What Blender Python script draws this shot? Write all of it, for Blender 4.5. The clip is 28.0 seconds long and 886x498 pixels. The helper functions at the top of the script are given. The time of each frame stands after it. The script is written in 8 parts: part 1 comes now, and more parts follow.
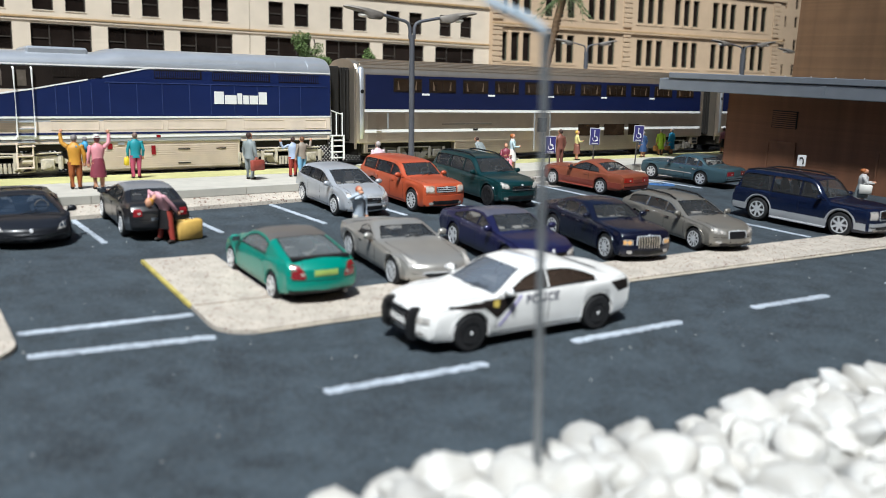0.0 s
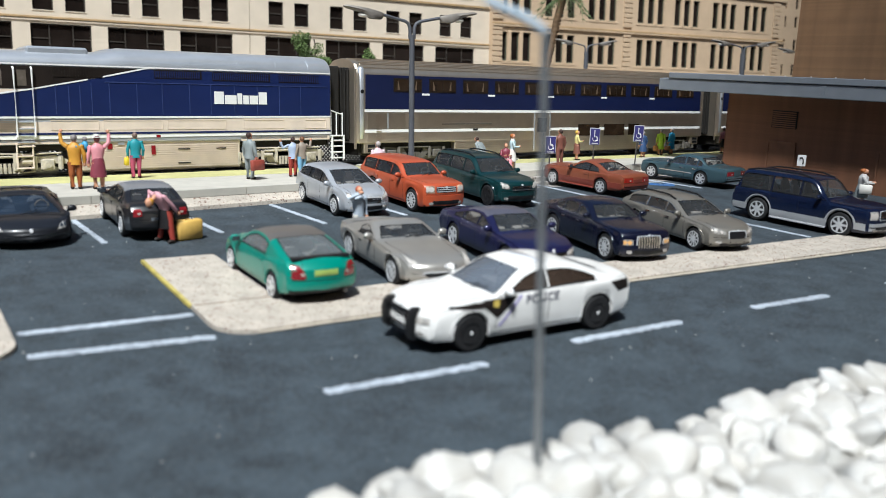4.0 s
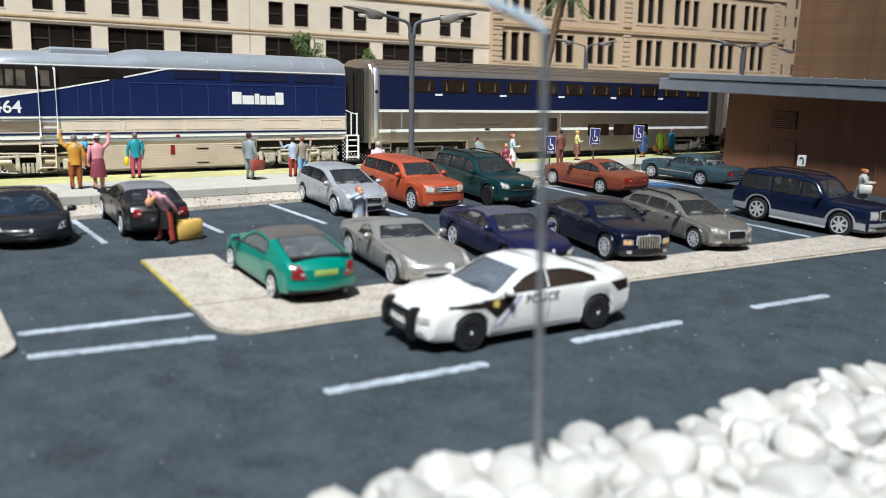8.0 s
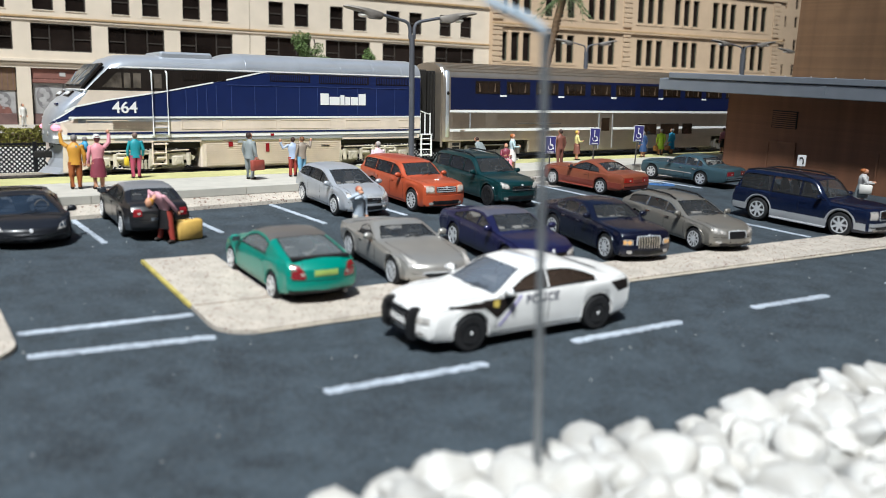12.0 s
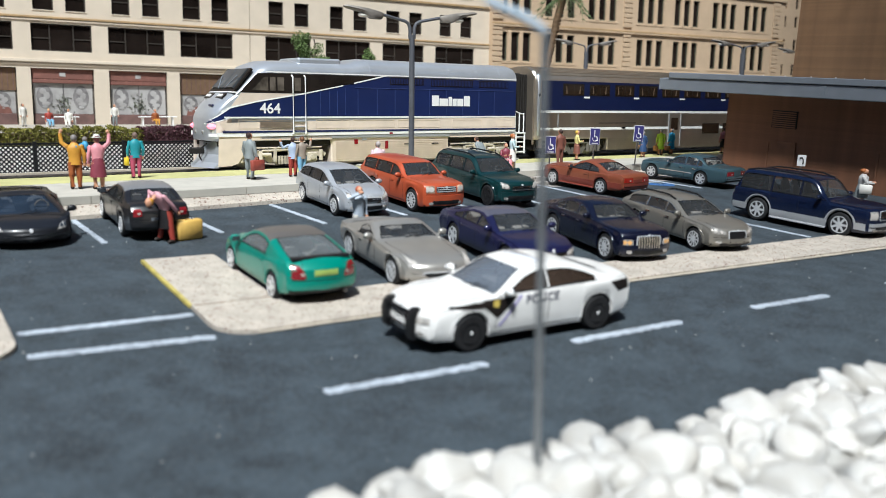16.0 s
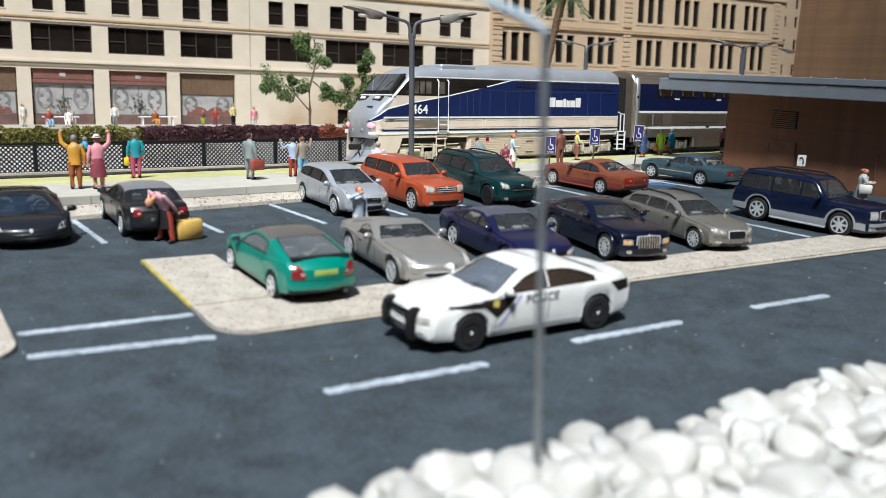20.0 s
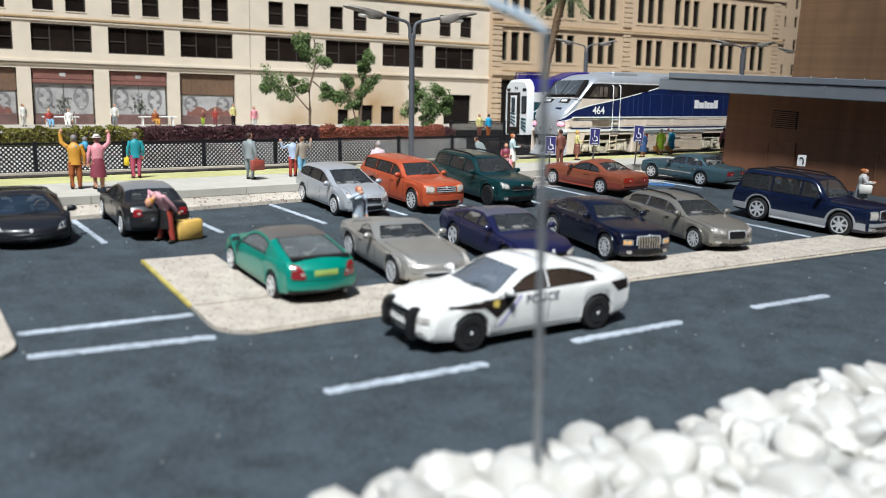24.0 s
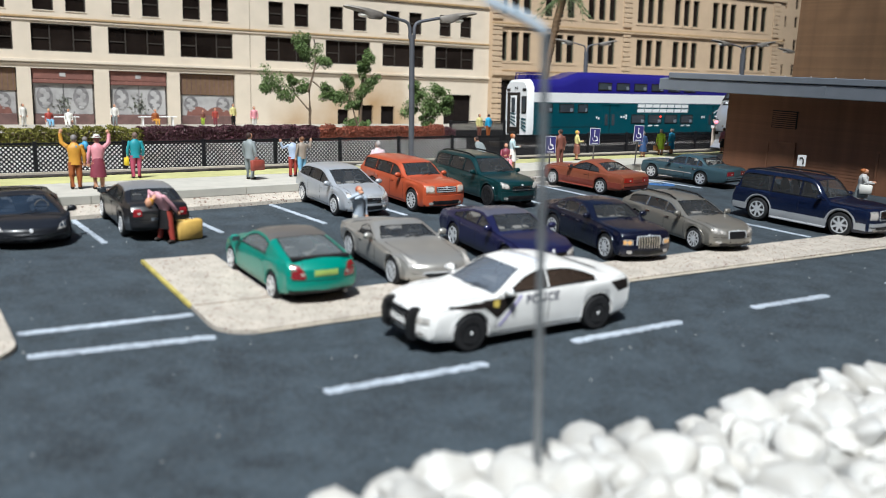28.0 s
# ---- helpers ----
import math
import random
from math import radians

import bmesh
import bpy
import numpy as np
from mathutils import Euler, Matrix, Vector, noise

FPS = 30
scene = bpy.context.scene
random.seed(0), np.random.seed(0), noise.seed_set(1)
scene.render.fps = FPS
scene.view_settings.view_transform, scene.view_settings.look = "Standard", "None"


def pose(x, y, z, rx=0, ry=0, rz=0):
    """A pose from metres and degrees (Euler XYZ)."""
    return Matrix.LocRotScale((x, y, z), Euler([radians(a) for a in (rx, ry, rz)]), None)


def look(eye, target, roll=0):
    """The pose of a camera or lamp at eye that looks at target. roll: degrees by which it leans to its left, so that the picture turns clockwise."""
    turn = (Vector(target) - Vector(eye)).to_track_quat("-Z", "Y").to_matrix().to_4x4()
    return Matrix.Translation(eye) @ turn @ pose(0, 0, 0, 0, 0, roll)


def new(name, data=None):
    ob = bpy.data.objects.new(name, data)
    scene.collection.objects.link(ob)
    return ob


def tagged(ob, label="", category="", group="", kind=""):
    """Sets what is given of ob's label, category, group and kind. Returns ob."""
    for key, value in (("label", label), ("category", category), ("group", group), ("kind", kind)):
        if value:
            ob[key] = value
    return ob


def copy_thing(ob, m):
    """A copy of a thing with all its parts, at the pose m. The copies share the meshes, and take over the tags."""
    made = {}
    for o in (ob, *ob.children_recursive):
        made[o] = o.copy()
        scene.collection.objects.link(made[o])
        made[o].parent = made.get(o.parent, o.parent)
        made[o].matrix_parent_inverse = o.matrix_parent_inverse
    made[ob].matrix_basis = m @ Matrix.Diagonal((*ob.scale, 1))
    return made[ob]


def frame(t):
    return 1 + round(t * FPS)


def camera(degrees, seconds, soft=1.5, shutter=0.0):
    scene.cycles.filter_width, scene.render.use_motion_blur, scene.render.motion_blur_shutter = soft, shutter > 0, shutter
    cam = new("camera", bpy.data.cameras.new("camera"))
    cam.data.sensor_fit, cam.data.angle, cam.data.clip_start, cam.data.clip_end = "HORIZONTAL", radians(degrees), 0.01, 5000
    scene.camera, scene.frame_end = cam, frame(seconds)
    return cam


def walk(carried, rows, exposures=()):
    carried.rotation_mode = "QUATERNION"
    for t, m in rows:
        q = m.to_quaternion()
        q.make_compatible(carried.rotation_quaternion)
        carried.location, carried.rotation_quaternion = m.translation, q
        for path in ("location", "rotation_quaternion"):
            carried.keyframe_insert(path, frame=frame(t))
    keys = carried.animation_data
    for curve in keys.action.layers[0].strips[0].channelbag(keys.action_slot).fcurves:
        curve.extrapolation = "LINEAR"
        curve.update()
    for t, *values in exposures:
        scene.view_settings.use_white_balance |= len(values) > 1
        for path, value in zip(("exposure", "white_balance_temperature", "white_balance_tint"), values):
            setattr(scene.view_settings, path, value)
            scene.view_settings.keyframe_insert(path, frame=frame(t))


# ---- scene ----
from math import sin, cos, tan, pi, sqrt, atan2, hypot

from mathutils.bvhtree import BVHTree

# A model railway at 1:87. All lengths below are in full-size metres; K turns them into the model's own.
K = 1 / 87
EYE = Vector((-4.716, -15.122, 4.293))
SLOPE = 3.885            # the car park falls towards the camera
TRACK = 3.54             # heading of the main track
ZR = 1.32                # top of the rails
ZP = 1.40                # platform
ZB = 2.05                # plaza behind the fence

cam = camera(55.18, 28.0, soft=0.7)
FORWARD = Vector((0.5311, 0.8299, -0.1708))
EYE_AT = EYE * K
walk(cam, [(0.0, look(EYE_AT, EYE_AT + FORWARD, 0.716)), (28.0, look(EYE_AT, EYE_AT + FORWARD, 0.716))],
     exposures=[(0.0, 0.38, 5900, 6.0), (28.0, 0.38, 5900, 6.0)])
cam.data.dof.use_dof = True
cam.data.dof.focus_distance = 38 * K
cam.data.dof.aperture_fstop = 23.0

# ---- light ----
SUN_AZ, SUN_EL = 229.0, 56.0   # where the sun stands: heading from +x, and height, degrees
world = bpy.data.worlds.new("sky")
scene.world = world
world.use_nodes = True
wn = world.node_tree
sky = wn.nodes.new("ShaderNodeTexSky")
sky.sky_type, sky.sun_disc = "NISHITA", False
sky.sun_elevation, sky.sun_rotation = radians(SUN_EL), radians(90 - SUN_AZ)
wn.links.new(sky.outputs[0], wn.nodes["Background"].inputs[0])
wn.nodes["Background"].inputs[1].default_value = 0.05
sun_data = bpy.data.lights.new("sun", "SUN")
sun_data.energy, sun_data.angle, sun_data.color = 5.0, radians(7.0), (1.0, 0.965, 0.92)
sun = new("sun", sun_data)
sd = Vector((cos(radians(SUN_AZ)) * cos(radians(SUN_EL)), sin(radians(SUN_AZ)) * cos(radians(SUN_EL)), sin(radians(SUN_EL))))
sun.matrix_basis = look(sd, (0, 0, 0))


# ---- materials ----
def mat(name, color, rough=0.6, metal=0.0, grain=0.0, size=1.0, bump=0.0, color2=None, coat=0.0, island=0.0, emit=0.0, spec=None, rnd=0.0, speck=None):
    """A procedural surface: base colour varied by two scales of noise (size in full-size metres), with fine relief."""
    m = bpy.data.materials.new(name)
    m.use_nodes = True
    nt = m.node_tree
    b = nt.nodes["Principled BSDF"]
    b.inputs["Roughness"].default_value, b.inputs["Metallic"].default_value = rough, metal
    b.inputs["Coat Weight"].default_value = coat
    b.inputs["Coat Roughness"].default_value = 0.05
    if spec is None and max(color) < 0.06 and not coat and rough > 0.3:
        spec = 0.25
    if spec is not None:
        b.inputs["Specular IOR Level"].default_value = spec
    rgb = nt.nodes.new("ShaderNodeRGB")
    rgb.outputs[0].default_value = (*color, 1)
    out = rgb.outputs[0]
    if grain or bump:
        tc = nt.nodes.new("ShaderNodeTexCoord")
        n1 = nt.nodes.new("ShaderNodeTexNoise")
        n1.inputs["Scale"].default_value, n1.inputs["Detail"].default_value = 1 / (size * K), 6
        n2 = nt.nodes.new("ShaderNodeTexNoise")
        n2.inputs["Scale"].default_value, n2.inputs["Detail"].default_value = 0.12 / (size * K), 3
        for n in (n1, n2):
            nt.links.new(tc.outputs["Object"], n.inputs["Vector"])
        if grain:
            mul = nt.nodes.new("ShaderNodeMath")
            mul.operation = "MULTIPLY_ADD"
            mul.inputs[1].default_value = 0.5
            half = nt.nodes.new("ShaderNodeMath")
            half.operation = "MULTIPLY"
            half.inputs[1].default_value = 0.5
            nt.links.new(n2.outputs[0], half.inputs[0])
            nt.links.new(n1.outputs[0], mul.inputs[0])
            nt.links.new(half.outputs[0], mul.inputs[2])
            ramp = nt.nodes.new("ShaderNodeValToRGB")
            c2 = color2 or tuple(c * (1 - grain) for c in color)
            hi = tuple(min(1, c * (1 + 0.5 * grain)) for c in color)
            ramp.color_ramp.elements[0].position, ramp.color_ramp.elements[0].color = 0.36, (*c2, 1)
            ramp.color_ramp.elements[1].position, ramp.color_ramp.elements[1].color = 0.62, (*hi, 1)
            nt.links.new(mul.outputs[0], ramp.inputs[0])
            out = ramp.outputs[0]
        if bump:
            bp = nt.nodes.new("ShaderNodeBump")
            bp.inputs["Strength"].default_value, bp.inputs["Distance"].default_value = min(1, bump), 0.05 * size * K
            nt.links.new(n1.outputs[0], bp.inputs["Height"])
            nt.links.new(bp.outputs[0], b.inputs["Normal"])
    if speck:
        sc, sp = speck
        tc = nt.nodes.new("ShaderNodeTexCoord")
        n3 = nt.nodes.new("ShaderNodeTexNoise")
        n3.inputs["Scale"].default_value, n3.inputs["Detail"].default_value = 1 / (sp * K), 1
        nt.links.new(tc.outputs["Object"], n3.inputs["Vector"])
        r3 = nt.nodes.new("ShaderNodeValToRGB")
        r3.color_ramp.elements[0].position, r3.color_ramp.elements[1].position = 0.63, 0.69
        nt.links.new(n3.outputs[0], r3.inputs[0])
        mx = nt.nodes.new("ShaderNodeMix")
        mx.data_type = "RGBA"
        mx.inputs[7].default_value = (*sc, 1)
        nt.links.new(r3.outputs[0], mx.inputs[0])
        nt.links.new(out, mx.inputs[6])
        out = mx.outputs[2]
    if island or rnd:
        src = nt.nodes.new("ShaderNodeNewGeometry").outputs["Random Per Island"] if island else nt.nodes.new("ShaderNodeObjectInfo").outputs["Random"]
        hsv = nt.nodes.new("ShaderNodeHueSaturation")
        mr = nt.nodes.new("ShaderNodeMapRange")
        a = island or rnd
        mr.inputs["To Min"].default_value, mr.inputs["To Max"].default_value = 1 - a, 1 + a
        nt.links.new(src, mr.inputs["Value"])
        nt.links.new(mr.outputs[0], hsv.inputs["Value"])
        nt.links.new(out, hsv.inputs["Color"])
        out = hsv.outputs[0]
    nt.links.new(out, b.inputs["Base Color"])
    if emit:
        nt.links.new(out, b.inputs["Emission Color"])
        b.inputs["Emission Strength"].default_value = emit
    return m


ASPHALT = mat("asphalt", (0.0365, 0.0495, 0.0605), 0.85, grain=0.55, size=0.085, bump=1.0, speck=((0.070, 0.08, 0.085), 0.045))
CONCRETE = mat("kerb_concrete", (0.46, 0.41, 0.33), 0.9, grain=0.25, size=0.12, bump=0.5)
PEBBLED = mat("pebbled_concrete", (0.46, 0.41, 0.345), 0.9, grain=0.25, size=0.06, bump=1.0, speck=((0.17, 0.10, 0.075), 0.082))
PLATFORM = mat("platform_concrete", (0.47, 0.445, 0.385), 0.9, grain=0.14, size=0.5, bump=0.25)
YELLOW = mat("yellow_paint", (0.48, 0.46, 0.20), 0.8, grain=0.2, size=0.4, bump=0.2)
KERB_YELLOW = mat("kerb_yellow", (0.46, 0.38, 0.10), 0.7, grain=0.35, size=0.3)
LINE = mat("road_paint", (0.40, 0.445, 0.50), 0.8, grain=0.4, size=0.2, bump=0.6)
BLUE_PAINT = mat("blue_road_paint", (0.035, 0.13, 0.36), 0.7, grain=0.3, size=0.2)
BALLAST = mat("ballast", (0.30, 0.28, 0.26), 0.95, grain=0.6, size=0.12, bump=1.0)
PLAZA = mat("plaza_ground", (0.36, 0.33, 0.28), 0.9, grain=0.3, size=0.5, bump=0.3)
STEEL = mat("rail_steel", (0.35, 0.33, 0.31), 0.35, 0.9, grain=0.3, size=0.2)
SLEEPER = mat("sleeper", (0.10, 0.07, 0.05), 0.85, grain=0.4, size=0.2, rnd=0.15)
FENCE = mat("fence_black", (0.012, 0.012, 0.014), 0.5, grain=0.2, size=0.2)
CREAM = mat("cream_render", (0.64, 0.555, 0.44), 0.85, grain=0.07, size=1.2, bump=0.12)
DARKDOOR = mat("dark_door", (0.012, 0.009, 0.008), 0.9, grain=0.3, size=0.4, spec=0.1)
CREAM2 = mat("tan_render", (0.51, 0.38, 0.252), 0.85, grain=0.08, size=1.2, bump=0.12)
LEDGE = mat("ledge_tan", (0.42, 0.29, 0.15), 0.8, grain=0.2, size=0.6)
WINFRAME = mat("window_frame_dark", (0.05, 0.042, 0.035), 0.5, grain=0.2, size=0.2)
GREENFRAME = mat("window_frame_green", (0.07, 0.075, 0.05), 0.6, grain=0.2, size=0.2)
PANE = mat("dark_pane", (0.016, 0.012, 0.010), 0.08, spec=0.3, grain=0.7, size=2.5)
SIDING = mat("brown_siding", (0.215, 0.096, 0.049), 0.75, grain=0.22, size=0.5, bump=0.2, rnd=0.05)
SIDING_T = mat("tan_siding", (0.225, 0.125, 0.060), 0.75, grain=0.2, size=0.5, bump=0.2, rnd=0.06)
FASCIA = mat("grey_fascia", (0.185, 0.205, 0.235), 0.45, grain=0.12, size=0.8, bump=0.1)
BRONZE = mat("dark_bronze_pole", (0.045, 0.040, 0.038), 0.45, 0.3, grain=0.2, size=0.2)
POLE = mat("grey_pole", (0.115, 0.12, 0.135), 0.45, 0.3, grain=0.15, size=0.2)
HEADGREY = mat("lamp_head_grey", (0.22, 0.20, 0.175), 0.5, 0.2, grain=0.25, size=0.3)
LAMPGLASS = mat("lamp_lens", (0.75, 0.72, 0.66), 0.15)
CHROME = mat("chrome", (0.75, 0.75, 0.75), 0.12, 1.0)
RIM = mat("rim_silver", (0.84, 0.85, 0.86), 0.22, 0.5, grain=0.1, size=0.05)
TYRE = mat("tyre_rubber", (0.018, 0.018, 0.019), 0.75, grain=0.3, size=0.05, bump=0.3)
BLACK = mat("black_plastic", (0.012, 0.012, 0.013), 0.4, grain=0.2, size=0.1)
# GLASS: base colour lifted to blue-grey so it looks reflective
GLASS = mat("lifted_grey_glass", (0.045, 0.054, 0.064), 0.06, spec=0.6, grain=0.25, size=0.9)
WALLSTONE = mat("white_stone_wall", (0.60, 0.57, 0.52), 0.9, grain=0.6, size=0.28, bump=1.0, color2=(0.20, 0.17, 0.14), speck=((0.12, 0.10, 0.085), 0.15))
HEADLIGHT = mat("headlight", (0.46, 0.44, 0.41), 0.12, 0.25, grain=0.6, size=0.08, coat=1.0)
AMBER = mat("amber_lens", (0.75, 0.42, 0.15), 0.15, coat=1.0)
REDLENS = mat("red_lens", (0.22, 0.010, 0.014), 0.12, coat=1.0)
WHITE = mat("white_paint", (0.80, 0.80, 0.79), 0.4, grain=0.04, size=0.4)
BARK = mat("bark", (0.16, 0.11, 0.07), 0.9, grain=0.4, size=0.15, bump=0.6)
LEAF = mat("leaf_green", (0.115, 0.175, 0.048), 0.7, island=0.5)
LEAF_OLIVE = mat("leaf_olive", (0.16, 0.15, 0.022), 0.75, island=0.5)
LEAF_PURPLE = mat("leaf_purple", (0.085, 0.030, 0.038), 0.75, island=0.5)
LEAF_RUST = mat("leaf_rust", (0.26, 0.075, 0.040), 0.75, island=0.5)
STONE = mat("white_pebble", (0.53, 0.528, 0.51), 0.6, grain=0.2, size=0.5, bump=0.5, color2=(0.42, 0.395, 0.35), rnd=0.14)
SKIN = mat("skin_paint", (0.55, 0.28, 0.17), 0.6)
HAIR = mat("dark_hair_paint", (0.05, 0.03, 0.025), 0.6)


# ---- geometry helpers ----
def P(x, y, z=0.0, rx=0, ry=0, rz=0):
    return pose(x * K, y * K, z * K, rx, ry, rz)


def on_lot(u, v, rz=0.0, h=0.0):
    """A pose on the sloping car park."""
    return pose(0, 0, 0, SLOPE) @ P(u, v, h, 0, 0, rz)


def thing(name, m, label, category, group="", kind=""):
    ob = new(name)
    ob.empty_display_size = 0.005
    ob.matrix_basis = m
    return tagged(ob, label, category, group, kind)


def mesh_of(name, bm, material, smooth=None):
    """A mesh from full-size metres; smooth: the angle below which edges are shaded round."""
    bmesh.ops.scale(bm, vec=(K, K, K), verts=bm.verts)
    me = bpy.data.meshes.new(name)
    if smooth:
        for f in bm.faces:
            f.smooth = True
        lim = radians(smooth)
        for e in bm.edges:
            if len(e.link_faces) == 2 and e.calc_face_angle(0) > lim:
                e.smooth = False
    bm.to_mesh(me)
    bm.free()
    for m in (material if isinstance(material, (list, tuple)) else [material]):
        me.materials.append(m)
    return me


def part(name, bm, material, parent, label="", m=None, smooth=None):
    ob = new(name, mesh_of(name, bm, material, smooth))
    ob.parent = parent
    if m is not None:
        ob.matrix_basis = m
    return tagged(ob, label)


def share(name, me, parent, m, label=""):
    ob = new(name, me)
    ob.parent = parent
    ob.matrix_basis = m
    return tagged(ob, label)


def alone(name, bm, material, m, label, category, group="", kind="", smooth=None):
    ob = new(name, mesh_of(name, bm, material, smooth))
    ob.matrix_basis = m
    return tagged(ob, label, category, group, kind)


def B(*a):
    return bmesh.new()


def box(bm, x0, x1, y0, y1, z0, z1, bevel=0.0, mi=0):
    old = set(bm.faces) if bevel else ()
    vs = [bm.verts.new((x, y, z)) for x in (x0, x1) for y in (y0, y1) for z in (z0, z1)]
    fs = [bm.faces.new([vs[i] for i in q]) for q in ((0, 1, 3, 2), (4, 6, 7, 5), (0, 4, 5, 1), (2, 3, 7, 6), (0, 2, 6, 4), (1, 5, 7, 3))]
    if bevel:
        es = list({e for f in fs for e in f.edges})
        bmesh.ops.bevel(bm, geom=es, offset=bevel, segments=1, affect="EDGES", profile=0.5)
        fs = [f for f in bm.faces if f not in old]
    for f in fs:
        f.material_index = mi
    return bm


def rbox(x0, x1, y0, y1, z0, z1, bevel=0.02):
    return box(bmesh.new(), x0, x1, y0, y1, z0, z1, bevel)


def tube(bm, pts, radii, seg=10, mi=0, cap=True):
    """A round bar along a line of points."""
    rings = []
    for i, p in enumerate(pts):
        p = Vector(p)
        a = Vector(pts[max(0, i - 1)])
        b = Vector(pts[min(len(pts) - 1, i + 1)])
        d = (b - a).normalized()
        q = d.to_track_quat("Z", "Y")
        r = radii[i] if isinstance(radii, (list, tuple)) else radii
        rings.append([bm.verts.new(p + q @ Vector((r * cos(2 * pi * k / seg), r * sin(2 * pi * k / seg), 0))) for k in range(seg)])
    for a, b in zip(rings, rings[1:]):
        for k in range(seg):
            f = bm.faces.new((a[k], a[(k + 1) % seg], b[(k + 1) % seg], b[k]))
            f.material_index = mi
    if cap:
        bm.faces.new(rings[0][::-1]).material_index = mi
        bm.faces.new(rings[-1]).material_index = mi
    return bm


def ball(bm, c, r, seg=10, rings=7, mi=0, turn=None):
    """An ellipsoid."""
    c = Vector(c)
    r = Vector(r) if not isinstance(r, (int, float)) else Vector((r, r, r))
    rows = []
    for i in range(rings + 1):
        th = pi * i / rings
        n = 1 if i in (0, rings) else seg
        row = []
        for k in range(n):
            p = Vector((r.x * sin(th) * cos(2 * pi * k / seg), r.y * sin(th) * sin(2 * pi * k / seg), r.z * cos(th)))
            row.append(bm.verts.new(c + (turn @ p if turn else p)))
        rows.append(row)
    for a, b in zip(rows, rows[1:]):
        for k in range(seg):
            if len(a) == 1:
                f = bm.faces.new((a[0], b[k], b[(k + 1) % seg]))
            elif len(b) == 1:
                f = bm.faces.new((a[k], b[0], a[(k + 1) % seg]))
            else:
                f = bm.faces.new((a[k], b[k], b[(k + 1) % seg], a[(k + 1) % seg]))
            f.material_index = mi
    return bm


def loft(bm, rings, closed=True, cap=True, mi=0):
    rs = [[bm.verts.new(p) for p in r] for r in rings]
    n = len(rs[0])
    for a, b in zip(rs, rs[1:]):
        for k in range(n if closed else n - 1):
            bm.faces.new((a[k], a[(k + 1) % n], b[(k + 1) % n], b[k])).material_index = mi
    if cap:
        bm.faces.new(rs[0][::-1]).material_index = mi
        bm.faces.new(rs[-1]).material_index = mi
    return bm


def slab(bm, poly, z0, z1, mi=0):
    """A flat plate from a plan outline (counter-clockwise)."""
    return loft(bm, [[(x, y, z0) for x, y in poly], [(x, y, z1) for x, y in poly]], mi=mi)


def plate(bm, poly3, off, mi=0):
    """A thin panel: an outline of points and the vector that gives its thickness."""
    off = Vector(off)
    lo = [Vector(p) for p in poly3]
    loft(bm, [lo, [p + off for p in lo]], mi=mi)
    return bm


def lerp(a, b, t):
    return a + (b - a) * t


def interp(xs, x):
    """Piecewise linear: xs is a list of (x, value)."""
    if x <= xs[0][0]:
        return xs[0][1]
    for (a, va), (b, vb) in zip(xs, xs[1:]):
        if x <= b:
            return lerp(va, vb, (x - a) / (b - a) if b > a else 1)
    return xs[-1][1]


# ---- ground and structure ----
def lot_z(y):
    return y * tan(radians(SLOPE))


def ground():
    """One sheet: the sloping car park and road, then the railway bed, then the plaza, out to the horizon."""
    prof = [(-400, -9.0), (-60, -6.0), (-9, lot_z(-9)), (11.2, lot_z(11.2)), (12.4, lot_z(12.4)), (14.5, 0.86), (18.5, 0.90), (23.9, 0.90), (24.6, 0.95), (38.5, 0.95), (42.0, 1.0), (44.0, ZB), (60, ZB), (400, ZB)]
    xs = [-400, -60, -20, 0, 20, 40, 60, 120, 400]
    bm = B()
    rows = [[bm.verts.new((x, y + (TRACK_SKEW * x if 12.4 < y < 28 else 0), z - 0.02)) for x in xs] for y, z in prof]
    for a, b in zip(rows, rows[1:]):
        for k in range(len(xs) - 1):
            f = bm.faces.new((a[k], a[k + 1], b[k + 1], b[k]))
    for f in bm.faces:
        y = f.calc_center_median().y
        f.material_index = 0 if y < 13 else (1 if y < 24.5 else (3 if y < 43.5 else 2))
    alone("ground", bm, [ASPHALT, BALLAST, PLAZA, DARKBED], P(0, 0, 0), "dark asphalt car park, stone ballast and tan plaza ground", "ground", kind="structure")


TRACK_SKEW = tan(radians(TRACK))
# near-black ground between the railway bed and the plaza
DARKBED = mat("dark_bed", (0.022, 0.020, 0.019), 0.95, grain=0.5, size=0.2, bump=0.8)
ground()


def flat_on_lot(name, poly, h0, h1, material, label, category, kind="structure", smooth=None):
    bm = slab(B(), poly, h0, h1)
    return alone(name, bm, material, on_lot(0, 0), label, category, kind=kind, smooth=smooth)


# planter island along the road, with a rounded corner, and its twin across the entrance
def rounded(poly_corner, r, a0, a1, n=7):
    x, y = poly_corner
    return [(x + r * cos(radians(lerp(a0, a1, i / n))), y + r * sin(radians(lerp(a0, a1, i / n)))) for i in range(n + 1)]


isl = rounded((0.75, 0.48), 0.75, 180, 270) + [(3, -0.25), (6, -0.23), (12, -0.30), (40, -0.95), (40, 1.15), (12, 1.2), (5.2, 1.62), (3.4, 1.62), (1.78, 1.75), (1.74, 5.70), (0.05, 5.75)]
island = flat_on_lot("kerb_island", isl, -0.05, 0.065, PEBBLED, "pale speckled concrete kerb island beside the road", "kerb")
bm = B()
for v0, v1 in ((1.72, 5.72),):
    box(bm, -0.035, 0.05, v0, v1, -0.01, 0.072, 0.01)
part("kerb_edge", bm, KERB_YELLOW, island, "yellow painted kerb edge")
bm = B()
box(bm, 0.04, 1.76, 1.635, 1.665, 0.03, 0.070)
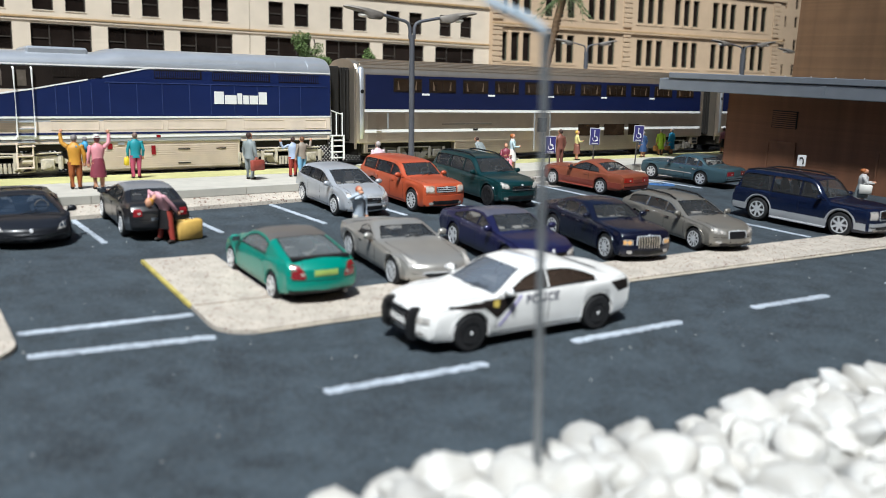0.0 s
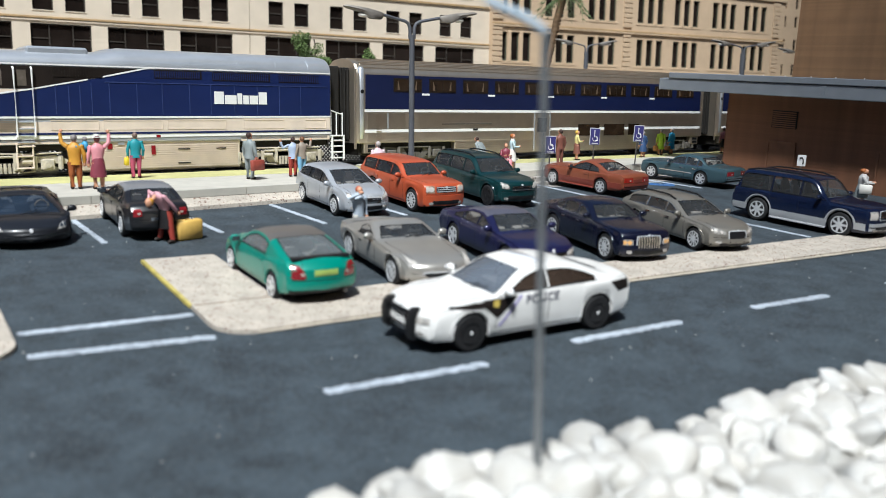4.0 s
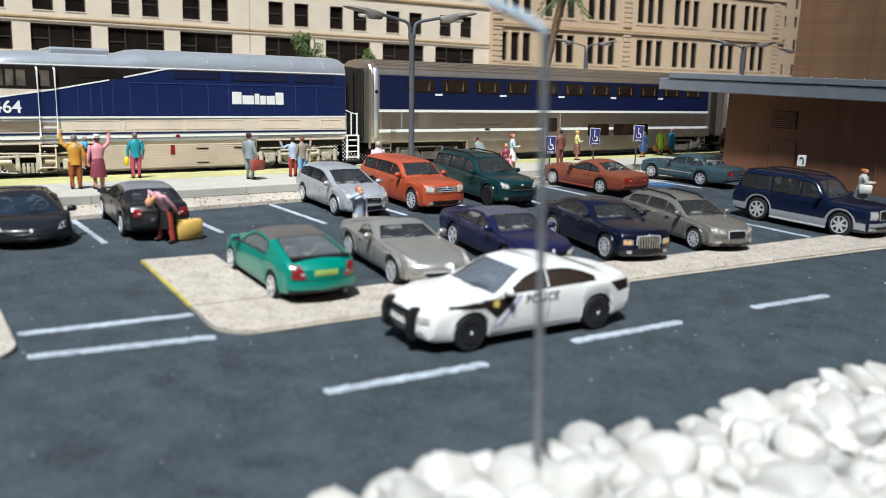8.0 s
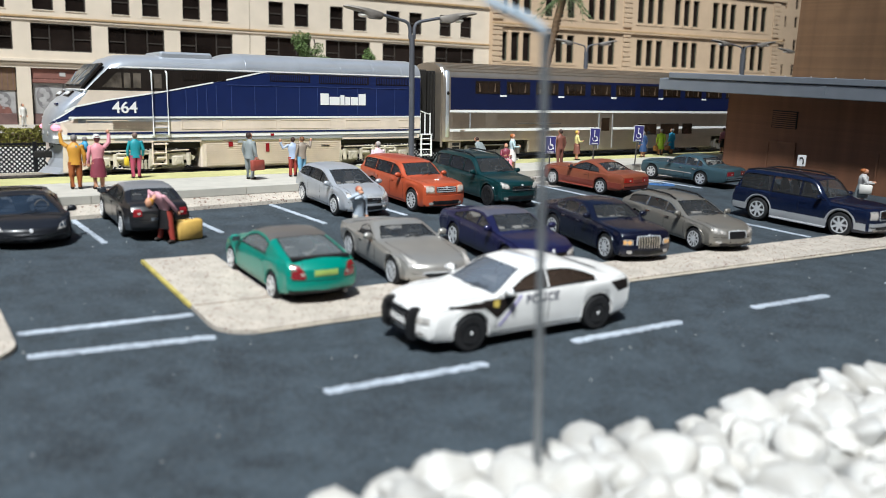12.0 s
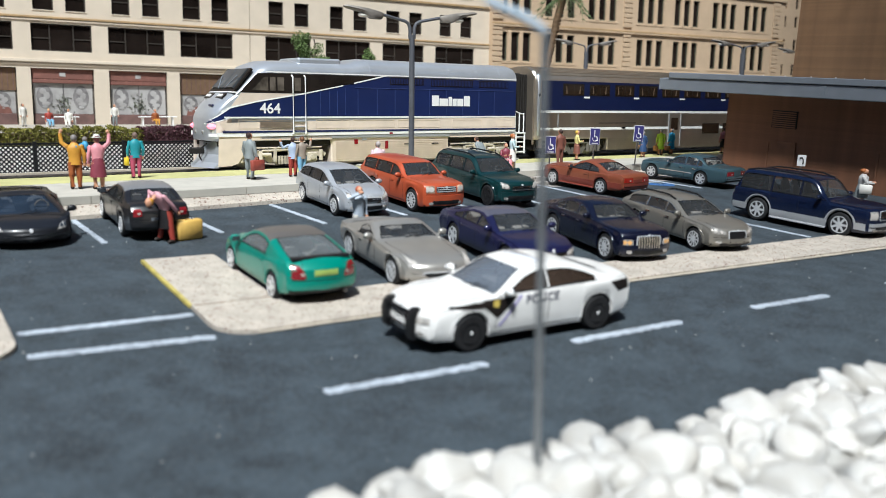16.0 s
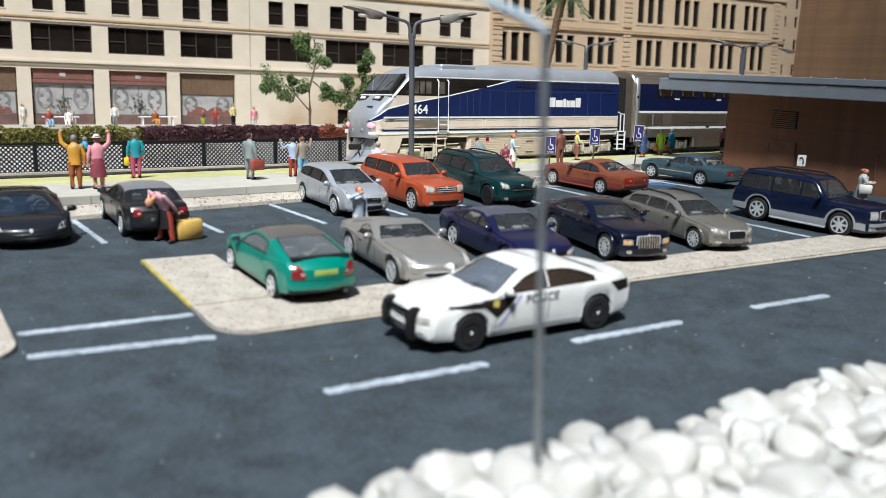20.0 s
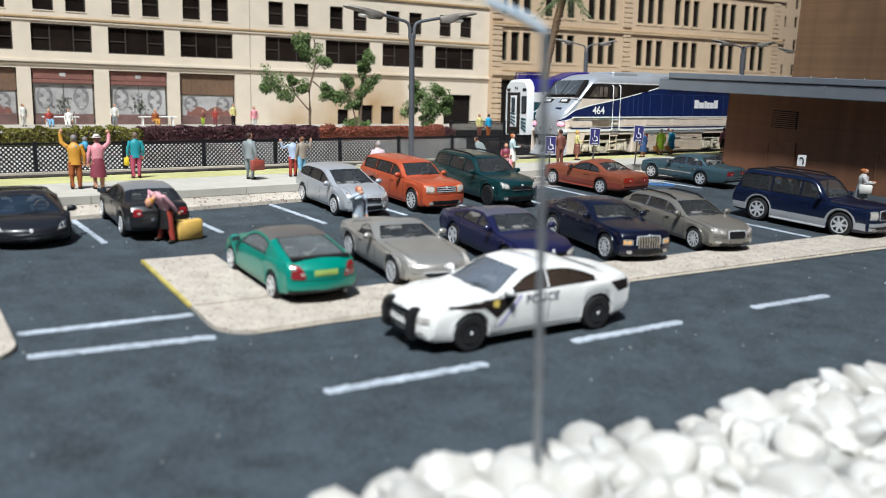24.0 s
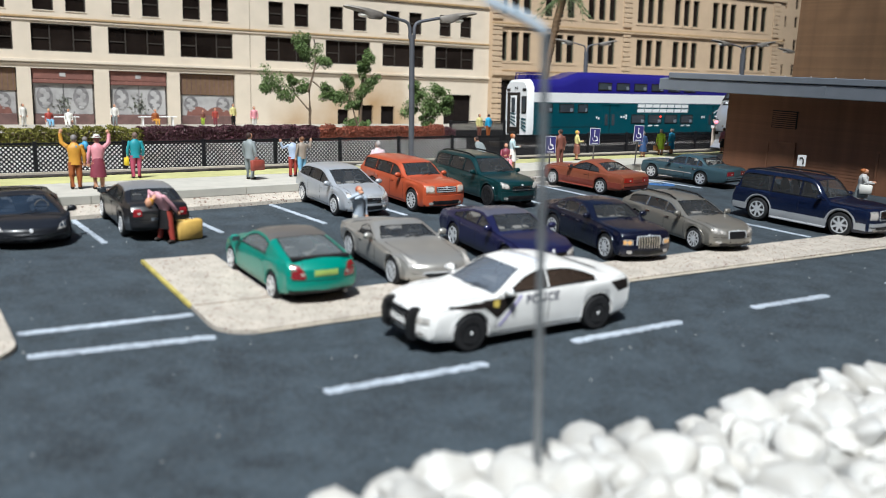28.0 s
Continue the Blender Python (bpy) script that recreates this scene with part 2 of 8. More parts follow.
part("joint", bm, BARK, island, "dark joint across the island")
bm = B()
loft(bm, [[(0.7, -0.33, 0.0), (0.7, -0.33, 0.02), (0.7, -0.26, 0.02), (0.7, -0.26, 0.0)], [(6.0, -0.30, 0.0), (6.0, -0.30, 0.02), (6.0, -0.22, 0.02), (6.0, -0.22, 0.0)], [(12.0, -0.40, 0.0), (12.0, -0.40, 0.02), (12.0, -0.29, 0.02), (12.0, -0.29, 0.0)], [(40.0, -1.05, 0.0), (40.0, -1.05, 0.02), (40.0, -0.9, 0.02), (40.0, -0.9, 0.0)]])
part("kerb_foot", bm, CONCRETE, island, "tan foot of the kerb")
isl2 = [(-16, 0.0)] + rounded((-4.05, 0.75), 0.75, 270, 360) + [(-3.4, 5.7), (-16, 5.7)]
flat_on_lot("kerb_island", isl2, -0.05, 0.065, PEBBLED, "pale speckled concrete kerb island at the entrance", "kerb")


def stripe(a, b, w, material=LINE, label="hand-painted white line on the asphalt", name="road_marking", n=56):
    """A hand-painted line with uneven edges."""
    a, b = Vector((*a, 0)), Vector((*b, 0))
    d = (b - a)
    nrm = Vector((-d.y, d.x, 0)).normalized()
    rng = random.Random(int(a.x * 91 + b.y * 37))
    rings = []
    for i in range(n + 1):
        t = i / n
        p = a + d * t + nrm * rng.uniform(-0.012, 0.012)
        h, g = (w / 2 * rng.uniform(0.70, 1.22) * (0.6 if i in (0, n) else 1) for _ in "ab")
        rings.append([p + nrm * h + Vector((0, 0, -0.01)), p + nrm * h * 0.9 + Vector((0, 0, 0.012)), p - nrm * g * 0.9 + Vector((0, 0, 0.012)), p - nrm * g + Vector((0, 0, -0.01))])
    alone(name, loft(B(), rings), material, on_lot(0, 0), label, "road marking", "painted lines", "structure")


for a, b, w in (((-3.2, 1.38), (-0.08, 1.28), 0.20), ((-3.2, 0.10), (-0.1, -0.17), 0.22),
                ((-7.6, -3.4), (-4.6, -3.42), 0.22), ((0.62, -3.38), (3.70, -3.46), 0.22), ((5.9, -3.19), (8.92, -3.20), 0.22), ((11.3, -3.14), (14.0, -3.22), 0.22), ((16.6, -3.2), (19.6, -3.3), 0.22), ((22.0, -3.3), (25.0, -3.4), 0.22),
                ((-0.62, 11.35), (-0.38, 8.05), 0.17), ((2.44, 11.9), (2.82, 8.25), 0.17), ((5.68, 12.0), (6.12, 8.5), 0.17), ((8.85, 12.2), (9.2, 8.9), 0.15), ((12.0, 12.3), (12.05, 9.0), 0.15), ((14.9, 12.4), (15.2, 9.2), 0.15),
                ((17.95, 13.1), (18.3, 9.8), 0.17), ((24.0, 13.9), (25.0, 10.2), 0.17), ((21.6, 13.6), (22.2, 10.2), 0.15), ((19.75, 5.2), (20.1, 1.45), 0.17), ((3.45, 5.0), (3.62, 1.65), 0.17), ((6.6, 5.0), (6.7, 1.6), 0.15), ((9.9, 5.0), (9.9, 1.4), 0.15), ((13.2, 5.0), (13.1, 1.4), 0.15), ((16.6, 5.0), (16.6, 1.3), 0.15)):
    stripe(a, b, w)
stripe((23.4, 11.85), (24.4, 11.25), 0.62, BLUE_PAINT, "blue painted bay symbol ground on the asphalt", n=8)
stripe((23.6, 11.75), (24.2, 11.35), 0.12, LINE, "white bay symbol on blue paint", n=6)
stripe((23.75, 11.45), (24.05, 11.75), 0.10, LINE, "white bay symbol on blue paint", n=6)
stripe((22.2, 12.6), (24.6, 12.1), 0.14, n=8)

# platform: front face of pebbled stone, pale deck, yellow strip along the track
def plat_front(x):
    return 11.78 + 0.113 * x


def track_y(x, off=0.0):
    """Line beside the track: off metres from its centre, towards the camera."""
    return 20.59 + TRACK_SKEW * (x - 3.3) - off


X0, X1 = -30.0, 52.0
bm = slab(B(), [(X0, plat_front(X0)), (29.5, plat_front(29.5)), (X1, plat_front(29.5)), (X1, track_y(X1, 1.62)), (X0, track_y(X0, 1.62))], 0.6, ZP)
platform = alone("platform", bm, PLATFORM, P(0, 0, 0), "pale concrete station platform with yellow edge strip", "platform", kind="structure")
bm = slab(B(), [(X0, track_y(X0, 4.9)), (12, track_y(12, 3.9)), (X1, track_y(X1, 3.2)), (X1, track_y(X1, 1.60)), (X0, track_y(X0, 1.60))], ZP - 0.1, ZP + 0.006)
part("yellow_strip", bm, YELLOW, platform, "worn yellow safety strip")
# black strip paints in the shadow gap along the track-side edge
bm = slab(B(), [(X0, track_y(X0, 1.66)), (X1, track_y(X1, 1.66)), (X1, track_y(X1, 1.50)), (X0, track_y(X0, 1.50))], ZP - 0.1, ZP + 0.03)
part("edge_coping", bm, BLACK, platform, "dark edge of the platform")
bm = B()
for k in range(24):
    xa, xb = X0 + k * 2.5, X0 + (k + 1) * 2.5 - 0.03
    if xb > 29.5:
        break
    slab(bm, [(xa, plat_front(xa) - 0.04), (xb, plat_front(xb) - 0.04), (xb, plat_front(xb) + 0.3), (xa, plat_front(xa) + 0.3)], ZP - 0.23, ZP + 0.01)
part("coping", bm, PLATFORM, platform)
bm = B()
rings = []
for x in (X0, -10, 0, 10, 20, 29.5):
    y = plat_front(x)
    rings.append([(x, y - 0.32, 0.55), (x, y - 0.30, lot_z(y - 0.3) + 0.10), (x, y - 0.03, ZP - 0.24), (x, y + 0.1, ZP - 0.24), (x, y + 0.1, 0.55)])
loft(bm, rings)
part("stone_face", bm, PEBBLED, platform, "speckled pebbled stone face")
bm = B()
box(bm, 15.8, 18.9, plat_front(17.3) - 0.52, plat_front(17.3) + 0.2, 0.6, 0.98, 0.03)
box(bm, 16.0, 18.7, plat_front(17.3) - 0.36, plat_front(17.3) + 0.3, 0.6, 1.16, 0.03)
part("step", bm, WALLSTONE, platform, "two low stone platform steps")


# tracks
def track(name, m, x0, x1, label):
    t = thing(name, m, label, "railway track", kind="structure")
    for s in (-0.7175, 0.7175):
        bm = B()
        prof = [(-0.07, -0.16), (0.07, -0.16), (0.07, -0.14), (0.012, -0.12), (0.012, -0.05), (0.036, -0.04), (0.036, 0), (-0.036, 0), (-0.036, -0.04), (-0.012, -0.05), (-0.012, -0.12), (-0.07, -0.14)]
        loft(bm, [[(x, s + a, b) for a, b in prof] for x in (x0, x1)])
        part("rail", bm, STEEL, t)
    me = mesh_of("sleeper", rbox(-0.11, 0.11, -1.25, 1.25, -0.32, -0.16, 0.01), SLEEPER)
    x = x0
    n = 0
    while x < x1 and n < 150:
        share("sleeper", me, t, P(x, 0, 0))
        x += 0.6
        n += 1
    bm = B()
    loft(bm, [[(x, -2.0, -0.55), (x, -1.4, -0.20), (x, 1.4, -0.20), (x, 2.0, -0.55)] for x in (x0, x1)])
    part("ballast_bed", bm, BALLAST, t, "stone ballast under the sleepers")
    return t


track("main_track", P(3.3, 20.59, ZR, 0, 0, TRACK), -34, 56, "steel rails on dark sleepers beside the platform")


# ---- fence, hedges, plaza ----
def fence_run(x0, y0, x1, y1, z, height, bay, label):
    L = hypot(x1 - x0, y1 - y0)
    t = thing("fence", P(x0, y0, z, 0, 0, math.degrees(atan2(y1 - y0, x1 - x0))), label, "fence", "black lattice fences")
    n = max(1, round(L / bay))
    w = L / n
    post = mesh_of("post", rbox(-0.075, 0.075, -0.075, 0.075, 0, height + 0.05, 0.01), FENCE)
    bm = B()
    box(bm, 0.06, w - 0.06, -0.025, 0.025, 0.05, 0.13)
    box(bm, 0.06, w - 0.06, -0.025, 0.025, height - 0.08, height)
    rail = mesh_of("fence_rail", bm, FENCE)
    bm = B()
    step, hh = 0.19, height - 0.2
    k = -int(hh / step) - 1
    while k * step < w:
        for sgn in (1, -1):
            xa, xb = k * step, k * step + hh
            za, zb = 0.12, 0.12 + hh
            ca, cb = max(xa, 0.06), min(xb, w - 0.06)
            if cb > ca:
                z1, z2 = lerp(za, zb, (ca - xa) / hh), lerp(za, zb, (cb - xa) / hh)
                if sgn < 0:
                    z1, z2 = za + zb - z1, za + zb - z2
                y = 0.012 * sgn
                q = 0.037
                loft(bm, [[(ca, y - 0.011, z1 - q), (ca, y + 0.011, z1 - q), (ca, y + 0.011, z1 + q), (ca, y - 0.011, z1 + q)], [(cb, y - 0.011, z2 - q), (cb, y + 0.011, z2 - q), (cb, y + 0.011, z2 + q), (cb, y - 0.011, z2 + q)]])
        k += 1
    lat = mesh_of("lattice_panel", bm, FENCE)
    for i in range(n + 1):
        share("post", post, t, P(i * w, 0, 0))
        if i < n:
            share("fence_rail", rail, t, P(i * w, 0, 0))
            share("lattice_panel", lat, t, P(i * w, 0, 0))
    return t


# raised beige band stands in for the sunlit shoulder of the track bed
bm = slab(B(), [(-30, track_y(-30, -2.38)), (54, track_y(54, -2.38)), (54, track_y(54, -2.62)), (-30, track_y(-30, -2.62))], 0.7, 1.27)
alone("track_kerb", bm, CONCRETE, P(0, 0, 0), "beige concrete kerb between track and fence", "kerb", kind="structure")
fence_run(-14.18, track_y(-14.18, -2.75), 52.89, track_y(52.89, -2.75), 1.12, 1.33, 3.54, "black diagonal lattice fence behind the railway track")
fence_run(27.6, 34.6, 32.6, 35.1, 1.75, 1.25, 2.5, "black diagonal lattice fence beside the second track")


def leaf_cloud(rng, n, place, size):
    """Many small bent leaves as one mesh."""
    vs, fs = [], []
    for _ in range(n):
        p = Vector(place(rng))
        q = Euler((rng.uniform(-1.3, 1.3), rng.uniform(-1.3, 1.3), rng.uniform(0, 6.28))).to_matrix()
        s = size * rng.uniform(0.6, 1.4)
        i = len(vs)
        vs += [p + q @ Vector(v) * s for v in ((-0.5, 0, 0), (0, -0.32, 0.10), (0.6, 0, 0), (0, 0.32, 0.10))]
        fs += [(i, i + 1, i + 2), (i, i + 2, i + 3)]
    me = bpy.data.meshes.new("leaves")
    me.from_pydata([v * K for v in vs], [], fs)
    return me


def hedge(x0, x1, y0, h, depth, z, leaf, label, seed, n=9000):
    rng = random.Random(seed)

    def place(r):
        x = r.uniform(x0, x1)
        lump = 0.17 * noise.noise((x * 1.3, seed, 0)) + 0.13 * noise.noise((x * 4.1, seed, 3))
        f = r.random()
        if f < 0.5:
            return (x, y0 + TRACK_SKEW * x + r.uniform(-0.06, 0.08) + lump, z + r.uniform(0, h + lump))
        return (x, y0 + TRACK_SKEW * x + r.uniform(0, depth), z + h + lump + r.uniform(-0.10, 0.07))
    me = leaf_cloud(rng, int(n * 1.8), place, 0.095)
    me.materials.append(leaf)
    ob = new("hedge", me)
    tagged(ob, label, "hedge", "clipped hedges", "stuff")
    core = rbox(-(x1 - x0) / 2 + 0.05, (x1 - x0) / 2 - 0.05, 0.18, depth, 0, h - 0.14, 0.02)
    c = part("hedge_core", core, BARK, ob)
    c.matrix_basis = P((x0 + x1) / 2, y0 + TRACK_SKEW * (x0 + x1) / 2, z, 0, 0, TRACK)
    return ob


HY = 24.2
hedge(-14.0, 4.6, HY, 0.72, 1.2, 2.20, LEAF_OLIVE, "olive and yellow clipped hedge behind the fence", 3, 11000)
hedge(4.5, 13.4, HY, 0.74, 1.2, 2.20, LEAF_PURPLE, "dark purple clipped hedge behind the fence", 4, 8000)
hedge(13.4, 21.3, HY, 0.66, 1.2, 2.20, LEAF_RUST, "rust red clipped hedge behind the fence", 5, 8000)
hedge(21.3, 22.2, HY + 0.25, 0.56, 0.9, 2.20, LEAF_PURPLE, "small dark purple bush at the hedge end", 6, 800)
WHITEWALL = mat("whitewashed_wall", (0.80, 0.79, 0.76), 0.85, grain=0.25, size=0.5, bump=0.5, color2=(0.50, 0.47, 0.42))
bm = slab(B(), [(-20, HY + TRACK_SKEW * -20 - 0.35), (22.6, HY + TRACK_SKEW * 22.6 - 0.35), (22.6, 31), (-20, 29)], 0.8, 2.24)
alone("planter_bed", bm, WHITEWALL, P(0, 0, 0), "whitewashed stone planting bed under the hedges", "planter", kind="structure")


# ---- buildings ----
def wall_with_openings(bm, x0, x1, z0, z1, openings, thick, y=0.0):
    """A wall facing -y, cut by rectangular openings (x0, x1, z0, z1)."""
    xs = sorted({x0, x1, *[v for o in openings for v in o[:2]]})
    zs = sorted({z0, z1, *[v for o in openings for v in o[2:]]})
    for a, b in zip(xs, xs[1:]):
        run = None
        for c, d in zip(zs, zs[1:]):
            mx, mz = (a + b) / 2, (c + d) / 2
            solid = not any(o[0] < mx < o[1] and o[2] < mz < o[3] for o in openings)
            if solid:
                run = (run[0], d) if run else (c, d)
            if (not solid or d == zs[-1]) and run:
                box(bm, a, b, y, y + thick, run[0], run[1])
                run = None
    return bm


def window(parent, x0, x1, z0, z1, frame_mat, bars, fw=0.10, deep=0.22, sill=None, crossbar=()):
    """A window in a wall: frame, glazing bars and panes set back in the opening."""
    bm = B()
    box(bm, x0, x0 + fw, deep - 0.06, deep + 0.08, z0, z1)
    box(bm, x1 - fw, x1, deep - 0.06, deep + 0.08, z0, z1)
    box(bm, x0 + fw, x1 - fw, deep - 0.06, deep + 0.08, z0, z0 + fw)
    box(bm, x0 + fw, x1 - fw, deep - 0.06, deep + 0.08, z1 - fw, z1)
    w = part("window", bm, frame_mat, parent)
    for a in bars:
        part("glazing_bar", box(B(), a - fw / 2, a + fw / 2, deep - 0.05, deep + 0.07, z0 + fw, z1 - fw), frame_mat, w)
    for a, b, h in crossbar:
        part("glazing_bar", box(B(), a, b, deep - 0.045, deep + 0.06, h - fw / 2, h + fw / 2), frame_mat, w)
    edges = [x0 + fw, *[v for a in bars for v in (a - fw / 2, a + fw / 2)], x1 - fw]
    for a, b in zip(edges[::2], edges[1::2]):
        part("pane", box(B(), a, b, deep + 0.02, deep + 0.04, z0 + fw, z1 - fw), PANE, w)
    if sill:
        part("sill", rbox(x0 - 0.05, x1 + 0.05, -0.05, deep, z0 - 0.08, z0, 0.015), sill, w)
    return w


BW = [(-5.3, -0.42), (0.93, 5.58), (6.88, 11.53), (12.88, 17.55), (20.6, 25.05), (26.56, 31.25), (32.6, 37.25), (38.58, 43.25)]
UP = [(-4.9, -3.4), (-2.4, -0.85), (1.17, 2.73), (3.65, 5.2), (7.25, 8.71), (9.73, 11.14), (13.16, 14.69), (15.69, 17.22), (20.95, 22.36), (23.45, 24.86), (27.0, 28.38), (29.46, 30.88), (32.97, 34.47), (35.54, 36.97), (39.05, 40.41), (41.53, 42.87)]
SHOPS = [(-5.3, -0.3), (0.77, 5.62), (6.83, 11.65), (12.73, 17.71)]
BRICK_RED = mat("shopfront_red", (0.20, 0.085, 0.065), 0.7, grain=0.25, size=0.5)
BLINDBROWN = mat("shop_blind_brown", (0.16, 0.095, 0.05), 0.7, grain=0.25, size=0.3)
MURAL = mat("grey_mural", (0.38, 0.37, 0.36), 0.5, grain=0.35, size=0.8)
MURAL2 = mat("dark_mural", (0.20, 0.19, 0.19), 0.5, grain=0.45, size=0.3)
MURALG = mat("mural_green", (0.16, 0.17, 0.13), 0.6, grain=0.5, size=0.25)
SHOPLOW = mat("shop_riser", (0.15, 0.085, 0.075), 0.6, grain=0.35, size=0.6)


def stained(m, colour, spots):
    """Adds uneven stains to a painted wall: (x, z, radius, strength) on its face."""
    nt = m.node_tree
    b = nt.nodes["Principled BSDF"]
    tc = nt.nodes.new("ShaderNodeTexCoord")
    nz = nt.nodes.new("ShaderNodeTexNoise")
    nz.inputs["Scale"].default_value, nz.inputs["Detail"].default_value = 1 / (2.2 * K), 4
    nt.links.new(tc.outputs["Object"], nz.inputs["Vector"])
    for x, z, r, k in spots:
        out = b.inputs["Base Color"].links[0].from_socket
        off, ln, ad, mr, mx = (nt.nodes.new(n) for n in ("ShaderNodeVectorMath", "ShaderNodeVectorMath", "ShaderNodeMath", "ShaderNodeMapRange", "ShaderNodeMix"))
        off.inputs[1].default_value, ln.operation = (-x * K, 0, -z * K), "LENGTH"
        nt.links.new(tc.outputs["Object"], off.inputs[0])
        nt.links.new(off.outputs[0], ln.inputs[0])
        ad.operation, ad.inputs[1].default_value = "MULTIPLY_ADD", r * K * 1.2
        nt.links.new(nz.outputs[0], ad.inputs[0])
        nt.links.new(ln.outputs["Value"], ad.inputs[2])
        for key, v in (("From Min", r * K * 0.55), ("From Max", r * K * 2.0), ("To Min", k), ("To Max", 0.0)):
            mr.inputs[key].default_value = v
        nt.links.new(ad.outputs[0], mr.inputs["Value"])
        mx.data_type = "RGBA"
        mx.inputs[7].default_value = (*colour, 1)
        nt.links.new(mr.outputs[0], mx.inputs[0])
        nt.links.new(out, mx.inputs[6])
        nt.links.new(mx.outputs[2], b.inputs["Base Color"])


stained(CREAM, (0.36, 0.215, 0.085), ((31.6, 2.2, 3.4, 0.85), (27.3, 0.5, 2.8, 0.75), (23.4, 0.2, 2.2, 0.6), (34.0, 0.2, 2.4, 0.7)))


def left_building():
    b = thing("office_building", P(4.08, 63.08, ZB, 0, 0.53, -3.3), "cream rendered office building with dark windows and shopfronts", "building")
    # two wall blocks with a joint between them
    ops = [(x0, x1, 6.03, 8.24) for x0, x1 in BW] + [(x0, x1, 9.30, 11.42) for x0, x1 in UP] + [(x0, x1, 13.2, 15.2) for x0, x1 in UP] + [(x0, x1, -0.2, 4.62) for x0, x1 in SHOPS]
    sm = [(27.80, 28.97, -0.2, 1.68), (30.0, 31.6, -0.2, 2.13), (32.47, 33.97, -0.2, 2.08), (39.7, 43.0, -0.2, 3.4)]
    for x0, x1 in ((-14.0, 19.12), (19.18, 45.1)):
        bm = B()
        wall_with_openings(bm, x0, x1, -0.2, 17.5, [o for o in ops + sm if x0 < o[0] < x1], 0.5)
        part("wall", bm, CREAM, b)
    levels = [z for z in [0.3 + 0.44 * k for k in range(39)] if not any(a < z < b for a, b in ((4.8, 5.4), (8.35, 8.85), (12.3, 12.7)))]
    bm = B()
    for z in levels:
        gaps = sorted((o[0] - 0.06, o[1] + 0.06) for o in ops + sm if o[2] - 0.12 < z < o[3] + 0.06)
        x = -14.0
        for g0, g1 in gaps + [(45.05, 46)]:
            if g0 > x + 0.05:
                box(bm, x, g0, -0.004, 0.02, z, z + 0.025)
            x = max(x, g1)
    part("course_line", bm, CREAM, b, "thin horizontal courses of the render")
    part("wall", box(B(), 19.0, 19.3, 0.2, 0.6, -0.2, 17.4), WINFRAME, b, "dark joint between the two wall blocks")
    part("wall", box(B(), -14, -13.6, 0.52, 14, -0.2, 17.4), CREAM, b)
    part("wall", box(B(), 44.7, 45.1, 0.52, 14, -0.2, 17.4), CREAM, b)
    part("wall", box(B(), -14, 45.1, 14, 14.4, -0.2, 17.4), CREAM, b)
    part("roof", box(B(), -13.5, 44.6, 0.52, 13.9, 16.6, 17.0), LEDGE, b)
    for z0, z1, d, m in ((8.62, 8.80, 0.16, LEDGE), (8.42, 8.58, 0.10, CREAM), (5.10, 5.34, 0.22, CREAM), (4.86, 5.02, 0.10, CREAM), (12.4, 12.6, 0.16, LEDGE), (17.3, 17.7, 0.4, CREAM)):
        part("ledge", rbox(-14.05, 45.15, -d, 0.02, z0, z1, 0.02), m, b)
    for x0, x1 in BW:
        third = (x1 - x0) * 0.305
        mid = 7.05
        window(b, x0, x1, 6.03, 8.24, WINFRAME, (x0 + third, x1 - third), 0.09, crossbar=((x0 + 0.09, x0 + third - 0.045, mid), (x1 - third + 0.045, x1 - 0.09, mid)))
    for z0, z1 in ((9.30, 11.42), (13.2, 15.2)):
        for x0, x1 in UP:
            window(b, x0, x1, z0, z1, WINFRAME, (), 0.09, crossbar=((x0 + 0.09, x1 - 0.09, z0 + 1.05),), sill=CREAM)
    for i, (x0, x1) in enumerate(SHOPS):
        s = part("shopfront", box(B(), x0, x1, 0.42, 0.48, -0.2, 4.62), WINFRAME, b)
        if i in (1, 2):
            part("fascia", rbox(x0 + 0.08, x1 - 0.08, 0.22, 0.40, 3.75, 4.58, 0.03), BRICK_RED, s, "red brown shop fascia")
            part("fascia_moulding", rbox(x0 + 0.08, x1 - 0.08, 0.14, 0.40, 3.42, 3.72, 0.03), BRICK_RED, s)
            part("name_bar", rbox((x0 + x1) / 2 - 0.25, (x0 + x1) / 2 + 0.2, 0.19, 0.218, 3.98, 4.3, 0.01), MURAL, s)
            top = 3.4
        else:
            part("blind", box(B(), x0 + 0.08, x1 - 0.08, 0.28, 0.40, 2.75, 4.55), BLINDBROWN, s, "brown vertical boarding above the shop window")
            for k in range(12):
                xx = lerp(x0 + 0.25, x1 - 0.25, k / 11)
                part("slat", box(B(), xx - 0.03, xx + 0.03, 0.255, 0.279, 2.78, 4.52), SHOPLOW, s)
            top = 2.72
        part("shop_window", box(B(), x0 + 0.15, x1 - 0.15, 0.36, 0.41, 0.9, top), MURAL, s, "pale grey poster behind the shop window")
        part("riser", rbox(x0 + 0.1, x1 - 0.1, 0.24, 0.40, -0.2, 0.88, 0.02), SHOPLOW, s)
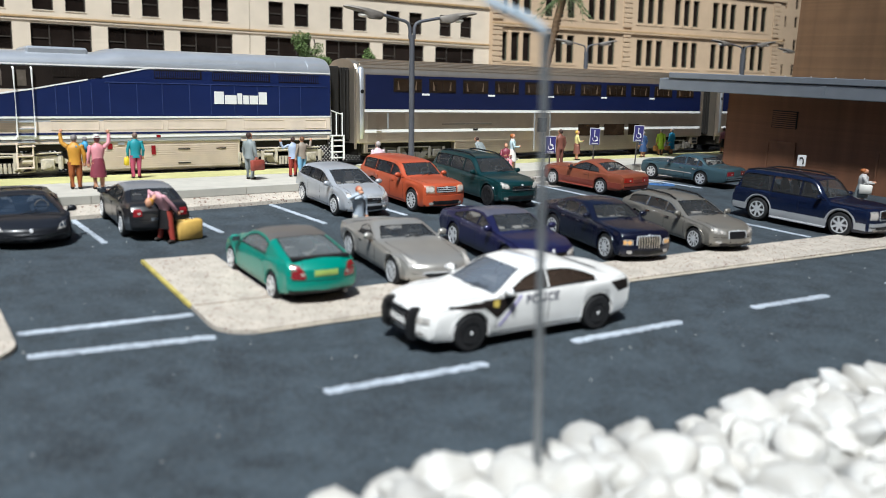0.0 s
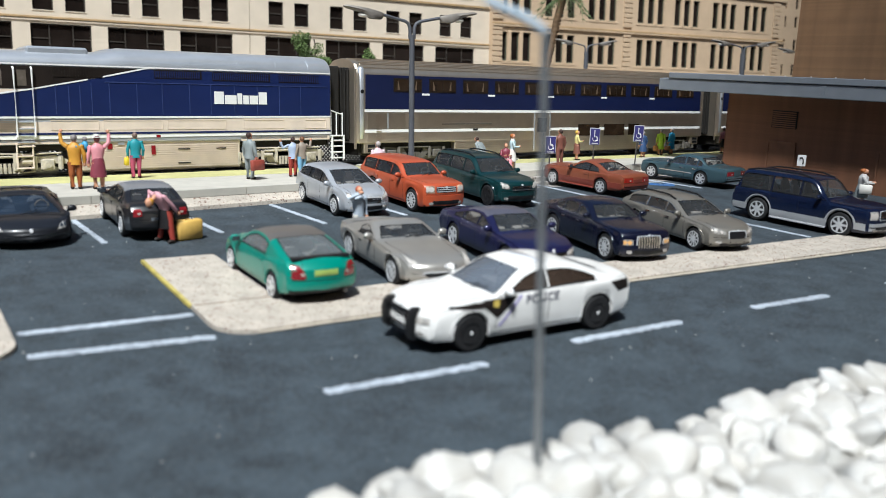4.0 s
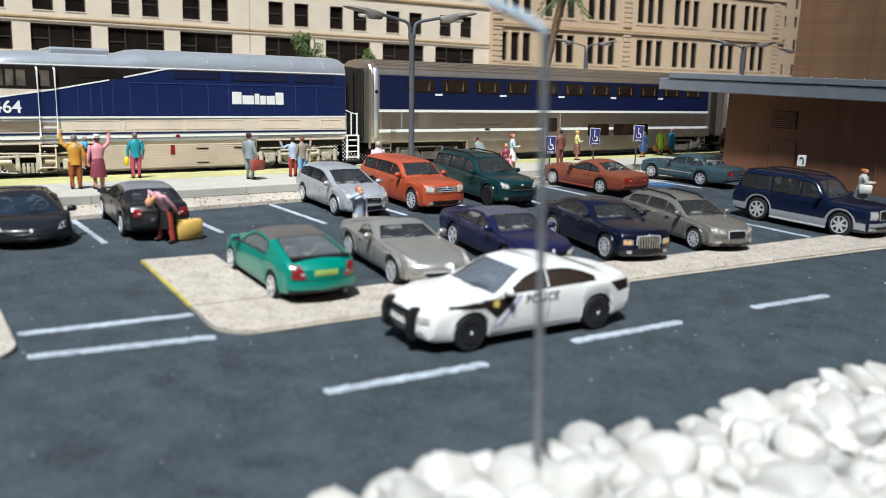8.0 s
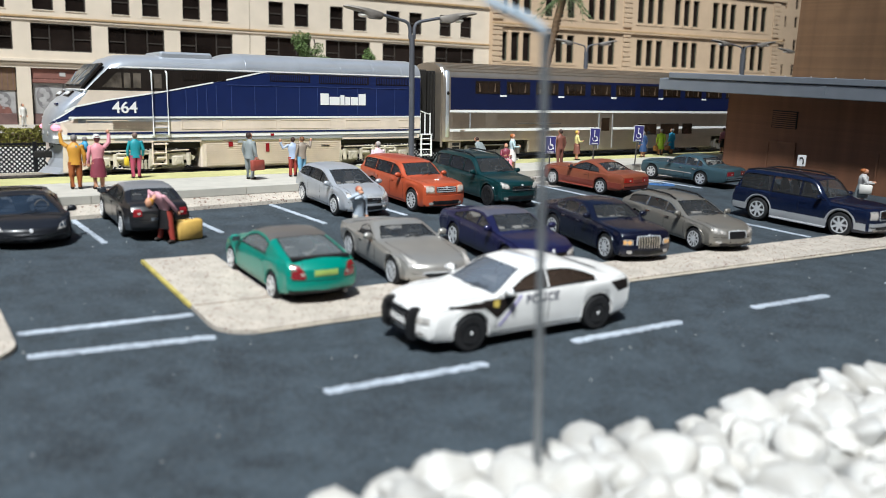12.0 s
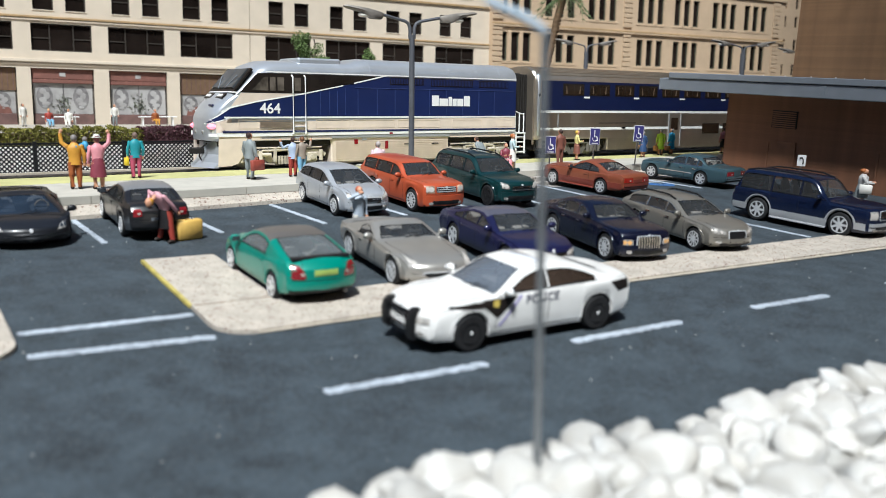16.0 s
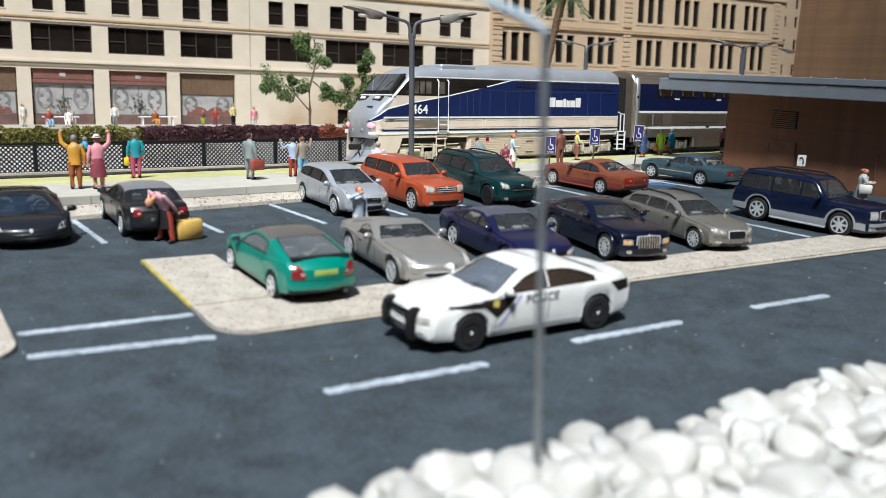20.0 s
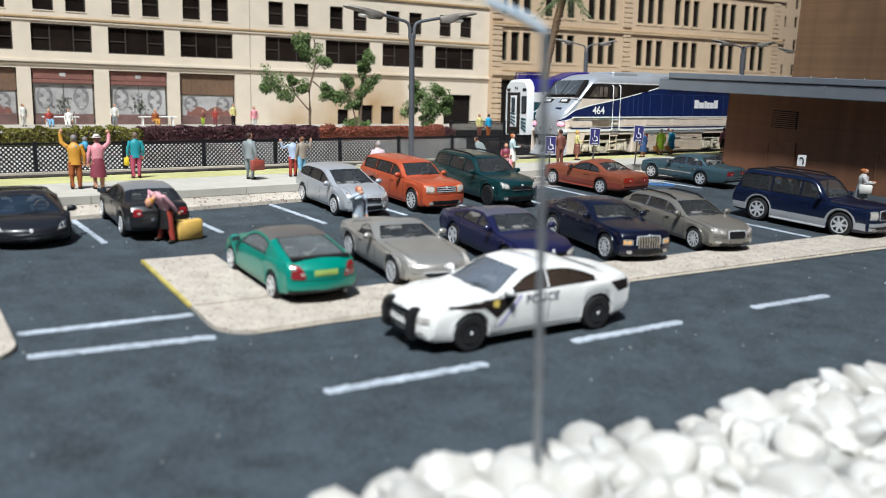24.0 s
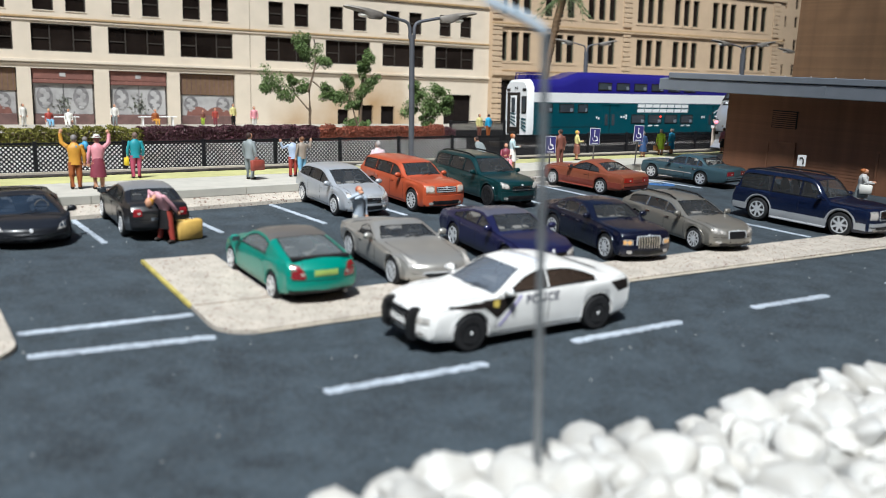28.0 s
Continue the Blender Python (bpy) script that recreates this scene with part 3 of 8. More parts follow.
        for q in (0.2, 0.78):
            cx = lerp(x0, x1, q)
            bm = B()
            ring = [(cx + 0.62 * cos(2 * pi * k / 24), 0.34, lerp(0.9, top, 0.55) + 0.98 * sin(2 * pi * k / 24) * (top - 0.9) / 2.5) for k in range(24)]
            plate(bm, ring, (0, 0.018, 0))
            o = part("oval", bm, MURAL2, s, "dark oval picture on the poster")
            bm = B()
            for u, v, ru, rv_ in ((-0.12, 0.74, 0.26, 0.10), (0.16, 0.60, 0.24, 0.12), (-0.14, 0.46, 0.30, 0.09), (0.10, 0.33, 0.34, 0.07), (0.0, 0.22, 0.22, 0.05)):
                ball(bm, (cx + u, 0.335, lerp(0.9, top, v)), (ru, 0.012, rv_ * (top - 0.9)), 14, 6)
            part("pale_shape", bm, MURAL, o)
        if i in (0, 3):
            bm = B()
            for u, ru in ((0.22, 1.0), (0.80, 1.1)):
                ball(bm, (lerp(x0 + 0.9, x1 - 0.9, u), 0.34, 0.95), (ru, 0.02, 0.75), 18, 8)
            part("red_shape", bm, BRICK_RED, s, "rounded red shape on the poster")
        if i in (1, 2):
            me = leaf_cloud(random.Random(i), 90, lambda r, c=(x0 + x1) / 2: (c + r.gauss(0, 0.33), 0.33, 1.6 + r.gauss(0, 0.42)), 0.22)
            me.materials.append(MURALG)
            share("plant_picture", me, s, Matrix.Identity(4))
            part("mullion", box(B(), (x0 + x1) / 2 - 0.05, (x0 + x1) / 2 + 0.05, 0.335, 0.36, 0.9, top), MURAL2, s)
    for x0, x1, z0, z1 in sm:
        part("door", box(B(), x0, x1, 0.3, 0.36, z0, z1), DARKDOOR, b, "dark doorway")
    return b


def right_building():
    m = P(4.08, 62.48, ZB, 0, 0, -3.3)
    b = thing("stone_building", m, "tan rusticated building with tall narrow window triples", "building")
    tri = [46.05, 51.95, 57.87, 65.15, 70.88, 77.2, 82.75]
    rows = ((6.72, 9.75), (11.62, 14.7), (16.4, 19.4))
    ops = [(t + o, t + o + 1.02, z0, z1) for t in tri for o in (0, 1.52, 3.03) for z0, z1 in rows]
    ops += [(45.95, 49.5, -0.2, 4.7), (52.2, 56.2, -0.2, 4.2)]
    bm = wall_with_openings(B(), 45.12, 90.2, -0.2, 21, ops, 0.5)
    part("wall", bm, CREAM2, b)
    part("wall", box(B(), 45.12, 45.5, 0.52, 14, -0.2, 21), CREAM2, b)
    part("wall", box(B(), 89.8, 90.2, 0.52, 14, -0.2, 21), CREAM2, b)
    part("wall", box(B(), 45.12, 90.2, 14, 14.4, -0.2, 21), CREAM2, b)
    part("roof", box(B(), 45.6, 89.7, 0.52, 13.9, 20.2, 20.6), LEDGE, b)
    for z0, z1, d, mm in ((10.50, 10.66, 0.16, LEDGE), (10.3, 10.46, 0.22, CREAM2), (5.15, 5.55, 0.28, CREAM2), (5.62, 5.74, 0.12, LEDGE), (15.5, 15.9, 0.2, CREAM2), (20.8, 21.3, 0.5, CREAM2)):
        part("ledge", rbox(45.1, 90.25, -d, 0.02, z0, z1, 0.02), mm, b)
    for t in tri:
        for o in (0, 1.52, 3.03):
            for z0, z1 in rows:
                window(b, t + o, t + o + 1.02, z0, z1, GREENFRAME, (), 0.12, 0.26)
        for z0, z1 in rows:
            bm = B()
            for o in (1.02, 2.54):
                box(bm, t + o + 0.08, t + o + 0.42, -0.10, 0.03, z0 - 0.1, z1 + 0.1, 0.03)
            part("pilaster", bm, CREAM2, b)
            part("sill", rbox(t - 0.3, t + 4.35, -0.05, 0.03, z0 - 0.28, z0 - 0.05, 0.02), CREAM2, b)
    # rusticated piers of stacked blocks
    blk = mesh_of("stone_block", rbox(-0.62, 0.62, -0.14, 0.05, 0, 0.46, 0.04), CREAM2)
    for x in (45.55 + 0.2, 63.6, 88.6):
        for k in range(33):
            z = 0.0 + k * 0.55
            if 5.0 < z < 5.3 or 10.1 < z < 10.6 or 15.2 < z < 15.7:
                continue
            share("stone_block", blk, b, P(x, 0, z))
    for k in range(3):
        part("door_panel", rbox(46.1 + k * 1.12, 47.1 + k * 1.12, 0.2, 0.3, 0, 4.6, 0.03), DARKDOOR, b)
    part("door", box(B(), 52.2, 56.2, 0.3, 0.36, -0.2, 4.2), DARKDOOR, b)
    # set-back wing with small windows
    ops = [(91.2, 91.8, z, z + 1.4) for z in (6.4, 9.6, 12.6, 15.0)] + [(93.4, 94.0, z, z + 1.4) for z in (6.4, 9.6, 12.6, 15.0)]
    part("wing_wall", wall_with_openings(B(), 90.2, 110, -0.2, 20, ops, 0.4, 1.0), CREAM2, b)
    for o in ops:
        part("pane", box(B(), o[0], o[1], 1.2, 1.25, o[2], o[3]), PANE, b)
    return b


left_building()
right_building()


# station: brown siding, grey fascia, taller block behind
def station():
    m = P(32.0, 14.88, 1.10, 2.8)
    b = thing("station_building", m, "brown clapboard station building with a grey roof fascia", "building")
    ys0, ys1 = -34.0, 0.0
    part("wall", box(B(), 0.05, 0.4, ys0, ys1, -1.8, 3.95), SIDING, b)
    part("wall", box(B(), 0.42, 20, -0.35, ys1, -1.8, 3.95), SIDING, b)
    part("wall", box(B(), 0.42, 20, ys0, ys0 + 0.35, -1.8, 4.2), SIDING, b)
    part("wall", box(B(), 19.6, 20, ys0 + 0.4, -0.4, -1.8, 4.2), SIDING, b)
    bm = loft(B(), [[(-0.022, y, 0.0), (0.05, y, 0.0), (0.05, y, 0.148), (0.0, y, 0.148)] for y in (ys0, ys1)])
    me = mesh_of("board", bm, SIDING)
    for k in range(38):
        share("board", me, b, P(0, 0, -1.75 + k * 0.148))
    bm = loft(B(), [[(x, 0.0, 0.0), (x, 0.02, 0.0), (x, -0.0, 0.14), (x, -0.05, 0.14)] for x in (0.0, 20)])
    me = mesh_of("board", bm, SIDING)
    for k in range(40):
        share("board", me, b, P(0, 0.05, -1.75 + k * 0.148))
    # roof slab and fascia
    part("roof", box(B(), -1.2, 21, ys0 - 0.5, 3.6, 3.96, 4.50), FASCIA, b)
    f = part("fascia", rbox(-1.5, -1.2, ys0 - 0.5, 3.6, 3.86, 4.46, 0.03), FASCIA, b, "grey metal roof fascia")
    part("fascia_cap", rbox(-1.56, -1.0, ys0 - 0.5, 2.9, 4.48, 4.78, 0.03), FASCIA, f)
    part("fascia", rbox(-1.2, 21, 3.6, 3.85, 3.86, 4.46, 0.03), FASCIA, b)
    for y in (-6.3, -10.1):
        part("joint_plate", rbox(-1.525, -1.5, y - 0.15, y + 0.15, 3.90, 4.42, 0.008), FASCIA, f)
    # louvred vent
    v = part("vent", box(B(), -0.05, 0.06, -4.15, -2.75, 2.30, 3.15), BLACK, b, "dark louvred vent")
    sl = mesh_of("slat", box(B(), -0.10, -0.02, -4.1, -2.8, 0, 0.055), SIDING)
    for k in range(8):
        share("slat", sl, v, P(0, 0, 2.34 + k * 0.1))
    for y0, y1, z1 in ((-4.15, -2.75, 1.55), (-10.2, -8.5, 1.6)):
        d = part("door", rbox(-0.07, 0.06, y0, y1, -0.85, z1, 0.01), SIDING, b, "brown flush door")
        bm = B()
        box(bm, -0.10, 0.02, y0 - 0.1, y0, -0.85, z1 + 0.1)
        box(bm, -0.10, 0.02, y1, y1 + 0.1, -0.85, z1 + 0.1)
        box(bm, -0.10, 0.02, y0, y1, z1, z1 + 0.1)
        part("door_frame", bm, SIDING, d)
    # upper block
    part("upper_wall", box(B(), 6.85, 20, ys0, 1.3, 4.52, 14), SIDING_T, b, "tan siding of the taller block")
    bm = loft(B(), [[(6.822, y, 0.0), (6.85, y, 0.0), (6.85, y, 0.102), (6.842, y, 0.102)] for y in (ys0, 1.34)])
    me = mesh_of("board", bm, SIDING_T)
    for k in range(90):
        share("board", me, b, P(0, 0, 4.53 + k * 0.102))
    bm = B()
    for k in range(6):
        ball(bm, (-1.3 + 0.1 * (k % 2), -1.5 - 1.3 * k, 4.80), 0.025, 6, 4)
    part("roof_stud", bm, WHITE, b)
    return b


station()


# ---- vehicles ----
def clear(name, tint_, gloss, haze=(0.24, 0.27, 0.31), milky=0.15):
    """Thin tinted glass: see-through, with a mirror share that grows at a slant."""
    m = bpy.data.materials.new(name)
    m.use_nodes = True
    nt = m.node_tree
    nt.nodes.remove(nt.nodes["Principled BSDF"])
    tr, gl, mx = nt.nodes.new("ShaderNodeBsdfTransparent"), nt.nodes.new("ShaderNodeBsdfGlossy"), nt.nodes.new("ShaderNodeMixShader")
    tr.inputs[0].default_value = (*tint_, 1)
    gl.inputs[0].default_value = (0.5, 0.44, 0.38, 1)
    gl.inputs["Roughness"].default_value = 0.12
    df, hz = nt.nodes.new("ShaderNodeBsdfDiffuse"), nt.nodes.new("ShaderNodeMixShader")
    df.inputs[0].default_value = (*haze, 1)
    tc, nz, mr = nt.nodes.new("ShaderNodeTexCoord"), nt.nodes.new("ShaderNodeTexNoise"), nt.nodes.new("ShaderNodeMapRange")
    nz.inputs["Scale"].default_value = 1 / (1.6 * K)
    mr.inputs["From Min"].default_value, mr.inputs["From Max"].default_value = 0.3, 0.7
    mr.inputs["To Min"].default_value, mr.inputs["To Max"].default_value = milky * 0.6, milky * 1.4
    nt.links.new(tc.outputs["Object"], nz.inputs["Vector"])
    nt.links.new(nz.outputs[0], mr.inputs["Value"])
    nt.links.new(mr.outputs[0], hz.inputs[0])
    nt.links.new(tr.outputs[0], hz.inputs[1])
    nt.links.new(df.outputs[0], hz.inputs[2])
    fr, ad = nt.nodes.new("ShaderNodeFresnel"), nt.nodes.new("ShaderNodeMath")
    fr.inputs[0].default_value = 1.33
    ad.inputs[1].default_value = gloss
    nt.links.new(fr.outputs[0], ad.inputs[0])
    nt.links.new(ad.outputs[0], mx.inputs[0])
    nt.links.new(hz.outputs[0], mx.inputs[1])
    nt.links.new(gl.outputs[0], mx.inputs[2])
    nt.links.new(mx.outputs[0], nt.nodes["Material Output"].inputs[0])
    return m


CARGLASS = clear("tinted_car_glass", (0.82, 0.85, 0.87), 0.13, (0.26, 0.28, 0.30), 0.11)
TRIMGREY = mat("grey_cabin_trim", (0.07, 0.065, 0.06), 0.6, grain=0.3, size=0.2)
DULLGLASS = mat("dull_lamp_glass", (0.50, 0.47, 0.43), 0.25, coat=0.5)
PALELENS = mat("reversing_lens", (0.42, 0.36, 0.32), 0.45)
SEATGREY = mat("grey_seat", (0.42, 0.37, 0.32), 0.7, grain=0.2, size=0.2)


def wheel_mesh(r, w, style, dark=False):
    """Tyre and rim, axle along y, outer face at -y."""
    def lathe(prof, seg=20):
        bm = B()
        rings = [[(rr * cos(2 * pi * k / seg), y, rr * sin(2 * pi * k / seg)) for k in range(seg)] for y, rr in prof]
        return loft(bm, rings, cap=True)
    tyre = mesh_of("wheel", lathe([(-w / 2, r * 0.70), (-w / 2, r * 0.92), (-w * 0.36, r), (w * 0.36, r), (w / 2, r * 0.92), (w / 2, r * 0.70)]), TYRE, 40)
    bm = B()
    rr = r * (0.72 if style != "steel" else 0.60)
    seg = 20
    loft(bm, [[(q * cos(2 * pi * k / seg), y, q * sin(2 * pi * k / seg)) for k in range(seg)] for y, q in ((-w * 0.46, rr), (-w * 0.56, rr), (-w * 0.57, rr * 0.90), (-w * 0.38, rr * 0.86))], cap=False)
    n = {"five": 5, "many": 10, "seven": 7, "steel": 0}[style]
    for k in range(n):
        a = 2 * pi * k / n
        q = 0.16 * rr if n == 5 else (0.11 * rr if n == 7 else 0.075 * rr)
        pts = []
        for rad, ww in ((rr * 0.12, q * 1.4), (rr * 0.90, q)):
            pts.append([(rad * cos(a) - s * ww * sin(a), y, rad * sin(a) + s * ww * cos(a)) for s, y in ((-1, -w * 0.42), (-1, -w * 0.54), (1, -w * 0.54), (1, -w * 0.42))])
        loft(bm, pts)
    ball(bm, (0, -w * 0.50, 0), (rr * 0.22, w * 0.09, rr * 0.22), 10, 6)
    for k in range(5 if style == "steel" else 0):
        ball(bm, (rr * 0.45 * cos(k * 1.2566), -w * 0.5, rr * 0.45 * sin(k * 1.2566)), rr * 0.09, 6, 4)
    if style == "steel":
        ball(bm, (0, -w * 0.56, 0), (rr * 0.16, w * 0.06, rr * 0.16), 8, 5, 1)
    rim = mesh_of("rim", bm, [BLACK, WHITE] if style == "steel" else BLACK if dark else RIM, 40)
    back = mesh_of("brake_disc", lathe([(-w * 0.34, rr * 0.86), (-w * 0.30, rr * 0.86)]), BLACK)
    return tyre, rim, back


def pchip(pts):
    """A smooth curve through points (x, value) in rising x that never overshoots."""
    xs, ys = [p[0] for p in pts], [p[1] for p in pts]
    h = [b - a for a, b in zip(xs, xs[1:])]
    d = [(b - a) / max(q, 1e-6) for a, b, q in zip(ys, ys[1:], h)]
    s = [d[0]] + [0.0 if a * b <= 0 else (p + q) * 3 / ((2 * q + p) / a + (q + 2 * p) / b) for a, b, p, q in zip(d, d[1:], h, h[1:])] + [d[-1]]

    def f(x):
        if x <= xs[0]:
            return ys[0]
        for i in range(len(h)):
            if x <= xs[i + 1]:
                t = (x - xs[i]) / max(h[i], 1e-6)
                return ys[i] * (1 + 2 * t) * (1 - t) ** 2 + h[i] * s[i] * t * (1 - t) ** 2 + ys[i + 1] * t * t * (3 - 2 * t) + h[i] * s[i + 1] * t * t * (t - 1)
        return ys[-1]
    return f


def ease(t):
    t = max(0.0, min(1.0, t))
    return t * t * (3 - 2 * t)


HEAD = ((0.48, 0.70), (0.97, 0.76), (0.95, 0.95), (0.50, 0.86))
TAILS = ((0.52, 0.66), (0.98, 0.66), (0.96, 0.90), (0.58, 0.90))


def car(m, label, category, L, W, H, wb, fo, hood, belt, xa, xb, xc, xd, deck, paint, wheel_r=0.32, style="five", group="parked cars", name="car",
        nose=0.62, tail=0.86, hood_front=None, sill=0.20, roof_w=0.76, squat=0.885, cuts=(), rear_cut=None, wedge=0.03, nosebow=0.30, tailbow=0.16, taper=(0.07, 0.06), flare=0.012,
        glass=None, screen=None, roof_paint=None, dark_pillars=False, bright=False, chrome_line=False, rails=False, lower=None, dark_rims=False, rim_label="silver rim",
        head=HEAD, head_round=0.35, tails=TAILS, tail_round=0.3, grille=(0.42, 0.62, 0.84, 3, "h"), grid=None, surround=None, intake=(0.55, 0.30, 0.42), lens=None, reflector=None, tail_lens=None, number=None,
        spoiler=False, frame_w=0.10, plate_z=0.72, front_door=None, rear_wide=True):
    """A car facing +x with its middle over the origin. xa..xd: windscreen foot and top, rear window top and foot; cuts: pillars and rear_cut: end of the side glass, all from the front."""
    glass = glass or CARGLASS
    W *= 0.94
    H, hood, belt, deck, nose, tail = H * squat, *(v * 0.94 for v in (hood, belt, deck, nose, tail))
    hf = hood_front * 0.94 if hood_front else hood - 0.14
    t = thing(name, m, label, category, group)
    F, hw = L / 2, W / 2
    xf, xr = F - fo, F - fo - wb
    ar = wheel_r * 1.16
    A, Bx, C, D = F - xa, F - xb, F - xc, F - xd
    ws, rs = (H - 0.06 - hood) / (A - Bx), (H - 0.06 - deck) / (C - D)
    back = [(-F, tail), (-F + 0.03, tail + 0.03)] + ([(-F + 0.12, deck - 0.03), (-F + 0.30, deck)] if D > -F + 0.4 else [])
    top = pchip(back + [(max(D - 0.05, -F + 0.05), deck + 0.004), (D + 0.05, deck + 0.05 * rs + 0.006), (C - 0.03, H - 0.06 - 0.02 * rs), (C + 0.16, H - 0.032), (lerp(C, Bx, 0.34), H - 0.006), (lerp(C, Bx, 0.68), H), (Bx - 0.16, H - 0.028), (Bx + 0.03, H - 0.06 - 0.02 * ws), (A - 0.05, hood + 0.05 * ws + 0.006), (A + 0.05, hood + 0.004), (lerp(A, F, 0.5), lerp(hood, hf, 0.36)), (F - 0.16, hf), (F - 0.05, lerp(nose, hf, 0.72)), (F - 0.012, lerp(nose, hf, 0.30)), (F, nose)])

    def width(x):
        return hw * (1 - taper[0] * ease((x - F + 1.0) / 1.0) - taper[1] * ease((-x - F + 0.9) / 0.9)) + flare * (math.exp(-((x - xf) / 0.42) ** 2) + math.exp(-((x - xr) / 0.42) ** 2))

    low0 = pchip([(-F, 0.38), (-F + 0.06, 0.30), (-F + 0.35, 0.25), (xr, sill), (xf, sill), (F - 0.30, sill + 0.02), (F - 0.05, sill + 0.04), (F, sill + 0.10)])

    def low(x):
        z = low0(x)
        for c in (xf, xr):
            if abs(x - c) < ar:
                z = max(z, wheel_r + sqrt(ar * ar - (x - c) ** 2) - 0.02)
        return z

    def shoulder(x):
        return max(low(x) + 0.03, min(top(x) - 0.055, belt - 0.03 - wedge * x / F))

    def cab_y(x, z):
        zs = belt - 0.03 - wedge * x / F
        return lerp(0.945 * width(x), hw * roof_w, max(0, min(1, (z - zs) / (H - zs))) ** 1.15)

    def bowed(x, y, j):
        q = abs(y) / hw
        x1 = x - nosebow * ease((x - F + 0.9) / 0.9) * q ** 2.4 + tailbow * ease((-x - F + 0.7) / 0.7) * q ** 2.4
        if j >= 9:
            x1 += (-0.11 * ease((x - Bx + 0.35) / 0.4) * ease((A + 0.30 - x) / 0.35) + 0.09 * ease((C + 0.35 - x) / 0.4) * ease((x - D + 0.30) / 0.35)) * q ** 2
        return x1

    def section(x):
        w, zl, zt, zs = width(x), low(x), top(x), shoulder(x)
        h = zt - zs
        e, g = min(frame_w, 0.5 * h), min(0.022, 0.15 * h)
        y = [cab_y(x, z) for z in (zs + g, zt - e, zt - 0.45 * e, zt)]
        return [(0.0, zl), (0.80 * w, zl), (0.935 * w, zl + 0.015), (0.975 * w, lerp(zl, zs, 0.14)), (0.995 * w, lerp(zl, zs, 0.42)), (1.0 * w, lerp(zl, zs, 0.66)), (0.994 * w, lerp(zl, zs, 0.80)), (0.974 * w, lerp(zl, zs, 0.93)), (0.948 * w, zs),
                (y[0], zs + g), (y[1], zt - e), (y[2] - 0.004, zt - 0.45 * e), (y[3] - 0.045, zt - 0.09 * e), (y[3] - 0.03 - frame_w, zt + 0.004), (0.5 * y[3], zt + 0.024), (0.0, zt + 0.03)]

    cuts_ = sorted((F - c for c in cuts), reverse=True)
    ends = F - rear_cut if rear_cut else lerp(C, D, 0.38)
    keep = [v for c in cuts_ for v in (c - 0.03, c + 0.03)] + [ends, A - 0.06, Bx + 0.05, C - 0.05, D + 0.06]
    xs = set(keep)
    for c in (xf, xr):
        xs.update(c + ar * cos(pi * k / 12) * 0.9995 for k in range(13))
        xs.update((c - ar * 1.004, c + ar * 1.004))
    for d in (0.0, 0.012, 0.035, 0.08, 0.15, 0.26, 0.42, 0.62):
        xs.update((F - d, -F + d))
    xs.update(lerp(A, Bx, k / 6) for k in range(7))
    xs.update(lerp(C, D, k / 5) for k in range(6))
    xs.update(lerp(Bx, C, k / 7) for k in range(8))
    xs.update(lerp(-F, F, k / 26) for k in range(27))
    out = []
    for x in sorted(xs):
        if out and x - out[-1] < 0.022 and abs(abs(x) - F) > 0.05 and x not in keep and not any(abs(abs(x - c) - ar) < 0.01 for c in (xf, xr)):
            continue
        out.append(x)
    xs = out
    secs = [section(x) for x in xs]
    N = 30

    def ring(x, sec):
        full = [(bowed(x, y, j), y, z) for j, (y, z) in enumerate(sec)]
        return full + [(p[0], -p[1], p[2]) for p in full[14:0:-1]]
    pts = [ring(x, s) for x, s in zip(xs, secs)]
    # what each cell of the shell is
    win, front, rear = {}, [], []
    for k in range(len(xs) - 1):
        xm = (xs[k] + xs[k + 1]) / 2
        if ends < xm < A - 0.12 and min(secs[k][10][1] - secs[k][9][1], secs[k + 1][10][1] - secs[k + 1][9][1]) > 0.045 and not any(abs(xm - c) < 0.03 for c in cuts_):
            win[k] = sum(xm < c for c in cuts_)
        if Bx + 0.05 < xm < A - 0.06:
            front.append(k)
        if D + 0.06 < xm < C - 0.05:
            rear.append(k)
    bm, bm_roof = B(), B()
    vs = [[bm.verts.new(p) for p in r] for r in pts]
    vr = {}

    def rv(k, j):
        if (k, j) not in vr:
            vr[k, j] = bm_roof.verts.new(pts[k][j])
        return vr[k, j]
    for k in range(len(xs) - 1):
        for j in range(N):
            hj, j2 = (j if j < 15 else 29 - j), (j + 1) % N
            if (hj == 9 and k in win) or (hj in (13, 14) and (k in front or (k in rear and (rear_wide or hj == 14)))):
                continue
            if roof_paint and hj >= 11 and C - 0.05 < (xs[k] + xs[k + 1]) / 2 < Bx + 0.05:
                bm_roof.faces.new((rv(k, j), rv(k, j2), rv(k + 1, j2), rv(k + 1, j)))
                continue
            f = bm.faces.new((vs[k][j], vs[k][j2], vs[k + 1][j2], vs[k + 1][j]))
            if hj <= 1 or (dark_pillars and hj == 9 and ends < xs[k] < A - 0.2):
                f.material_index = 1
    for idx, end in ((-1, 1), (0, -1)):
        sec = secs[idx]
        zc = (sec[0][1] + sec[-1][1]) / 2
        prev = vs[idx]
        for q in (0.72, 0.40):
            nxt = [bm.verts.new((end * (F + 0.02 * (1 - q)) - end * (nosebow if end > 0 else tailbow) * (abs(p[1]) * q / hw) ** 2.4, p[1] * q, lerp(zc, p[2], lerp(q, 1, 0.35)))) for p in pts[idx]]
            for j in range(N):
                j2 = (j + 1) % N
                bm.faces.new((prev[j], nxt[j], nxt[j2], prev[j2]))
            prev = nxt
        bm.faces.new(prev)
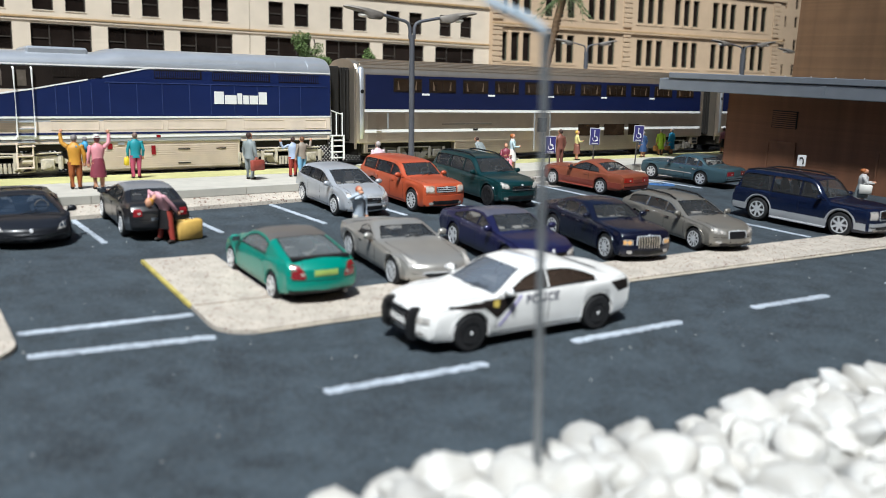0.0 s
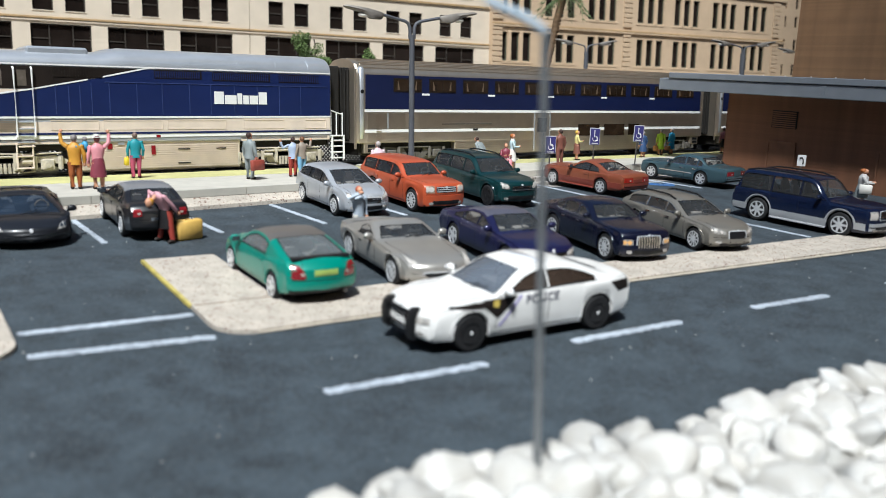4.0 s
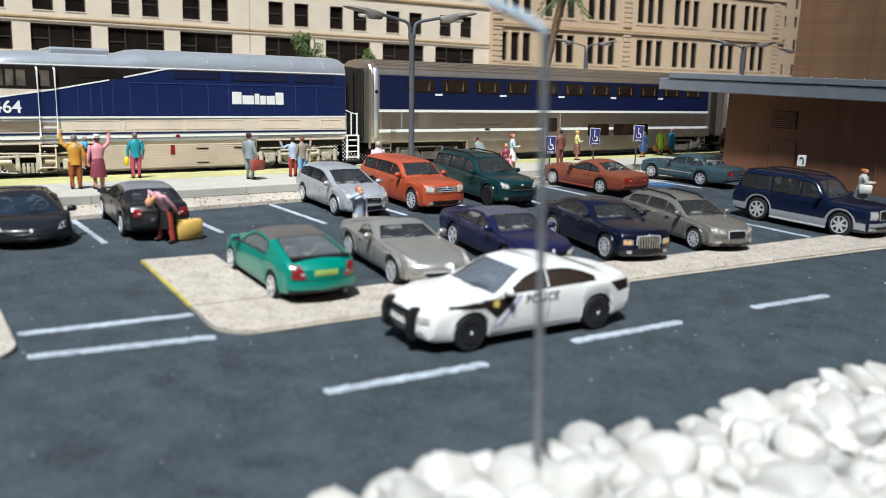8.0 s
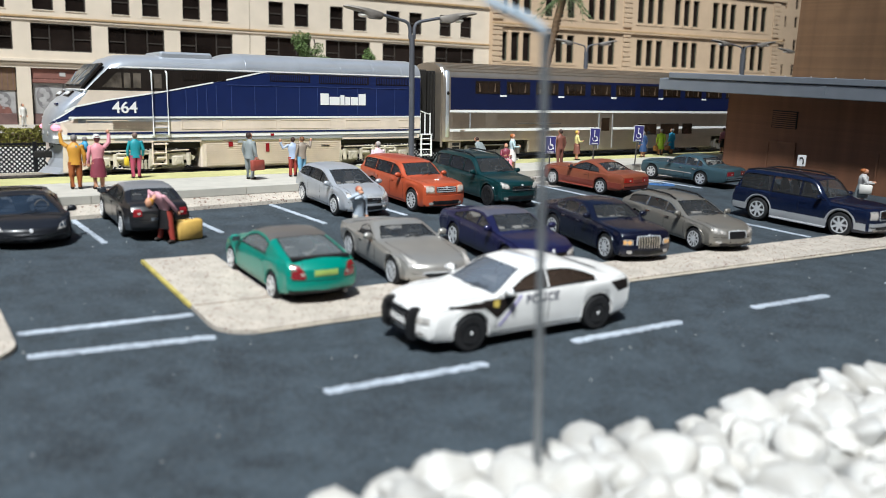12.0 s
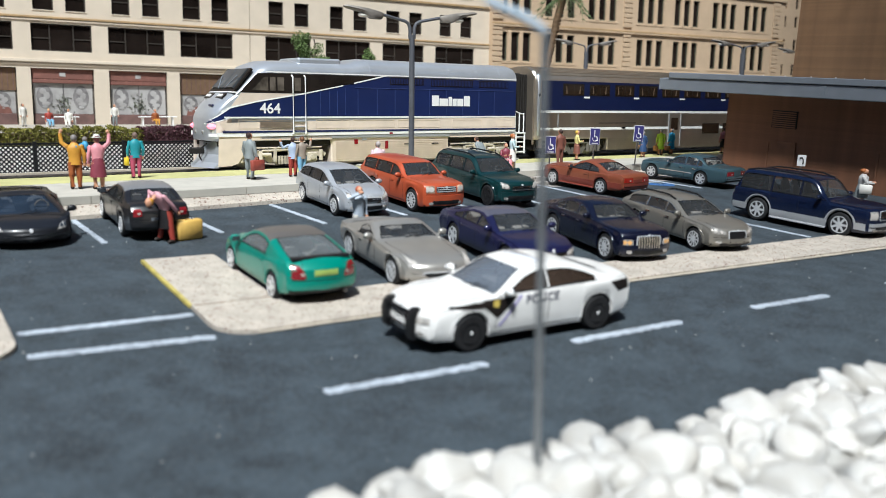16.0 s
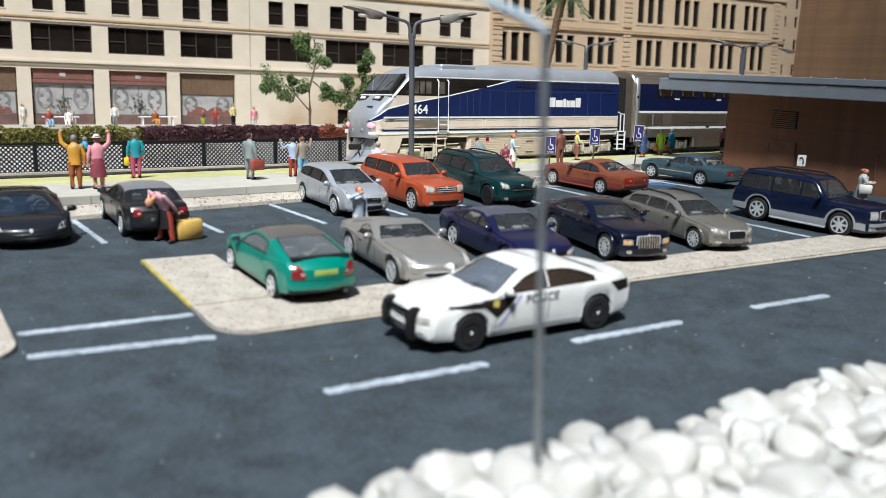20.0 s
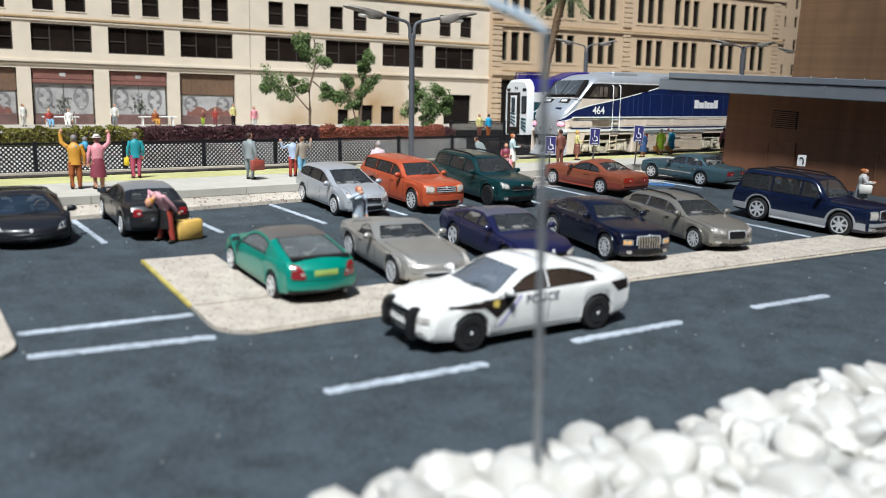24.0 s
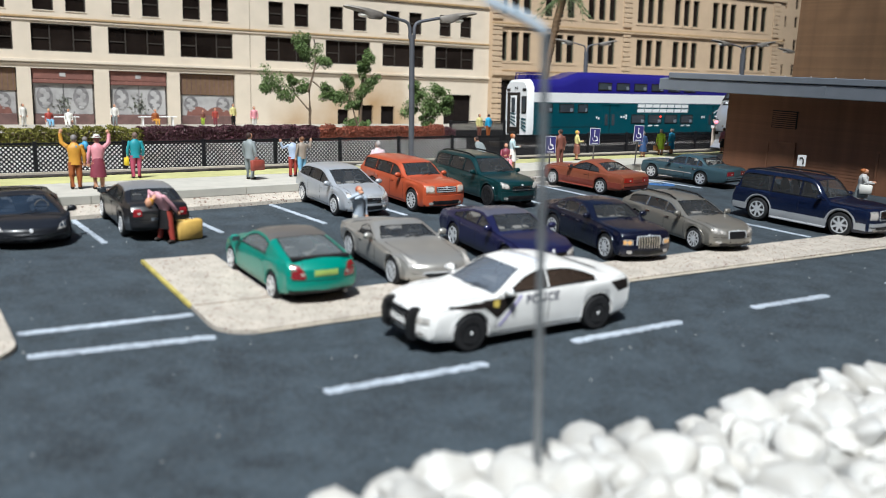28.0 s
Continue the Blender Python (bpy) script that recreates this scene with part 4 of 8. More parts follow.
    bmesh.ops.recalc_face_normals(bm, faces=bm.faces[:])
    tree_ = BVHTree.FromBMesh(bm)
    part("body", bm, [paint, BLACK], t, smooth=42)
    if roof_paint:
        part("roof", bm_roof, roof_paint, t, smooth=42)
    else:
        bm_roof.free()

    def hit(axis, sign, a, b):
        o, d = {"x": ((sign * (F + 1), a, b), (-sign, 0, 0)), "y": ((a, sign * 3.0, b), (0, -sign, 0)), "z": ((a, b, 3.0), (0, 0, -1))}[axis]
        if axis == "x":
            a = max(-0.885 * width(sign * F), min(0.885 * width(sign * F), a))
            o = (sign * (F + 1), a, b)
        p, n, i, dist = tree_.ray_cast(Vector(o), Vector(d))
        if p is None or (axis == "x" and sign * p.x < 0.35 * F):
            p, n, i, dist = tree_.find_nearest(Vector((sign * F, a, b)) if axis == "x" else Vector((a, sign * hw, b)) if axis == "y" else Vector((a, b, H)))
        return p, (n if n.dot(Vector(d)) < 0 else -n)

    def patch(axis, sign, c, nu=6, nv=3, off=0.008, thick=0.03, rnd=0.0):
        """A piece that follows the shell, seen along an axis between four corners."""
        hi, lo = [], []
        for i in range(nu + 1):
            ra, rb = [], []
            for k in range(nv + 1):
                u, v = 2 * i / nu - 1, 2 * k / nv - 1
                u, v = u * sqrt(1 - rnd * v * v / 2), v * sqrt(1 - rnd * u * u / 2)
                u, v = (u + 1) / 2, (v + 1) / 2
                a = lerp(lerp(c[0][0], c[1][0], u), lerp(c[3][0], c[2][0], u), v)
                b = lerp(lerp(c[0][1], c[1][1], u), lerp(c[3][1], c[2][1], u), v)
                p, n = hit(axis, sign, a, b)
                ra.append(p + n * off)
                rb.append(p - n * thick)
            hi.append(ra)
            lo.append(rb)
        b_ = B()
        vh, vl = [[b_.verts.new(p) for p in r] for r in hi], [[b_.verts.new(p) for p in r] for r in lo]
        for i in range(nu):
            for k in range(nv):
                b_.faces.new((vh[i][k], vh[i + 1][k], vh[i + 1][k + 1], vh[i][k + 1]))
                b_.faces.new((vl[i][k], vl[i][k + 1], vl[i + 1][k + 1], vl[i + 1][k]))
        for i in range(nu):
            b_.faces.new((vh[i][0], vl[i][0], vl[i + 1][0], vh[i + 1][0]))
            b_.faces.new((vh[i][nv], vh[i + 1][nv], vl[i + 1][nv], vl[i][nv]))
        for k in range(nv):
            b_.faces.new((vh[0][k], vh[0][k + 1], vl[0][k + 1], vl[0][k]))
            b_.faces.new((vh[nu][k], vl[nu][k], vl[nu][k + 1], vh[nu][k + 1]))
        bmesh.ops.recalc_face_normals(b_, faces=b_.faces[:])
        return b_

    def quad(a0, a1, b0, b1):
        return ((a0, b0), (a1, b0), (a1, b1), (a0, b1))

    trim = CHROME if (chrome_line or bright) else BLACK

    def pane(name_, ks, js, mat_, sunk=0.012):
        b_ = B()
        made = {}

        def gv(k, j):
            if (k, j) not in made:
                x, y, z = pts[k][j % N]
                made[k, j] = b_.verts.new((x, y - math.copysign(sunk, y) if js[0] == 9 or js[0] == 20 else y, z - (0 if js[0] in (9, 20) else sunk)))
            return made[k, j]
        for k in ks:
            for j in js:
                b_.faces.new((gv(k, j), gv(k, j + 1), gv(k + 1, j + 1), gv(k + 1, j)))
        edge = [pts[k][js[0]] for k in [*ks, ks[-1] + 1]] + [pts[k][(js[-1] + 1) % N] for k in [ks[-1] + 1, *ks[::-1]]]
        bmesh.ops.recalc_face_normals(b_, faces=b_.faces[:])
        g = part(name_, b_, mat_, t, smooth=60)
        if edge:
            part("window_seal", tube(B(), edge + edge[:1], 0.010, 5, cap=False), trim if js[0] in (9, 20) else BLACK, g, smooth=60)
    pane("windscreen", front, (13, 14, 15, 16), screen or glass)
    pane("rear_window", rear, (13, 14, 15, 16) if rear_wide else (14, 15), glass)
    for js in ((9,), (20,)):
        for g in sorted(set(win.values())):
            pane("side_window", [k for k in sorted(win) if win[k] == g], js, glass)

    # cabin
    hb = hw * 0.86
    fl = belt - 0.16
    part("cabin_floor", rbox(max(D + 0.1, -F + 0.12), A - 0.1, -hb, hb, fl - 0.06, fl, 0.02), TRIMGREY, t)
    dash = loft(B(), [[(A - 0.42, y, belt - 0.02), (A - 0.12, y, hood - 0.03), (A - 0.12, y, fl), (A - 0.42, y, fl)] for y in (-hb, 0, hb)])
    part("dashboard", dash, TRIMGREY, t)
    sx = min(A - 1.05, lerp(D, A, 0.58))
    rowsx = [sx] + ([sx - 0.85] if sx - 0.95 > max(D, -F + 0.5) else [])
    for x0 in rowsx:
        for s in (-1, 1):
            cy = s * hw * 0.42
            bk = loft(B(), [[(x0 + 0.10 - q * 0.14, cy - w_, fl + q * (H - 0.20 - fl)), (x0 + 0.10 - q * 0.14, cy + w_, fl + q * (H - 0.20 - fl)), (x0 - q * 0.14, cy + w_, fl + q * (H - 0.20 - fl)), (x0 - q * 0.14, cy - w_, fl + q * (H - 0.20 - fl))] for q, w_ in ((0, 0.23), (0.35, 0.23), (0.66, 0.17), (0.68, 0.11), (0.98, 0.11), (1.0, 0.08))])
            seat = part("seat", bk, SEATGREY, t, smooth=50)
            part("cushion", rbox(x0 + 0.05, x0 + 0.5, cy - 0.23, cy + 0.23, fl, fl + 0.09, 0.03), SEATGREY, seat, smooth=50)
    wheel_ring = [(A - 0.60 - 0.06 * sin(2 * pi * k / 14), 0.42 * hw + 0.17 * cos(2 * pi * k / 14), belt + 0.05 + 0.16 * sin(2 * pi * k / 14)) for k in range(15)]
    sw = part("steering_wheel", tube(B(), wheel_ring, 0.017, 6), TRIMGREY, t)
    part("spoke", tube(B(), [(A - 0.6, 0.42 * hw - 0.16, belt + 0.05), (A - 0.58, 0.42 * hw + 0.16, belt + 0.05)], 0.022, 6), TRIMGREY, sw)

    # wheels
    tyre, rim, disc = wheel_mesh(wheel_r, 0.22, style, dark_rims)
    for x in (xf, xr):
        for s in (-1, 1):
            w = share("wheel", tyre, t, P(x, s * (width(x) - 0.125), wheel_r, 0, 0, 0 if s < 0 else 180))
            share("rim", rim, w, Matrix.Identity(4), rim_label)
            share("brake_disc", disc, w, Matrix.Identity(4))
            b_ = B()
            arch = []
            wide = 1.16 if lower else 1.06
            for k in range(15):
                a = lerp(-0.10, pi + 0.10, k / 14)
                ring_ = []
                for q, o in ((1.012, 0.006), (lerp(1.012, wide, 0.5), 0.016), (wide, 0.004)):
                    p, n = hit("y", s, x + ar * q * cos(a), max(sill + 0.06, wheel_r + ar * q * sin(a)))
                    ring_.append(p + n * o)
                ring_ += [ring_[2] - Vector((0, s * 0.05, 0)), ring_[0] - Vector((0, s * 0.05, 0))]
                arch.append(ring_)
            loft(b_, arch)
            bmesh.ops.recalc_face_normals(b_, faces=b_.faces[:])
            part("wheel_arch", b_, lower or paint, t, smooth=50)
            part("wheel_well", rbox(x - ar * 0.98, x + ar * 0.98, min(s * hw * 0.55, s * hw * 0.72), max(s * hw * 0.55, s * hw * 0.72), sill, wheel_r + ar * 0.8, 0.02), BLACK, t)

    # sides: seams, handles, mirrors, trim
    wx0 = A - 0.28
    seams = [front_door and F - front_door or A - 0.10] + [c for c in cuts_ if c > ends + 0.1][:2]
    if len(seams) < 2:
        seams.append(max(ends + 0.1, xr + ar * 0.6))
    for s in (-1, 1):
        for x in seams:
            z0 = max(sill + 0.07, low(x) + 0.05)
            part("door_seam", patch("y", s, quad(x - 0.007, x + 0.007, z0, shoulder(x) - 0.01), 1, 6, 0.002, 0.02), BLACK, t)
        part("sill_seam", patch("y", s, quad(xr + ar * 1.1, xf - ar * 1.1, sill + 0.085, sill + 0.097), 8, 1, 0.002, 0.02), BLACK, t)
        for x in seams[1:]:
            if x + 0.3 < seams[0]:
                z = lerp(sill, shoulder(x), 0.80)
                part("door_handle", patch("y", s, quad(x + 0.06, x + 0.25, z - 0.017, z + 0.017), 3, 1, 0.022, 0.01), CHROME if (chrome_line or bright) else paint, t, smooth=30)
        p, n = hit("y", s, wx0 - 0.04, shoulder(wx0) - 0.01)
        b_ = ball(B(), (wx0 - 0.02, p.y + s * 0.13, p.z + 0.10), (0.075, 0.125, 0.085), 12, 8)
        tube(b_, [(wx0 - 0.02, p.y - s * 0.02, p.z + 0.02), (wx0 - 0.02, p.y + s * 0.10, p.z + 0.07)], 0.035, 8)
        mr = part("mirror", b_, CHROME if chrome_line else paint, t, smooth=50)
        part("mirror_glass", rbox(wx0 - 0.098, wx0 - 0.088, p.y + s * 0.13 - 0.09, p.y + s * 0.13 + 0.09, p.z + 0.045, p.z + 0.155, 0.004), GLASS, mr)
        if chrome_line:
            z = lerp(sill, belt, 0.46)
            part("side_trim", patch("y", s, quad(xr + ar * 1.15, xf - ar * 1.15, z - 0.02, z + 0.02), 8, 1, 0.012, 0.02), CHROME, t, "thin chrome side strip")
        part("belt_trim", tube(B(), [(bowed(x, cab_y(x, shoulder(x)), 8), s * (section(x)[8][0] - 0.002), section(x)[8][1] + 0.008) for x in [lerp(ends, A - 0.14, k / 8) for k in range(9)]], 0.011, 5), trim, t)
        if rails:
            run = [lerp(C + 0.10, Bx - 0.10, k / 6) for k in range(7)]
            part("roof_rail", tube(B(), [(x, s * (hw * roof_w - 0.12), top(x) + (0.0 if k in (0, 6) else 0.065)) for k, x in enumerate(run)], 0.03, 6), BLACK, t, smooth=50)
        if lower:
            part("lower_cladding", patch("y", s, quad(xr + ar * 1.02, xf - ar * 1.02, sill + 0.03, sill + 0.30), 8, 3, 0.014, 0.03), lower, t, "lower side cladding", smooth=30)
            part("running_board", rbox(xr + ar * 1.05, xf - ar * 1.05, min(s * hw * 0.93, s * hw * 1.03), max(s * hw * 0.93, s * hw * 1.03), sill - 0.02, sill + 0.05, 0.02), lower, t)
            for x0, x1 in ((xf + ar * 1.02, F - 0.22), (-F + 0.14, xr - ar * 1.02)):
                part("lower_cladding", patch("y", s, quad(x0, x1, 0.34, 0.56), 4, 3, 0.014, 0.03), lower, t, smooth=30)
        # lamps
        hc = [(s * a * hw, b * hf) for a, b in head]
        hl = part("headlight", patch("x", 1, hc, 8, 4, 0.010, 0.03, head_round), lens or HEADLIGHT, t, smooth=60)
        for q in (0.30, 0.66):
            ay = lerp(lerp(hc[0][0], hc[1][0], q), lerp(hc[3][0], hc[2][0], q), 0.5)
            az = lerp(lerp(hc[0][1], hc[1][1], q), lerp(hc[3][1], hc[2][1], q), 0.5)
            r = min(abs(hc[3][1] - hc[0][1]), abs(hc[2][1] - hc[1][1])) * 0.36
            part("lamp_reflector", patch("x", 1, quad(ay - r, ay + r, az - r, az + r), 6, 6, 0.016, 0.0, 1.0), reflector or DULLGLASS, hl, smooth=60)
        tc_ = [(s * a * hw, b * deck) for a, b in tails]
        tl = part("tail_light", patch("x", -1, tc_, 8, 4, 0.012, 0.03, tail_round), tail_lens or REDLENS, t, smooth=60)
        ay, az = lerp(tc_[0][0], tc_[1][0], 0.24), lerp(tc_[0][1], tc_[3][1], 0.4)
        part("reversing_light", patch("x", -1, quad(ay - 0.04, ay + 0.04, az - 0.03, az + 0.03), 3, 3, 0.016, 0.0, 0.6), PALELENS, tl)
        if intake[1] >= 0.28:
            part("fog_light", patch("x", 1, quad(s * hw * 0.66 - 0.075, s * hw * 0.66 + 0.075, 0.32, 0.41), 6, 4, 0.030, 0.02, 0.9), HEADLIGHT, t, smooth=60)
        part("bonnet_seam", patch("z", 1, ((A + 0.06, s * hw * 0.80 - 0.006), (F - 0.30, s * hw * 0.66 - 0.006), (F - 0.30, s * hw * 0.66 + 0.006), (A + 0.06, s * hw * 0.80 + 0.006)), 8, 1, 0.002, 0.02), BLACK, t)
        part("wiper", tube(B(), [(bowed(A, 0, 0) - 0.02, s * 0.12 - 0.02, hood + 0.045), (lerp(A, Bx, 0.16), s * 0.12 + 0.40, lerp(hood, H, 0.16) + 0.055)], 0.011, 4), BLACK, t)
    gw, g0, g1, nb, way = grille
    if gw:
        go = 0.02 if surround else 0.008
        if surround:
            part("grille_surround", patch("x", 1, quad(-gw - 0.035, gw + 0.035, g0 * hf - 0.03, g1 * hf + 0.03), 8, 6, 0.014, 0.03, 0.25), surround, t, "bright grille surround", smooth=50)
        g = part("grille", patch("x", 1, quad(-gw, gw, g0 * hf, g1 * hf), 8, 5, go, 0.03, 0.25), BLACK, t, "dark front grille", smooth=50)
        for k in range(nb):
            q = (k + 0.5) / nb
            c = quad(-gw * 0.94, gw * 0.94, lerp(g0, g1, q) * hf - 0.012, lerp(g0, g1, q) * hf + 0.012) if way == "h" else quad(lerp(-gw, gw, q) - 0.014, lerp(-gw, gw, q) + 0.014, g0 * hf + 0.02, g1 * hf - 0.02)
            part("grille_bar", patch("x", 1, c, 8 if way == "h" else 1, 1 if way == "h" else 5, go + 0.012, 0.0), grid or CHROME, g)
    iw, i0, i1 = intake
    part("front_intake", patch("x", 1, quad(-hw * iw, hw * iw, i0, i1), 10, 3, 0.028, 0.03, 0.2), BLACK, t)
    skin, of = (lower, 0.022) if lower else (CHROME, 0.05) if chrome_line else (None, 0)
    if skin:
        z0, z1 = (0.33, 0.57) if lower else (0.42, 0.52)
        for end in (1, -1):
            nm = "front_bumper" if end > 0 else "rear_bumper"
            bp = part(nm, patch("x", end, quad(-hw * 0.95, hw * 0.95, z0, z1), 16, 4, of, 0.03), skin, t, smooth=50)
            part("bumper_rubber", patch("x", end, quad(-hw * 0.93, hw * 0.93, (z0 + z1) / 2 - 0.012, (z0 + z1) / 2 + 0.012), 16, 1, of + 0.010, 0.0), BLACK, bp)
    else:
        for end, z in ((1, 0.50 * hf / 0.75), (-1, 0.60 * deck)):
            part("bumper_seam", patch("x", end, quad(-hw * 0.94, hw * 0.94, z - 0.006, z + 0.006), 16, 1, 0.003, 0.02), BLACK, t)
        part("rear_bumper", patch("x", -1, quad(-hw * 0.90, hw * 0.90, 0.40, 0.585 * deck), 16, 4, 0.022, 0.03, 0.06), paint, t, smooth=50)
        part("front_bumper", patch("x", 1, quad(-hw * 0.90, hw * 0.90, intake[1] - 0.05, 0.47 * hf / 0.75), 16, 4, 0.022, 0.03, 0.06), paint, t, smooth=50)
    for s in (-1, 1):
        part("boot_seam", patch("x", -1, quad(s * hw * 0.56 - 0.006, s * hw * 0.56 + 0.006, 0.62 * deck, deck - 0.05), 1, 5, 0.002, 0.02), BLACK, t)
    if spoiler:
        part("spoiler", rbox(D - 0.07, D + 0.09, -hw * 0.78, hw * 0.78, deck - 0.02, deck + 0.055, 0.025), BLACK, t, "black lip under the rear window")
    part("plate_bar", patch("x", -1, quad(-0.26, 0.26, plate_z * deck - 0.06, plate_z * deck + 0.06), 4, 2, 0.014, 0.01), number or FASCIA, t)
    part("badge", patch("x", 1, quad(-0.045, 0.045, hf * 0.90 - 0.045, hf * 0.90 + 0.045), 4, 4, 0.016, 0.0, 1.0), RIM, t)
    part("exhaust", tube(B(), [(-F + 0.02, -hw * 0.55, 0.30), (-F + 0.25, -hw * 0.55, 0.30)], 0.035, 8), TRIMGREY, t)
    part("underbody", rbox(xr - 0.5, xf + 0.5, -hw * 0.60, hw * 0.60, 0.17, 0.42, 0.02), BLACK, t)
    SHELLS[name + label] = (patch, hit)
    return t


SHELLS = {}


def paint(name, c, rough=0.3, metal=0.0, coat=0.5):
    return mat(name, c, rough, metal, grain=0.10, size=0.6, coat=coat)


BLACKP = paint("black_car_paint", (0.012, 0.012, 0.014))
SILVERP = paint("silver_car_paint", (0.48, 0.50, 0.53), 0.35, 0.4)
ORANGEP = paint("orange_car_paint", (0.44, 0.078, 0.028), 0.38, 0.1)
DGREENP = paint("dark_green_car_paint", (0.005, 0.034, 0.036), 0.28, 0.2)
COPPERP = paint("copper_car_paint", (0.28, 0.080, 0.040), 0.38, 0.3, 0.3)
TEALGREYP = paint("teal_grey_car_paint", (0.060, 0.110, 0.130), 0.3, 0.3)
NAVYP = paint("navy_car_paint", (0.004, 0.009, 0.032), 0.25, 0.1)
GREYP = paint("warm_grey_car_paint", (0.235, 0.22, 0.19), 0.36, 0.45)
MIDNIGHTP = paint("midnight_blue_car_paint", (0.005, 0.007, 0.022), 0.25, 0.2)
VIOLETP = paint("violet_blue_car_paint", (0.013, 0.014, 0.062), 0.33, 0.3)
JADEP = paint("jade_green_car_paint", (0.008, 0.25, 0.185), 0.35, 0.2)
MATTEBLACK = paint("matte_black_car_paint", (0.010, 0.011, 0.014), 0.35, 0.0, 0.3)
CHAMPAGNEP = paint("champagne_silver_paint", (0.37, 0.355, 0.325), 0.34, 0.5)
WHITEP = paint("white_car_paint", (0.80, 0.79, 0.76), 0.35, 0.0)
SILVERTRIM = paint("silver_trim", (0.36, 0.37, 0.38), 0.45, 0.1, 0.2)

CABBLACK_LENS = mat("black_lens", (0.014, 0.012, 0.012), 0.15, coat=1.0)
COPPERLOW = paint("dark_copper_cladding", (0.20, 0.036, 0.020), 0.5)
GILT = mat("gilt_grille", (0.62, 0.54, 0.42), 0.35, 0.5, grain=0.2, size=0.05)
# first colour: black roof painted grey to carry the sky's reflection
SKYGREY, DUSTY = paint("sky_grey_roof", (0.19, 0.195, 0.205), 0.4), paint("dusty_roof", (0.11, 0.10, 0.09), 0.5)
BLOCK_HEAD = ((0.52, 0.72), (0.96, 0.72), (0.96, 0.95), (0.52, 0.95))
BLOCK_TAIL = ((0.34, 0.66), (0.99, 0.66), (0.99, 0.86), (0.34, 0.86))
TALL_TAIL = ((0.72, 0.66), (0.99, 0.66), (0.98, 1.0), (0.74, 1.0))
CARS = []
CARS.append(car(on_lot(1.02, 10.03, 90), "black saloon car parked against the platform wall", "car", 4.38, 1.78, 1.47, 2.51, 0.87, 0.92, 0.96, 1.20, 2.0, 3.25, 3.85, 1.04, BLACKP, 0.315, "seven", roof_paint=SKYGREY, cuts=(2.32, 3.15), rear_cut=3.5, roof_w=0.74, tails=((0.56, 0.70), (0.98, 0.68), (0.96, 0.88), (0.60, 0.90)), plate_z=0.60))
CARS.append(car(on_lot(-2.04, 10.28, -92), "matte black low sports car with angular nose", "car", 4.78, 2.08, 1.20, 2.70, 1.0, 0.72, 0.80, 1.00, 2.25, 2.95, 4.25, 0.92, MATTEBLACK, 0.34, "five", roof_w=0.60, sill=0.14, nose=0.40, hood_front=0.56, lens=HEADLIGHT, reflector=GLASS, nosebow=0.48, taper=(0.03, 0.05), dark_rims=True, rim_label="dark rim", grille=(0, 0, 0, 0, "h"), intake=(0.86, 0.17, 0.30), head=((0.62, 0.86), (0.93, 0.92), (0.90, 1.16), (0.72, 1.06)), head_round=0.1, rear_cut=3.0, wedge=0.05, flare=0.03, screen=clear("sky_blue_windscreen", (0.30, 0.36, 0.45), 0.16, (0.05, 0.08, 0.13), 0.3)))
CARS.append(car(on_lot(7.77, 10.88, -90), "silver hatchback car parked nose out", "car", 4.27, 1.80, 1.555, 2.56, 0.94, 1.0, 1.02, 0.95, 1.95, 3.65, 4.15, 1.05, SILVERP, 0.32, "many", bright=False, dark_pillars=True, cuts=(2.05, 3.0), rear_cut=3.85, hood_front=0.84, nose=0.62, wedge=0.07, head=((0.50, 0.70), (0.95, 0.88), (0.88, 1.10), (0.54, 0.88)), grille=(0.40, 0.62, 0.84, 2, "h"), surround=RIM, tails=TALL_TAIL))
CARS.append(car(on_lot(10.56, 11.08, -89), "orange luxury off-road car parked nose out", "car", 4.79, 1.82, 1.725, 2.745, 0.87, 1.13, 1.14, 1.36, 2.0, 4.42, 4.72, 1.14, ORANGEP, 0.375, "many", cuts=(2.38, 3.45), rear_cut=4.45, hood_front=1.06, nose=0.84, tail=0.9, roof_w=0.79, nosebow=0.20, tailbow=0.12, taper=(0.03, 0.03), head=BLOCK_HEAD, head_round=0.15, grille=(0.40, 0.73, 0.93, 3, "h"), grid=RIM, intake=(0.62, 0.34, 0.46), flare=0.02, tails=TALL_TAIL, lens=mat("amber_tinted_headlight", (0.62, 0.42, 0.30), 0.1, 0.15, grain=0.6, size=0.08, coat=1.0)))
CARS.append(car(on_lot(13.84, 11.24, -91), "dark green off-road estate car with roof rails", "car", 5.09, 1.96, 1.80, 3.075, 0.87, 1.11, 1.12, 1.42, 2.15, 4.62, 5.02, 1.13, DGREENP, 0.375, "five", cuts=(2.6, 3.6), rear_cut=4.72, hood_front=0.98, nose=0.80, roof_w=0.78, nosebow=0.30, dark_rims=True, rim_label="dark rim", rails=True, head=((0.52, 0.74), (0.95, 0.80), (0.90, 1.02), (0.56, 0.94)), head_round=0.6, grille=(0.42, 0.68, 0.88, 2, "h"), surround=DGREENP, intake=(0.60, 0.34, 0.46), flare=0.02, tails=TALL_TAIL))
